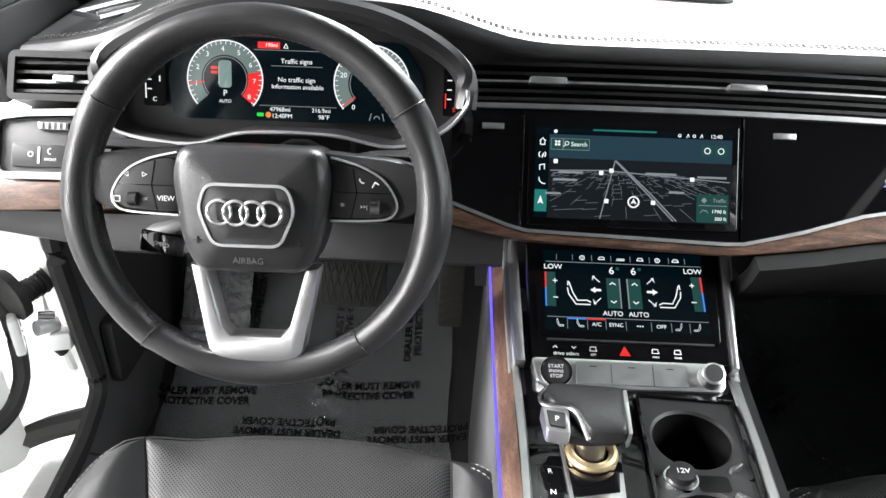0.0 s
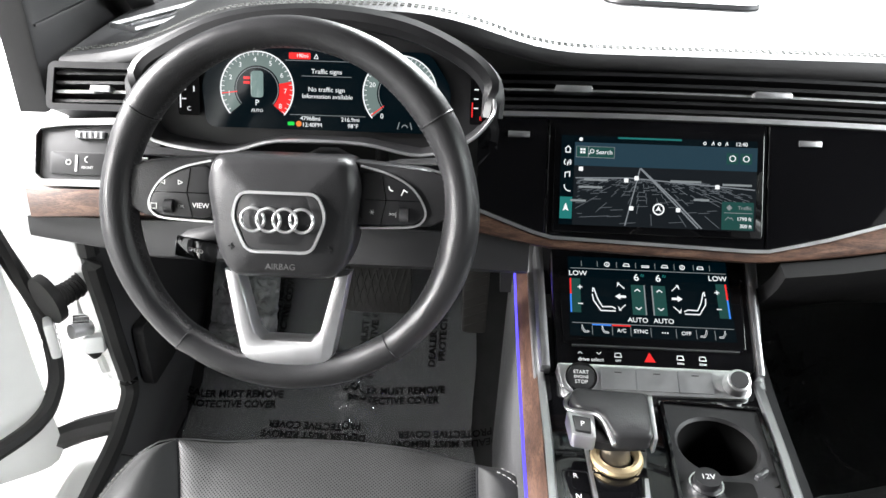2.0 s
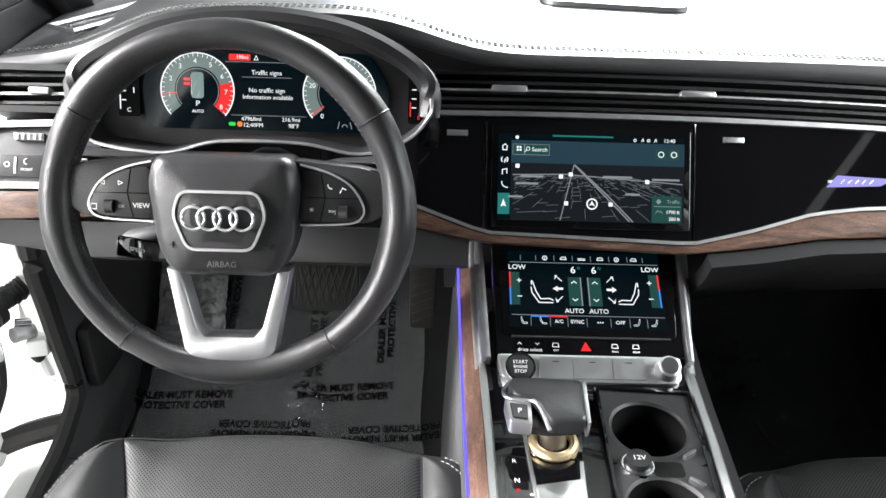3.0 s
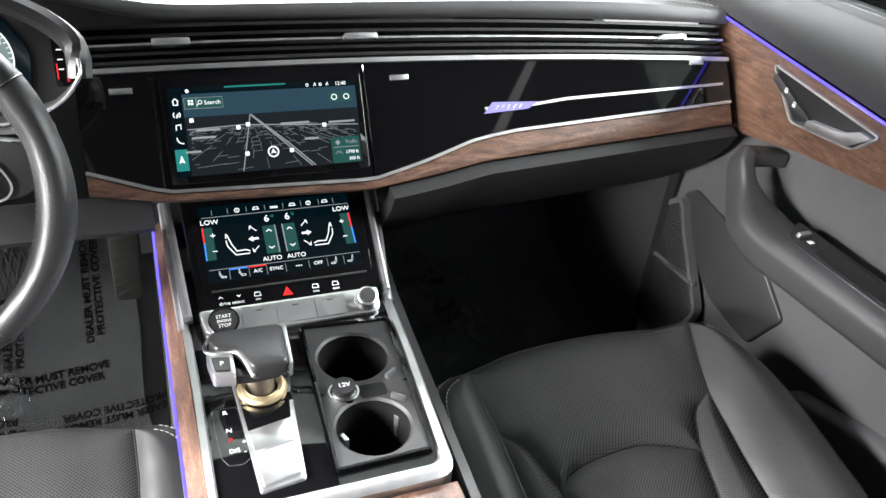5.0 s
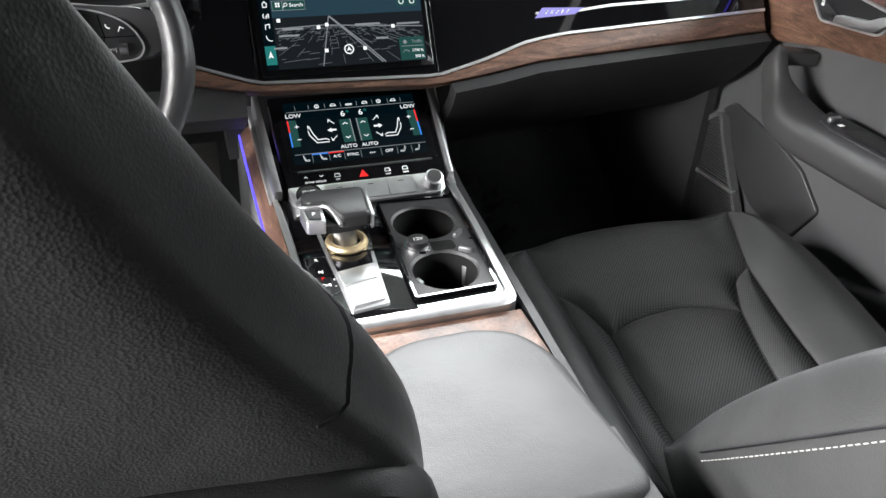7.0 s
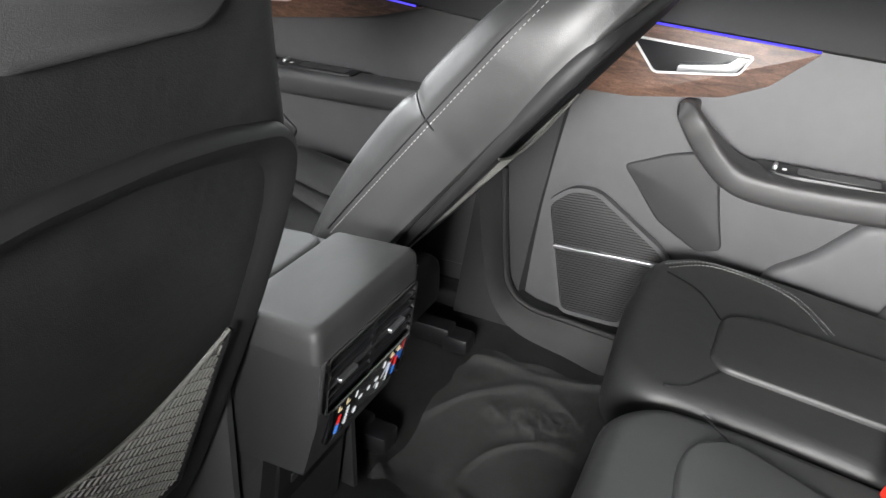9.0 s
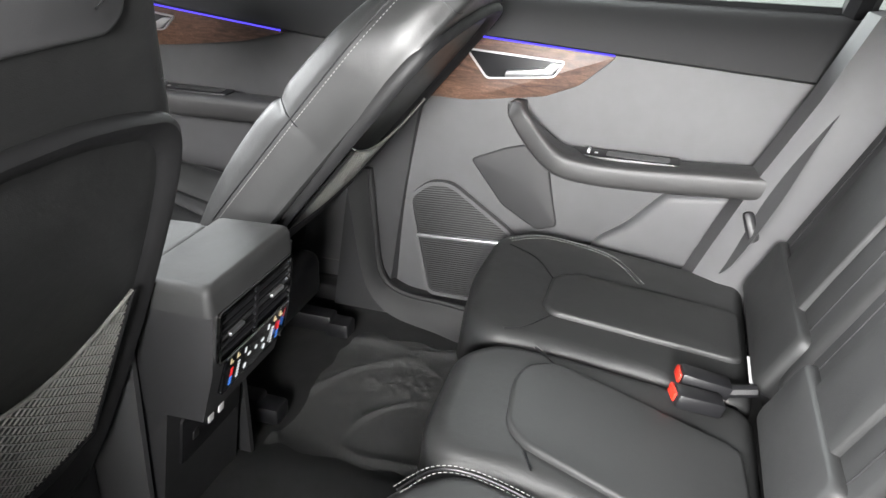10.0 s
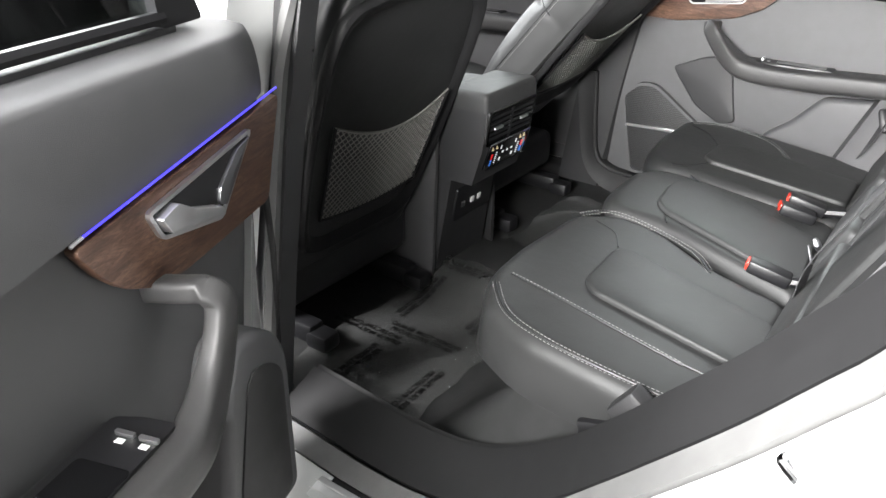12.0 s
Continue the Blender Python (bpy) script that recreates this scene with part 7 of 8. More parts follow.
def driver_jamb():
    """Front door opening on the driver's side: hinge pillar, kick panel, check strap and cable boot."""
    t = thing("hinge_pillar", (-0.82, 0.35, 0.4), "white painted hinge pillar with dark kick panel", "pillar", kind="structure")
    edge = [(-0.755, 0.30, 1.10), (-0.765, 0.215, 0.97), (-0.765, 0.199, 0.848), (-0.765, 0.207, 0.756), (-0.765, 0.214, 0.678), (-0.765, 0.223, 0.604), (-0.765, 0.216, 0.570), (-0.765, 0.176, 0.547), (-0.765, 0.126, 0.530), (-0.767, 0.04, 0.515), (-0.775, -0.15, 0.47), (-0.80, -0.55, 0.44)]
    inner = [(-0.75, 0.80, 1.06), (-0.75, 0.86, 0.95), (-0.75, 0.86, 0.85), (-0.748, 0.86, 0.75), (-0.745, 0.82, 0.64), (-0.742, 0.72, 0.55), (-0.738, 0.57, 0.47), (-0.73, 0.38, 0.43), (-0.725, 0.21, 0.42), (-0.722, 0.07, 0.41), (-0.722, -0.15, 0.40), (-0.722, -0.55, 0.40)]
    ea, ia = catmull(edge, 5), catmull(inner, 5)

    def kick(s, v):
        k = round(s * (len(ea) - 1))
        p = ea[k].lerp(ia[k], v)
        return p + Vector((0.022 * math.sin(math.pi * min(1, v * 1.3)) * (1 - 0.5 * s), 0, 0))
    part("kick_panel", sheet(kick, len(ea) - 1, 10, 0.015, (-1, 0, -0.2)), SOFT, t, "dark grey kick panel and sill trim")
    part("trim_joint", tube([kick(0.735, i / 10) + Vector((0.001, 0, 0)) for i in range(11)], 0.002, 5), BLACK, t)
    part("seal", tube(ea, 0.015, 8), RUBBER, t, "black rubber door seal")
    n6 = 5 * 6 + 1
    part("painted_jamb", sheet(lambda s, v: ea[round(s * (n6 - 1))] + Vector((-0.014 - 0.17 * v, 0.01 + 0.06 * math.sin(v * math.pi / 2) + 0.03 * v, -0.03 * s * v)), n6 - 1, 8, 0.01, (0, 1, 0)), PAINT, t, "white painted jamb")
    part("jamb_rib", tube(catmull([(-0.835, 0.275, 0.90), (-0.84, 0.27, 0.78), (-0.838, 0.275, 0.66), (-0.82, 0.265, 0.58)], 6), 0.012, 8), PAINT, t)
    part("sill_flap", tube(catmull([(-0.775, 0.20, 0.530), (-0.85, 0.19, 0.510), (-0.95, 0.196, 0.449)], 6), 0.020, 8), RUBBER, t, "black rubber flap at the sill")
    part("pillar_trim", prism(Frame((-0.79, 0, 0), (0, 1, 0), (0, 0, 1)), [(0.20, 1.06), (0.85, 1.06), (0.66, 1.15), (0.42, 1.32), (0.20, 1.47), (0.12, 1.47), (0.20, 1.25)], -0.02, 0.02, 0.006), DARK, t, "dark pillar trim")
    part("trim_seam", box((-0.768, 0.36, 1.17), (0.003, 0.30, 0.003)), BLACK, t)
    part("far_kick_panel", sheet(lambda s, v: Vector((0.735, 0.92 - 0.72 * s, 0.36 + 0.66 * v)), 4, 4, 0.02), DARK, t, "dark kick panel on the passenger side")
    part("fuse_cover", prism(Frame((-0.742, 0.30, 0.62), (0.03, 0.99, 0), (0, 0, 1)), rounded(rect(-0.05, -0.06, 0.05, 0.06), 0.015), -0.012, 0.006, 0.003), DARK, t)
    d = thing("check_strap", (-0.83, 0.20, 0.72), "metal door check strap with white bracket", "hinge")
    part("bracket", box((-0.84, 0.175, 0.712), (0.014, 0.03, 0.062), 0.004, rot=(0, 0, 30)), PAINT, d)
    part("strap", box((-0.80, 0.232, 0.672), (0.03, 0.09, 0.026), 0.003, rot=(-20, 0, 15)), PAINT, d)
    part("bolt", tube([(-0.822, 0.196, 0.708), (-0.805, 0.222, 0.70)], 0.012, 12), ALU, d)
    part("rubber_stop", tube([(-0.805, 0.205, 0.672), (-0.80, 0.212, 0.655)], 0.010, 10), RUBBER, d)
    part("pin", tube([(-0.82, 0.205, 0.725), (-0.80, 0.215, 0.72)], 0.008, 10), CHROME, d)
    b = thing("cable_boot", (-0.82, 0.20, 0.78), "ribbed black rubber cable boot", "cable")
    pts = catmull([(-0.80, 0.262, 0.85), (-0.80, 0.262, 0.81), (-0.805, 0.255, 0.782), (-0.815, 0.235, 0.768), (-0.825, 0.21, 0.768), (-0.83, 0.19, 0.772)], 6)
    part("boot", tube(pts, [0.0155 + 0.0025 * (i % 2) for i in range(len(pts))], 12), RUBBER, b)
    part("flange", tube([(-0.83, 0.188, 0.778), (-0.836, 0.176, 0.776)], 0.030, 16, False, 1.4), RUBBER, b)
    # the open front door, seen edge on
    o = thing("driver_door", (-1.0, 0.1, 0.5), "white front driver door standing wide open", "door")
    E = Frame((-0.90, 0.22, 0.0), (-0.86, -0.51, 0), (0, 0, 1))
    part("door_shell", prism(E, rounded([(0.0, 0.45), (0.95, 0.42), (0.95, 1.16), (0.02, 1.14)], 0.05), -0.05, 0.06, 0.02, 3), PAINT, o, "white painted door shell")
    part("door_card", prism(E, rounded([(0.05, 0.50), (0.92, 0.48), (0.92, 1.15), (0.07, 1.13)], 0.06), 0.06, 0.10, 0.02, 3), SOFT, o, "dark grey door card")
    part("door_seal", tube(catmull([(-0.90, 0.14, 1.05), (-0.885, 0.19, 0.85), (-0.87, 0.206, 0.752), (-0.87, 0.213, 0.685), (-0.87, 0.206, 0.625), (-0.87, 0.186, 0.596), (-0.875, 0.15, 0.576), (-0.90, 0.09, 0.57), (-1.0, -0.05, 0.56)], 6), 0.013, 8), RUBBER, o, "black rubber door seal")


driver_jamb()


# ---- floor, mats and pedals ----
def floor():
    t = thing("floor", (0, -0.5, 0.38), "black carpeted car floor", "floor", kind="structure")
    def fl(s, v):
        x, y = -0.78 + 1.56 * s, 0.90 - 2.4 * v
        z = 0.385
        z += 0.035 * math.exp(-(x / 0.16) ** 4)
        if y > 0.25:
            z += 0.42 * ((y - 0.25) / 0.65) ** 1.5 + 0.02
        elif y > -0.2:
            z += 0.02 * (y + 0.2) / 0.45
        if y < -0.93:
            w = min(1, (-0.93 - y) / 0.26)
            z += 0.19 * w * w * (3 - 2 * w) * min(1, max(0, (0.74 - abs(x)) / 0.12))
        z += 0.05 * max(0, (abs(x) - 0.70) / 0.08) ** 2
        return Vector((x, y, z + 0.004 * noise.noise(Vector((x * 6, y * 6, 0)))))
    part("carpet", sheet(fl, 56, 90, 0.02, (0, 0, -1)), CARPET, t, "black velour carpet")
    return fl


FL = floor()


def floor_z(x, y):
    return FL((x + 0.78) / 1.56, (0.90 - y) / 2.4).z


def film_cover(name, x0, x1, y0, y1, label, seed, texts, rough_amp, lift=0.006, film=None, creases=()):
    t = thing(name, ((x0 + x1) / 2, (y0 + y1) / 2, 0.4), label, "floor cover", "floor covers")
    rnd = random.Random(seed)
    off = Vector((rnd.uniform(0, 9), rnd.uniform(0, 9), seed))

    def surf(x, y):
        n = noise.noise(Vector((x * 7, y * 7, 0)) + off) * rough_amp + noise.noise(Vector((x * 24, y * 24, 0)) + off) * rough_amp * 0.5
        ridge = max(0, 1 - abs(noise.noise(Vector((x * 5, y * 5, 3)) + off)) * 14) * rough_amp * 1.2
        z = floor_z(x, y) + lift + abs(n) + ridge
        # crumpled spots: sharp folds whose flanks catch the light
        for cx, cy, rx, ry, high in creases:
            r2 = ((x - cx) / rx) ** 2 + ((y - cy) / ry) ** 2 + 0.8 * noise.noise(Vector((x * 30, y * 30, 8)) + off)
            if r2 < 1:
                u, w = (x * 0.8 + y * 0.6) * 22, (y * 0.8 - x * 0.6) * 52
                n1 = 1 - 2.2 * abs(noise.noise(Vector((u, w, 0)) + off))
                n2 = 1 - 2.2 * abs(noise.noise(Vector((w * 0.9, u * 2.2, 5)) + off))
                z += high * (1 - r2) * max(0, 0.7 * n1 + 0.45 * n2)
        return z

    def fn(s, v):
        x = x0 + (x1 - x0) * s + 0.02 * noise.noise(Vector((v * 6, s * 0.5, seed)))
        y = y0 + (y1 - y0) * v + 0.02 * noise.noise(Vector((s * 6, v * 0.5, seed + 4)))
        return Vector((x, y, surf(x, y)))
    part("film", sheet(fn, 190, 190), film or FILM, t, "thin clear plastic film")
    for x, y, turn in texts:
        for j, ln in enumerate(("DEALER MUST REMOVE", "PROTECTIVE COVER")):
            f = Frame((x, y, 0), (math.cos(radians(turn)), math.sin(radians(turn)), 0), (-math.sin(radians(turn)), math.cos(radians(turn)), 0))
            bm = words(f, ln, 0, -0.019 * j, 0.0185, 0.0006, "CENTER", bold=0.0004)
            for vtx in bm.verts:
                vtx.co.z += surf(vtx.co.x, vtx.co.y) + 0.0008
            part("warning_print", bm, INK, t, "black printed warning")


film_cover("floor_cover", -0.725, -0.20, 0.02, 0.64, "clear plastic cover with black print over the driver's floor", 3,
           [(-0.655, 0.37, 2), (-0.352, 0.392, 3), (-0.284, 0.535, 90), (-0.49, 0.30, 180), (-0.25, 0.295, 183), (-0.42, 0.50, 90), (-0.60, 0.52, 90)], 0.0016, film=FILM_G, creases=[(-0.42, 0.36, 0.04, 0.06, 0.016), (-0.60, 0.47, 0.06, 0.08, 0.012)])
film_cover("floor_cover", 0.18, 0.70, -0.05, 0.62, "crinkled clear plastic cover over the passenger's dark floor", 5, [], 0.014, film=FILM_S, creases=[(0.33, 0.42, 0.15, 0.12, 0.05), (0.26, 0.22, 0.06, 0.10, 0.04)])
film_cover("floor_cover", -0.68, -0.05, -0.93, -0.60, "clear plastic cover with black print over the rear floor", 7,
           [(-0.55, -0.705, 0), (-0.55, -0.887, 180), (-0.365, -0.775, -90), (-0.235, -0.672, 183), (-0.20, -0.85, 180), (-0.085, -0.72, -90), (-0.425, -0.65, 90)], 0.002, creases=[(-0.10, -0.63, 0.05, 0.03, 0.014), (-0.12, -0.79, 0.035, 0.06, 0.016), (-0.54, -0.75, 0.045, 0.04, 0.012)])
film_cover("floor_cover", 0.14, 0.60, -1.0, -0.66, "crinkled clear plastic cover over the dark rear floor", 9, [], 0.008, creases=[(0.42, -0.84, 0.05, 0.10, 0.012)])


def pedals():
    t = thing("brake_pedal", (-0.31, 0.50, 0.6), "black rubber brake pedal with crosshatch grip", "pedal")
    P = Frame((-0.385, 0.46, 0.640), (1, 0, 0), (0, 0.5, 0.87))
    part("pad", prism(P, rounded(rect(-0.06, -0.045, 0.06, 0.045), 0.012), -0.012, 0.004, 0.003), PEDAL, t)
    for k in range(0, 8):
        for d in (1, -1):
            a0 = -0.055 + 0.0137 * k
            part("grip_rib", strip(P, [(a0, -0.04), (max(-0.057, min(0.057, a0 + 0.022 * d)), 0.04)], 0.0035, 0.004, 0.0075), PEDAL, t)
    part("arm", tube([(-0.385, 0.48, 0.67), (-0.385, 0.58, 0.92)], 0.012, 8), BLACK, t)
    a = thing("accelerator_pedal", (-0.20, 0.50, 0.55), "ribbed black accelerator pedal", "pedal")
    Q = Frame((-0.205, 0.47, 0.640), (1, 0, 0), (0, 0.45, 0.89))
    part("pad", prism(Q, rounded([(-0.024, -0.08), (0.02, -0.08), (0.026, 0.07), (-0.026, 0.07)], 0.008), -0.01, 0.004, 0.003), PEDAL, a)
    for k in range(8):
        part("grip_rib", strip(Q, [(-0.02, -0.07 + 0.016 * k), (0.02, -0.07 + 0.016 * k + 0.014)], 0.004, 0.004, 0.008), PEDAL, a)
    f = thing("foot_rest", (-0.56, 0.55, 0.5), "film-wrapped foot rest in the driver's footwell", "foot rest")
    R = Frame((-0.650, 0.49, 0.552), (1, 0, 0), (0, 0.6, 0.8))
    part("pad", prism(R, rounded(rect(-0.055, -0.10, 0.055, 0.10), 0.012), -0.02, 0.004, 0.004), DARK, f)
    def crinkle(s, v):
        a, b = -0.065 + 0.13 * s, -0.11 + 0.22 * v
        return R.at(a, b, 0.008 + 0.022 * abs(noise.noise(Vector((a * 42, b * 42, 2)))) + 0.008 * abs(noise.noise(Vector((a * 90, b * 90, 5)))))
    part("film_wrap", sheet(crinkle, 44, 60), FILM_W, f, "crinkled clear film")


pedals()


# ---- rear seats ----
SEAT_TOP = Frame((0, 0, 0.815), (1, 0, 0), (0, 1, 0.11))


def bench_seat(label, outline, insert, seams, doubles):
    """One place of the rear bench: padded cushion, raised insert, seams and stitching on its sloping top."""
    S = SEAT_TOP
    n = len(outline)
    cx, cy = sum(p[0] for p in outline) / n, sum(p[1] for p in outline) / n
    t = thing("rear_bench_place", (cx, cy, 0.5), label, "seat", "rear bench places")
    part("cushion", cushion(S, rounded(outline, 0.035, 5), -0.095, 0.11, 0.0, 0.034, 7), BENCH_L, t, "smooth black leather cushion")
    part("insert", cushion(S, rounded(insert, 0.022, 5), -0.02, 0.045, 0.15, 0.009), BENCH_L, t, "raised black leather insert")
    for ln in seams:
        part("seam", tube([S.at(a, b, 0.0155) for a, b, _ in catmull([(a, b, 0) for a, b in ln], 8)], 0.0016, 5), BLACK, t)
    for ln, pair in doubles:
        p3 = catmull([(a, b, 0) for a, b in ln], 8)
        part("seam", tube([S.at(a, b, 0.0155) for a, b, _ in p3], 0.0014, 5), BLACK, t)
        for o in ((0.006, -0.006) if pair else (0.005,)):
            q = []
            for i, p in enumerate(p3):
                d = (p3[min(i + 1, len(p3) - 1)] - p3[max(i - 1, 0)]).normalized()
                q.append(S.at(p.x - d.y * o, p.y + d.x * o, 0.0162))
            part("seam_stitching", stitches(q, 0.0045, 0.003, 0.00055), THREAD, t, "grey seam stitching")
    return t


bench_seat("black leather rear seat behind the driver with grey stitching",
           [(-0.645, -1.50), (-0.235, -1.50), (-0.20, -1.34), (-0.135, -1.21), (-0.125, -1.11), (-0.20, -1.035), (-0.40, -1.022), (-0.52, -1.032), (-0.61, -1.075), (-0.655, -1.18), (-0.66, -1.40)],
           [(-0.50, -1.49), (-0.34, -1.49), (-0.278, -1.19), (-0.30, -1.17), (-0.435, -1.176), (-0.465, -1.205)],
           [[(-0.205, -1.09), (-0.225, -1.14), (-0.275, -1.17)], [(-0.54, -1.35), (-0.545, -1.49)]],
           [([(-0.51, -1.07), (-0.518, -1.17), (-0.533, -1.296), (-0.545, -1.40)], False), ([(-0.553, -1.065), (-0.615, -1.125), (-0.637, -1.20), (-0.641, -1.30), (-0.636, -1.42)], True),
            ([(-0.205, -1.055), (-0.155, -1.085), (-0.140, -1.13), (-0.150, -1.20), (-0.180, -1.29), (-0.235, -1.34)], True)])
bench_seat("narrow black leather middle rear seat with raised insert",
           [(-0.20, -1.50), (0.185, -1.50), (0.20, -1.20), (0.185, -1.085), (0.125, -1.035), (-0.06, -1.04), (-0.12, -1.075), (-0.11, -1.20)],
           [(-0.165, -1.485), (0.06, -1.47), (0.15, -1.19), (0.118, -1.145), (0.07, -1.136), (-0.028, -1.148), (-0.062, -1.178)],
           [[(-0.10, -1.20), (-0.07, -1.184)], [(0.15, -1.19), (0.185, -1.15)]], [])
bench_seat("black leather rear seat beside the closed door with grey stitching",
           [(0.195, -1.50), (0.63, -1.50), (0.65, -1.20), (0.64, -1.06), (0.58, -0.995), (0.40, -0.99), (0.25, -1.01), (0.195, -1.06), (0.205, -1.25)],
           [(0.30, -1.48), (0.47, -1.48), (0.465, -1.18), (0.435, -1.135), (0.32, -1.135), (0.295, -1.155)],
           [[(0.215, -1.09), (0.235, -1.12), (0.295, -1.155)], [(0.435, -1.135), (0.50, -1.09), (0.53, -1.03)]],
           [([(0.55, -1.025), (0.60, -1.08), (0.609, -1.15), (0.585, -1.235), (0.50, -1.30)], True)])


def seat_side():
    t = thing("seat_adjuster", (-0.60, -1.32, 0.58), "black seat fold lever with white symbol", "lever")
    part("lever", box((-0.655, -1.335, 0.592), (0.03, 0.10, 0.045), 0.008, 2, rot=(-18, 0, 0)), BLACK, t)
    part("lever_mark", box((-0.6715, -1.325, 0.600), (0.002, 0.012, 0.016), rot=(-18, 0, 0)), LABEL, t)
    s = thing("rear_seat_base", (0, -1.25, 0.39), "dark plastic and carpet base under the rear bench", "seat base")
    part("base", box((0.0, -1.36, 0.50), (1.20, 0.26, 0.24), 0.04, 3), CARPET, s)
    # added dark fillers that close the bright gap behind the bench
    part("gap_filler_board", box((0.0, -1.75, 0.86), (1.3, 0.03, 0.78), 0.01, 2, rot=(25, 0, 0)), DARK, s)
    part("gap_filler_strip", box((0.0, -1.575, 0.585), (1.26, 0.05, 0.22), 0.008), DARK, s)
    part("front_rail", box((-0.40, -1.075, 0.545), (0.05, 0.06, 0.03), 0.006), BLACK, s)
    part("duct", box((0.33, -1.02, 0.42), (0.16, 0.06, 0.05), 0.008), BLACK, s)
    for k in range(5):
        part("duct_rib", box((0.27 + 0.03 * k, -0.988, 0.44), (0.004, 0.006, 0.05)), ALU_D, s)
    k = thing("hinge_cover", (-0.66, -1.42, 0.64), "dark angular hinge cover beside the rear seat", "cover")
    part("cover", box((-0.675, -1.40, 0.645), (0.035, 0.12, 0.06), 0.006, 2, rot=(35, 0, 0)), DARK, k)


seat_side()


def rear_backs():
    lean = radians(25)
    v = (0, -math.sin(lean), math.cos(lean))
    for nm, x0, x1, lab in (("bench_back", -0.66, -0.165, "black leather rear bench back with vertical seams"), ("bench_back", -0.155, 0.165, "narrow black leather middle bench back"), ("bench_back", 0.175, 0.60, "black leather bench back beside the belt")):
        t = thing(nm, ((x0 + x1) / 2, -1.52, 0.68), lab, "seat back", "rear bench backs")
        F = Frame((0, -1.565, 0.67), (-1, 0, 0), v)
        part("pad", cushion(F, rounded(rect(-x1, 0.0, -x0, 0.58), 0.03), -0.06, 0.13, 0.15, 0.03), BENCH_L, t)
        w = x1 - x0
        part("insert", cushion(F, rounded([(-x1 + 0.28 * w, 0.04), (-x0 - 0.28 * w, 0.04), (-x0 - 0.25 * w, 0.54), (-x1 + 0.25 * w, 0.54)], 0.02), 0.05, 0.032, 0.3, 0.012), BENCH_L, t)
        for xx in (x0 + 0.13 * w, x1 - 0.13 * w):
            part("seam", tube([F.at(-xx, b, 0.0705) for b in (0.03, 0.2, 0.4, 0.55)], 0.002, 5), BLACK, t)
        part("lower_step", cushion(F, rounded(rect(-x1 + 0.02, -0.02, -x0 - 0.02, 0.10), 0.02), 0.0, 0.088, 0.2, 0.02), BENCH_L, t)
        if w < 0.4:
            part("folding_handle", prism(F, rect(-0.04, 0.14, 0.04, 0.16), 0.07, 0.078), DARK, t)
        part("headrest", cushion(F, rounded(rect(-(x0 + x1) / 2 - 0.12, 0.60, -(x0 + x1) / 2 + 0.12, 0.70), 0.03), -0.04, 0.11, 0.2, 0.03), BENCH_L, t)
    for sg in (1, -1):
        s = thing("side_cushion", (sg * 0.64, -1.55, 0.66), "grey padded side cushion beside the rear bench", "cushion")
        part("pad", loft([[Vector((sg * (x + dx + (0.0 if sg > 0 else 0.03)), y + dy - (0.0 if sg > 0 else 0.11), z)) for dx, dy in ((-0.05, 0.02), (-0.03, 0.075), (0.03, 0.085), (0.06, 0.05), (0.06, -0.08), (-0.05, -0.08))] for x, y, z in ((0.645, -1.44, 0.62), (0.642, -1.49, 0.75), (0.636, -1.55, 0.90), (0.63, -1.62, 1.05), (0.625, -1.68, 1.20))]), SOFT, s)


rear_backs()


def belt_strap(pts, w, normal, t, nm="webbing"):
    pts = catmull(pts, 6)
    n = Vector(normal).normalized()
    rows = []
    for i, p in enumerate(pts):
        d = (pts[min(i + 1, len(pts) - 1)] - pts[max(i - 1, 0)]).normalized()
        side = d.cross(n).normalized() * w / 2
        rows.append([p + side + n * 0.0008, p - side + n * 0.0008, p - side - n * 0.0008, p + side - n * 0.0008])
    return part(nm, loft(rows), BELT, t)


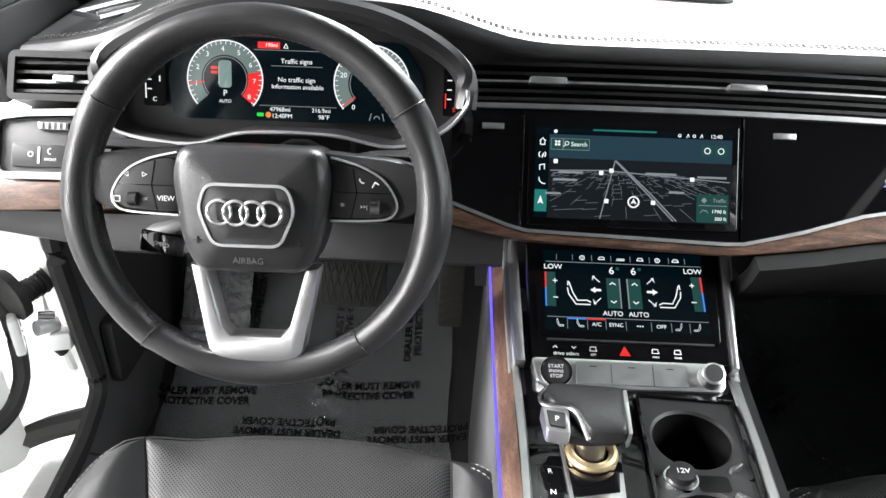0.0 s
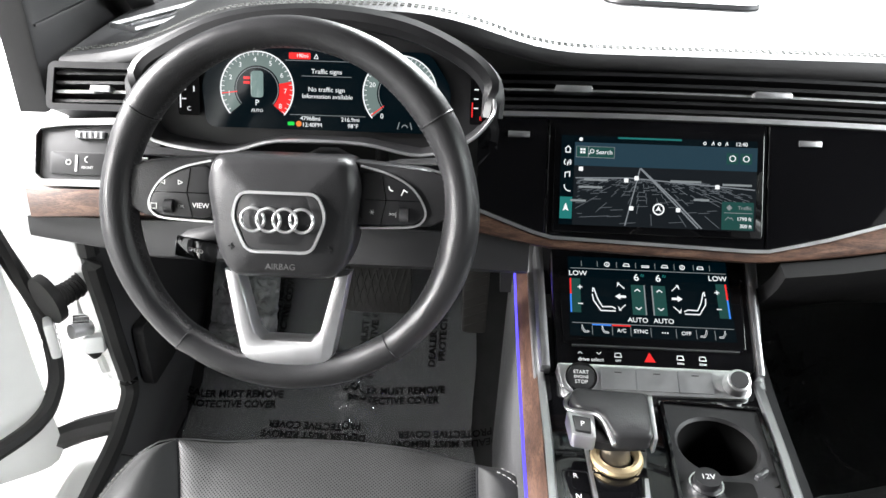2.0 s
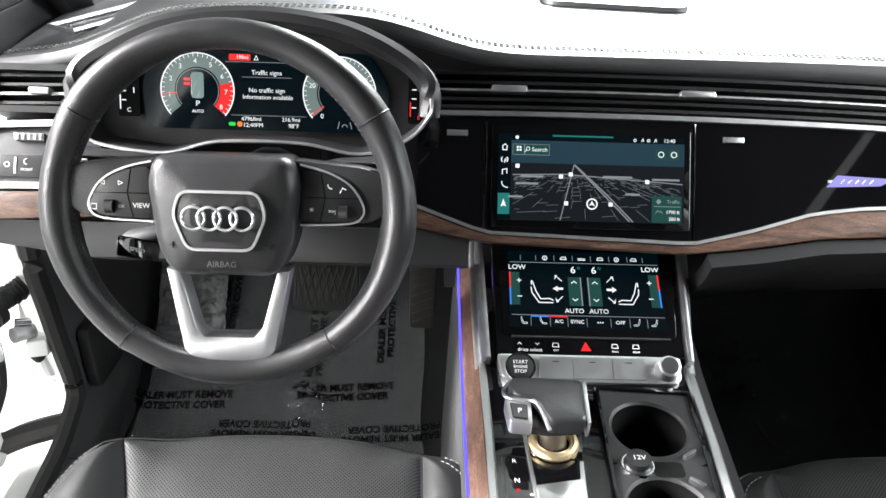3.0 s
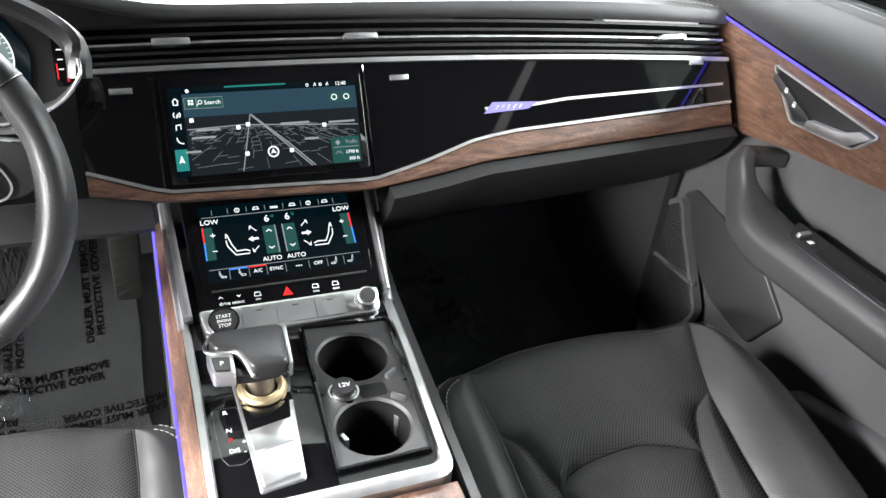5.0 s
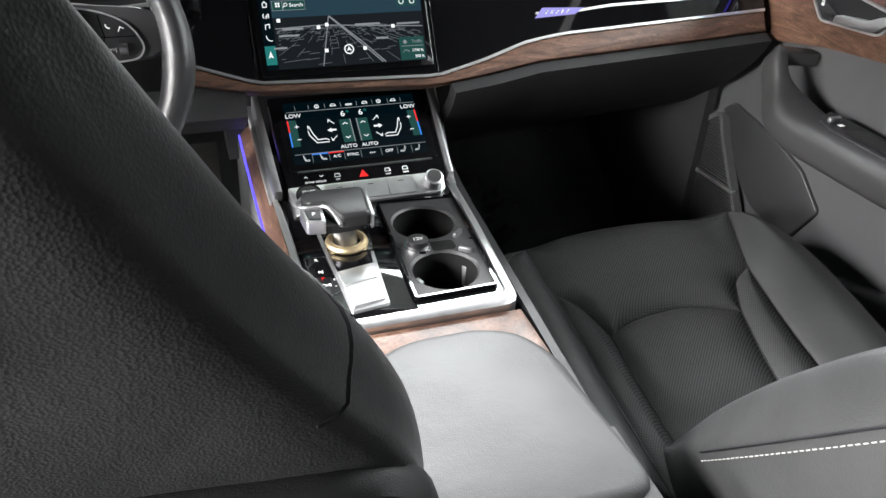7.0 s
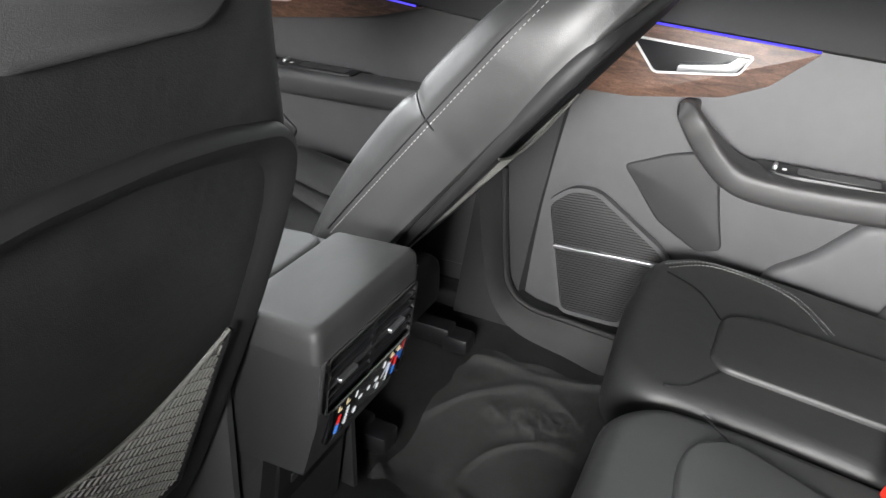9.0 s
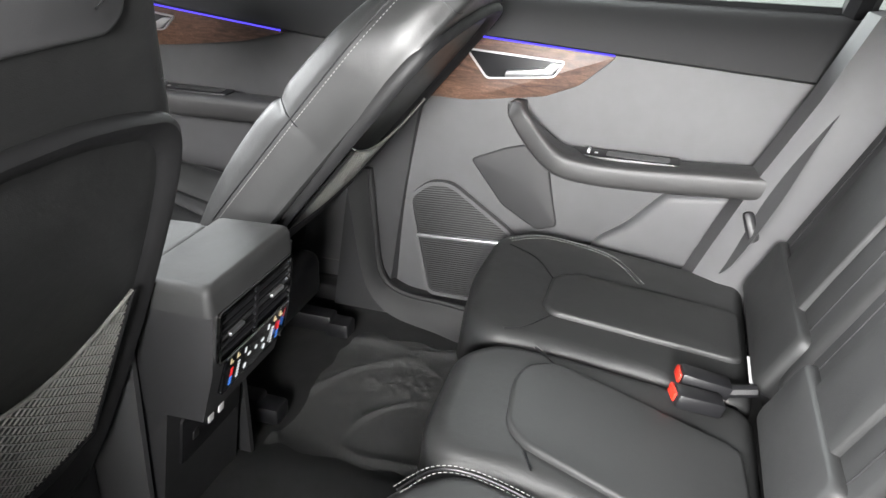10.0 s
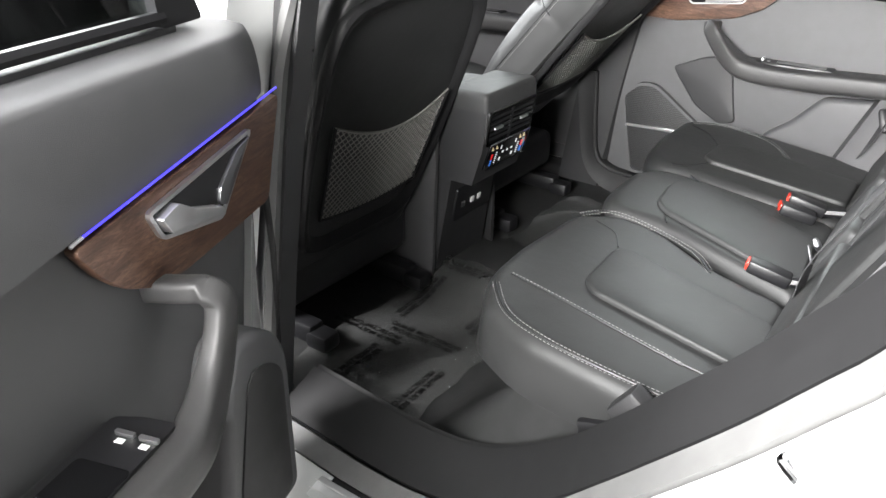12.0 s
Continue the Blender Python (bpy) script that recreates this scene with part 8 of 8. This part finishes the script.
def belts():
    r = thing("seat_belt", (0.6, -1.5, 0.7), "black seat belt hanging beside the rear seat", "seat belt", "seat belts")
    belt_strap([(0.655, -1.66, 1.22), (0.60, -1.555, 1.0), (0.575, -1.50, 0.86), (0.60, -1.45, 0.73), (0.63, -1.43, 0.70)], 0.047, (-0.3, 0.8, 0.4), r)
    tg = part("tongue", box((0.598, -1.475, 0.80), (0.05, 0.02, 0.06), 0.008, 2, rot=(-20, 20, 0)), BLACK, r)
    part("tongue_plate", box((0.605, -1.468, 0.765), (0.018, 0.004, 0.022), 0.002, rot=(-20, 20, 0)), ALU_D, tg)
    l = thing("seat_belt", (-0.33, -1.53, 0.8), "black seat belt with chrome tongue across the rear backrest", "seat belt", "seat belts")
    belt_strap([(-0.62, -1.70, 1.22), (-0.50, -1.60, 1.03), (-0.37, -1.532, 0.875), (-0.33, -1.505, 0.80), (-0.30, -1.495, 0.73)], 0.047, (0, 0.88, 0.45), l)
    part("tongue", box((-0.335, -1.508, 0.835), (0.05, 0.010, 0.016), 0.004, 2, rot=(-25, 30, 0)), ALU_D, l, "metal belt tongue")
    part("tongue_plate", box((-0.318, -1.50, 0.808), (0.022, 0.004, 0.030), 0.002, rot=(-25, 30, 0)), ALU_D, l)
    for x, y, z, rz, red2 in ((0.185, -1.385, 0.698, 10, True), (-0.172, -1.40, 0.688, 8, False)):
        b = thing("belt_buckle", (x, y, z), "black belt buckle with red release button", "buckle", "belt buckles")
        part("body", box((x, y - 0.022, z), (0.036, 0.080, 0.026), 0.006, 2, rot=(14, 0, rz)), BLACK, b)
        part("release_button", box((x - 0.0045, y + 0.0165, z + 0.009), (0.030, 0.007, 0.016), 0.002, 2, rot=(14, 0, rz)), RED, b, "red release button")
        if red2:
            part("body", box((x - 0.045, y - 0.014, z - 0.006), (0.036, 0.075, 0.026), 0.006, 2, rot=(14, 0, rz + 6)), BLACK, b)
            part("release_button", box((x - 0.047, y + 0.0225, z + 0.003), (0.030, 0.007, 0.016), 0.002, 2, rot=(14, 0, rz + 6)), RED, b, "red release button")
        part("stalk", tube([(x, y - 0.05, z - 0.01), (x + 0.01, y - 0.10, z - 0.005)], 0.010, 8), BLACK, b)


belts()


# ---- the open rear door on the driver's side ----
def open_rear_door():
    th = radians(72.5)
    d = Vector((-math.sin(th), -math.cos(th), 0))
    H = Vector((-0.903, -0.921, 0.136))
    # a runs from the hinge to the latch side: seen from inside, to the left; the units of the pattern are 0.9 m
    D = Frame(H, -d, (0, 0, 1))
    D.u, D.v, D.n = D.u * 0.9, D.v * 0.9, D.n * 0.9
    t = thing("open_rear_door", H + d * 0.45 + Vector((0, 0, 0.5)), "dark grey rear driver-side door standing open with walnut inlay", "door")

    def P(s, z, c=0.0):
        return D.at(-s, z, c)

    def outline(pts, c0, c1, r=0.0, segs=2):
        return prism(D, [(-s, z) for s, z in pts], c0, c1, r, segs)
    def skin(s, v):
        z = 0.44 + 0.66 * v
        q = -0.02 + 0.29 * max(0, 1.067 - z) * (1 - s) ** 3 + 0.97 * s
        return P(q, z, -0.03 + 0.028 * math.sin(math.pi * min(1, v * 0.9)) - 0.012 * v - 0.03 * max(0, 1 - s * 12) ** 2)
    part("panel", sheet(skin, 24, 14, 0.03, -D.n), SOFT, t, "grained dark grey door panel")

    def belt(s, v):
        q = -0.02 + 0.97 * s
        zl = max(0.97, 1.068 - 0.13 * max(0, q))
        w = v * math.pi / 2
        return P(q, zl + 0.004 + (1.154 - zl) * math.sin(w) ** 0.75, 0.006 - 0.034 * v ** 1.5 - 0.055 * max(0, (v - 0.72) / 0.28) ** 1.6 - 0.03 * max(0, 1 - s * 12) ** 2)
    part("belt_pad", sheet(belt, 26, 18, 0.02, -D.n), SOFT, t, "soft grey window ledge")
    part("window_ledge", prism(D, [(-0.08, 1.15), (-0.95, 1.15), (-0.95, 1.166), (-0.08, 1.166)][::-1], -0.115, -0.078, 0.004), DARK, t)
    part("light_line", tube([P(0.0 + 0.395 * i / 12, 1.074 - 0.052 * i / 12, 0.011) for i in range(13)], 0.0013, 6), BLUE_E, t, "blue ambient light line")
    part("light_tip", tube([P(0.395, 1.022, 0.011), P(0.412, 1.018, 0.010)], 0.0019, 6), ALU, t)
    wd = part("wood_inlay", outline(rounded([(-0.015, 1.062), (0.035, 0.918), (0.24, 0.905), (0.30, 0.913), (0.345, 0.935), (0.375, 0.965), (0.405, 1.008)], 0.012), -0.01, 0.006, 0.002), WOOD, t, "dark walnut inlay")
    hd = [(0.076, 1.036), (0.16, 0.945), (0.278, 0.968), (0.296, 1.004)]
    part("handle_bowl", outline(rounded(hd, 0.008), 0.006, 0.009, 0.001), BLACK, wd, "black handle bowl")
    part("bowl_trim", strip(D, [(-a, b) for a, b in ring_loop(rounded(hd, 0.008))], 0.0055, 0.004, 0.012), ALU, wd, "bright handle surround")
    part("handle_lever", outline(rounded([(0.165, 0.952), (0.272, 0.972), (0.288, 0.996), (0.255, 1.004), (0.225, 0.985), (0.17, 0.966)], 0.005), 0.009, 0.022, 0.005), ALU, wd, "satin silver door lever")
    part("handle_blade", outline(rounded([(0.082, 1.03), (0.15, 0.958), (0.165, 0.966), (0.16, 0.985), (0.115, 1.022)], 0.004), 0.009, 0.014, 0.002), ALU_D, wd)
    path = catmull([P(0.290, 0.905, -0.01), P(0.288, 0.911, 0.035), P(0.284, 0.913, 0.062), P(0.276, 0.893, 0.075), P(0.289, 0.848, 0.076), P(0.320, 0.810, 0.080), P(0.364, 0.783, 0.089), P(0.42, 0.772, 0.097), P(0.6, 0.771, 0.098), P(0.94, 0.77, 0.095)], 6)
    part("armrest", box_sweep(path, [0.0125 + 0.008 * min(1, max(0, i - 24) / 14) for i in range(len(path))], [0.015 + 0.013 * min(1, max(0, i - 12) / 32) for i in range(len(path))], D.n, 0.45), GRAB, t, "moulded grey armrest with grab handle")
    part("armrest_body", outline([(0.385, 0.70), (0.94, 0.70), (0.94, 0.792), (0.40, 0.792)][::-1], -0.02, 0.085, 0.006), GRAB, t)
    sp = Frame(P(0, 0.803, 0), D.u, D.n)
    sp.u, sp.v, sp.n = sp.u * 0.9, sp.v * 0.9, sp.n * 0.9
    pl = part("switch_plate", prism(sp, rounded([(-0.80, 0.008), (-0.402, 0.008), (-0.392, 0.04), (-0.389, 0.082), (-0.80, 0.088)], 0.008), -0.003, 0.014, 0.002), BLACK, t, "black switch plate")
    for k in range(2):
        part("switch", prism(sp, rounded(rect(-0.427, 0.030 + 0.030 * k, -0.421, 0.054 + 0.030 * k), 0.002), -0.008, -0.003, 0.001), ALU, pl, "silver switch")
        part("switch_mark", prism(sp, rect(-0.437, 0.037 + 0.030 * k, -0.430, 0.047 + 0.030 * k), -0.0038, -0.003), LABEL, pl)
    part("finger_well", prism(sp, rounded(rect(-0.68, 0.018, -0.468, 0.084), 0.008), -0.0036, -0.003), GLOSS, pl)
    gr = part("speaker_pod", outline(rounded([(0.085, 0.44), (0.09, 0.70), (0.112, 0.75), (0.17, 0.785), (0.222, 0.79), (0.245, 0.75), (0.28, 0.56), (0.28, 0.44)], 0.03)[::-1], -0.02, 0.05, 0.014, 4), SOFT, t, "grey speaker pod")
    part("speaker_grille", outline(rounded([(0.115, 0.46), (0.117, 0.69), (0.145, 0.72), (0.19, 0.735), (0.207, 0.72), (0.25, 0.56), (0.25, 0.46)], 0.02)[::-1], 0.05, 0.053, 0.001), RUBBER, gr, "black speaker grille")
    part("outer_skin", outline([(-0.02, 0.42), (0.95, 0.42), (0.95, 1.16), (-0.02, 1.16)][::-1], -0.17, -0.14), PAINT, t)
    part("inner_edge", outline([(-0.03, 0.43), (-0.015, 0.43), (-0.015, 1.14), (-0.03, 1.14)][::-1], -0.15, -0.085), SOFT, t)
    part("edge_seal", tube([P(-0.018, 0.45, -0.035), P(-0.022, 0.8, -0.03), P(-0.024, 1.10, -0.045)], 0.005, 8), RUBBER, t, "black rubber seal")
    part("door_flange", sheet(lambda s, v: P(-0.022 - 0.078 * s + 0.29 * 0.6 * max(0, 1.067 - 0.44 - 0.68 * v) * (1 - s), 0.44 + 0.68 * v - 0.05 * s * v, -0.042 - 0.052 * s - 0.02 * s * s), 8, 20, 0.012, -D.n), PAINT, t, "white painted door flange")
    gl = part("window_pane", outline([(0.10, 1.17), (0.95, 1.17), (0.95, 1.48), (0.35, 1.50), (0.13, 1.40)][::-1], -0.10, -0.095), glass_mat("tinted_glass", (0.35, 0.4, 0.36)), t, "dark tinted window")
    gl.visible_shadow = False
    part("window_seal", tube([P(0.10, 1.178, -0.085), P(0.95, 1.178, -0.085)], 0.008, 6), BLACK, t)
    part("frame_corner", outline(rounded([(0.02, 1.165), (0.11, 1.165), (0.13, 1.30), (0.10, 1.32)], 0.01), -0.12, -0.08), BLACK, t)


open_rear_door()
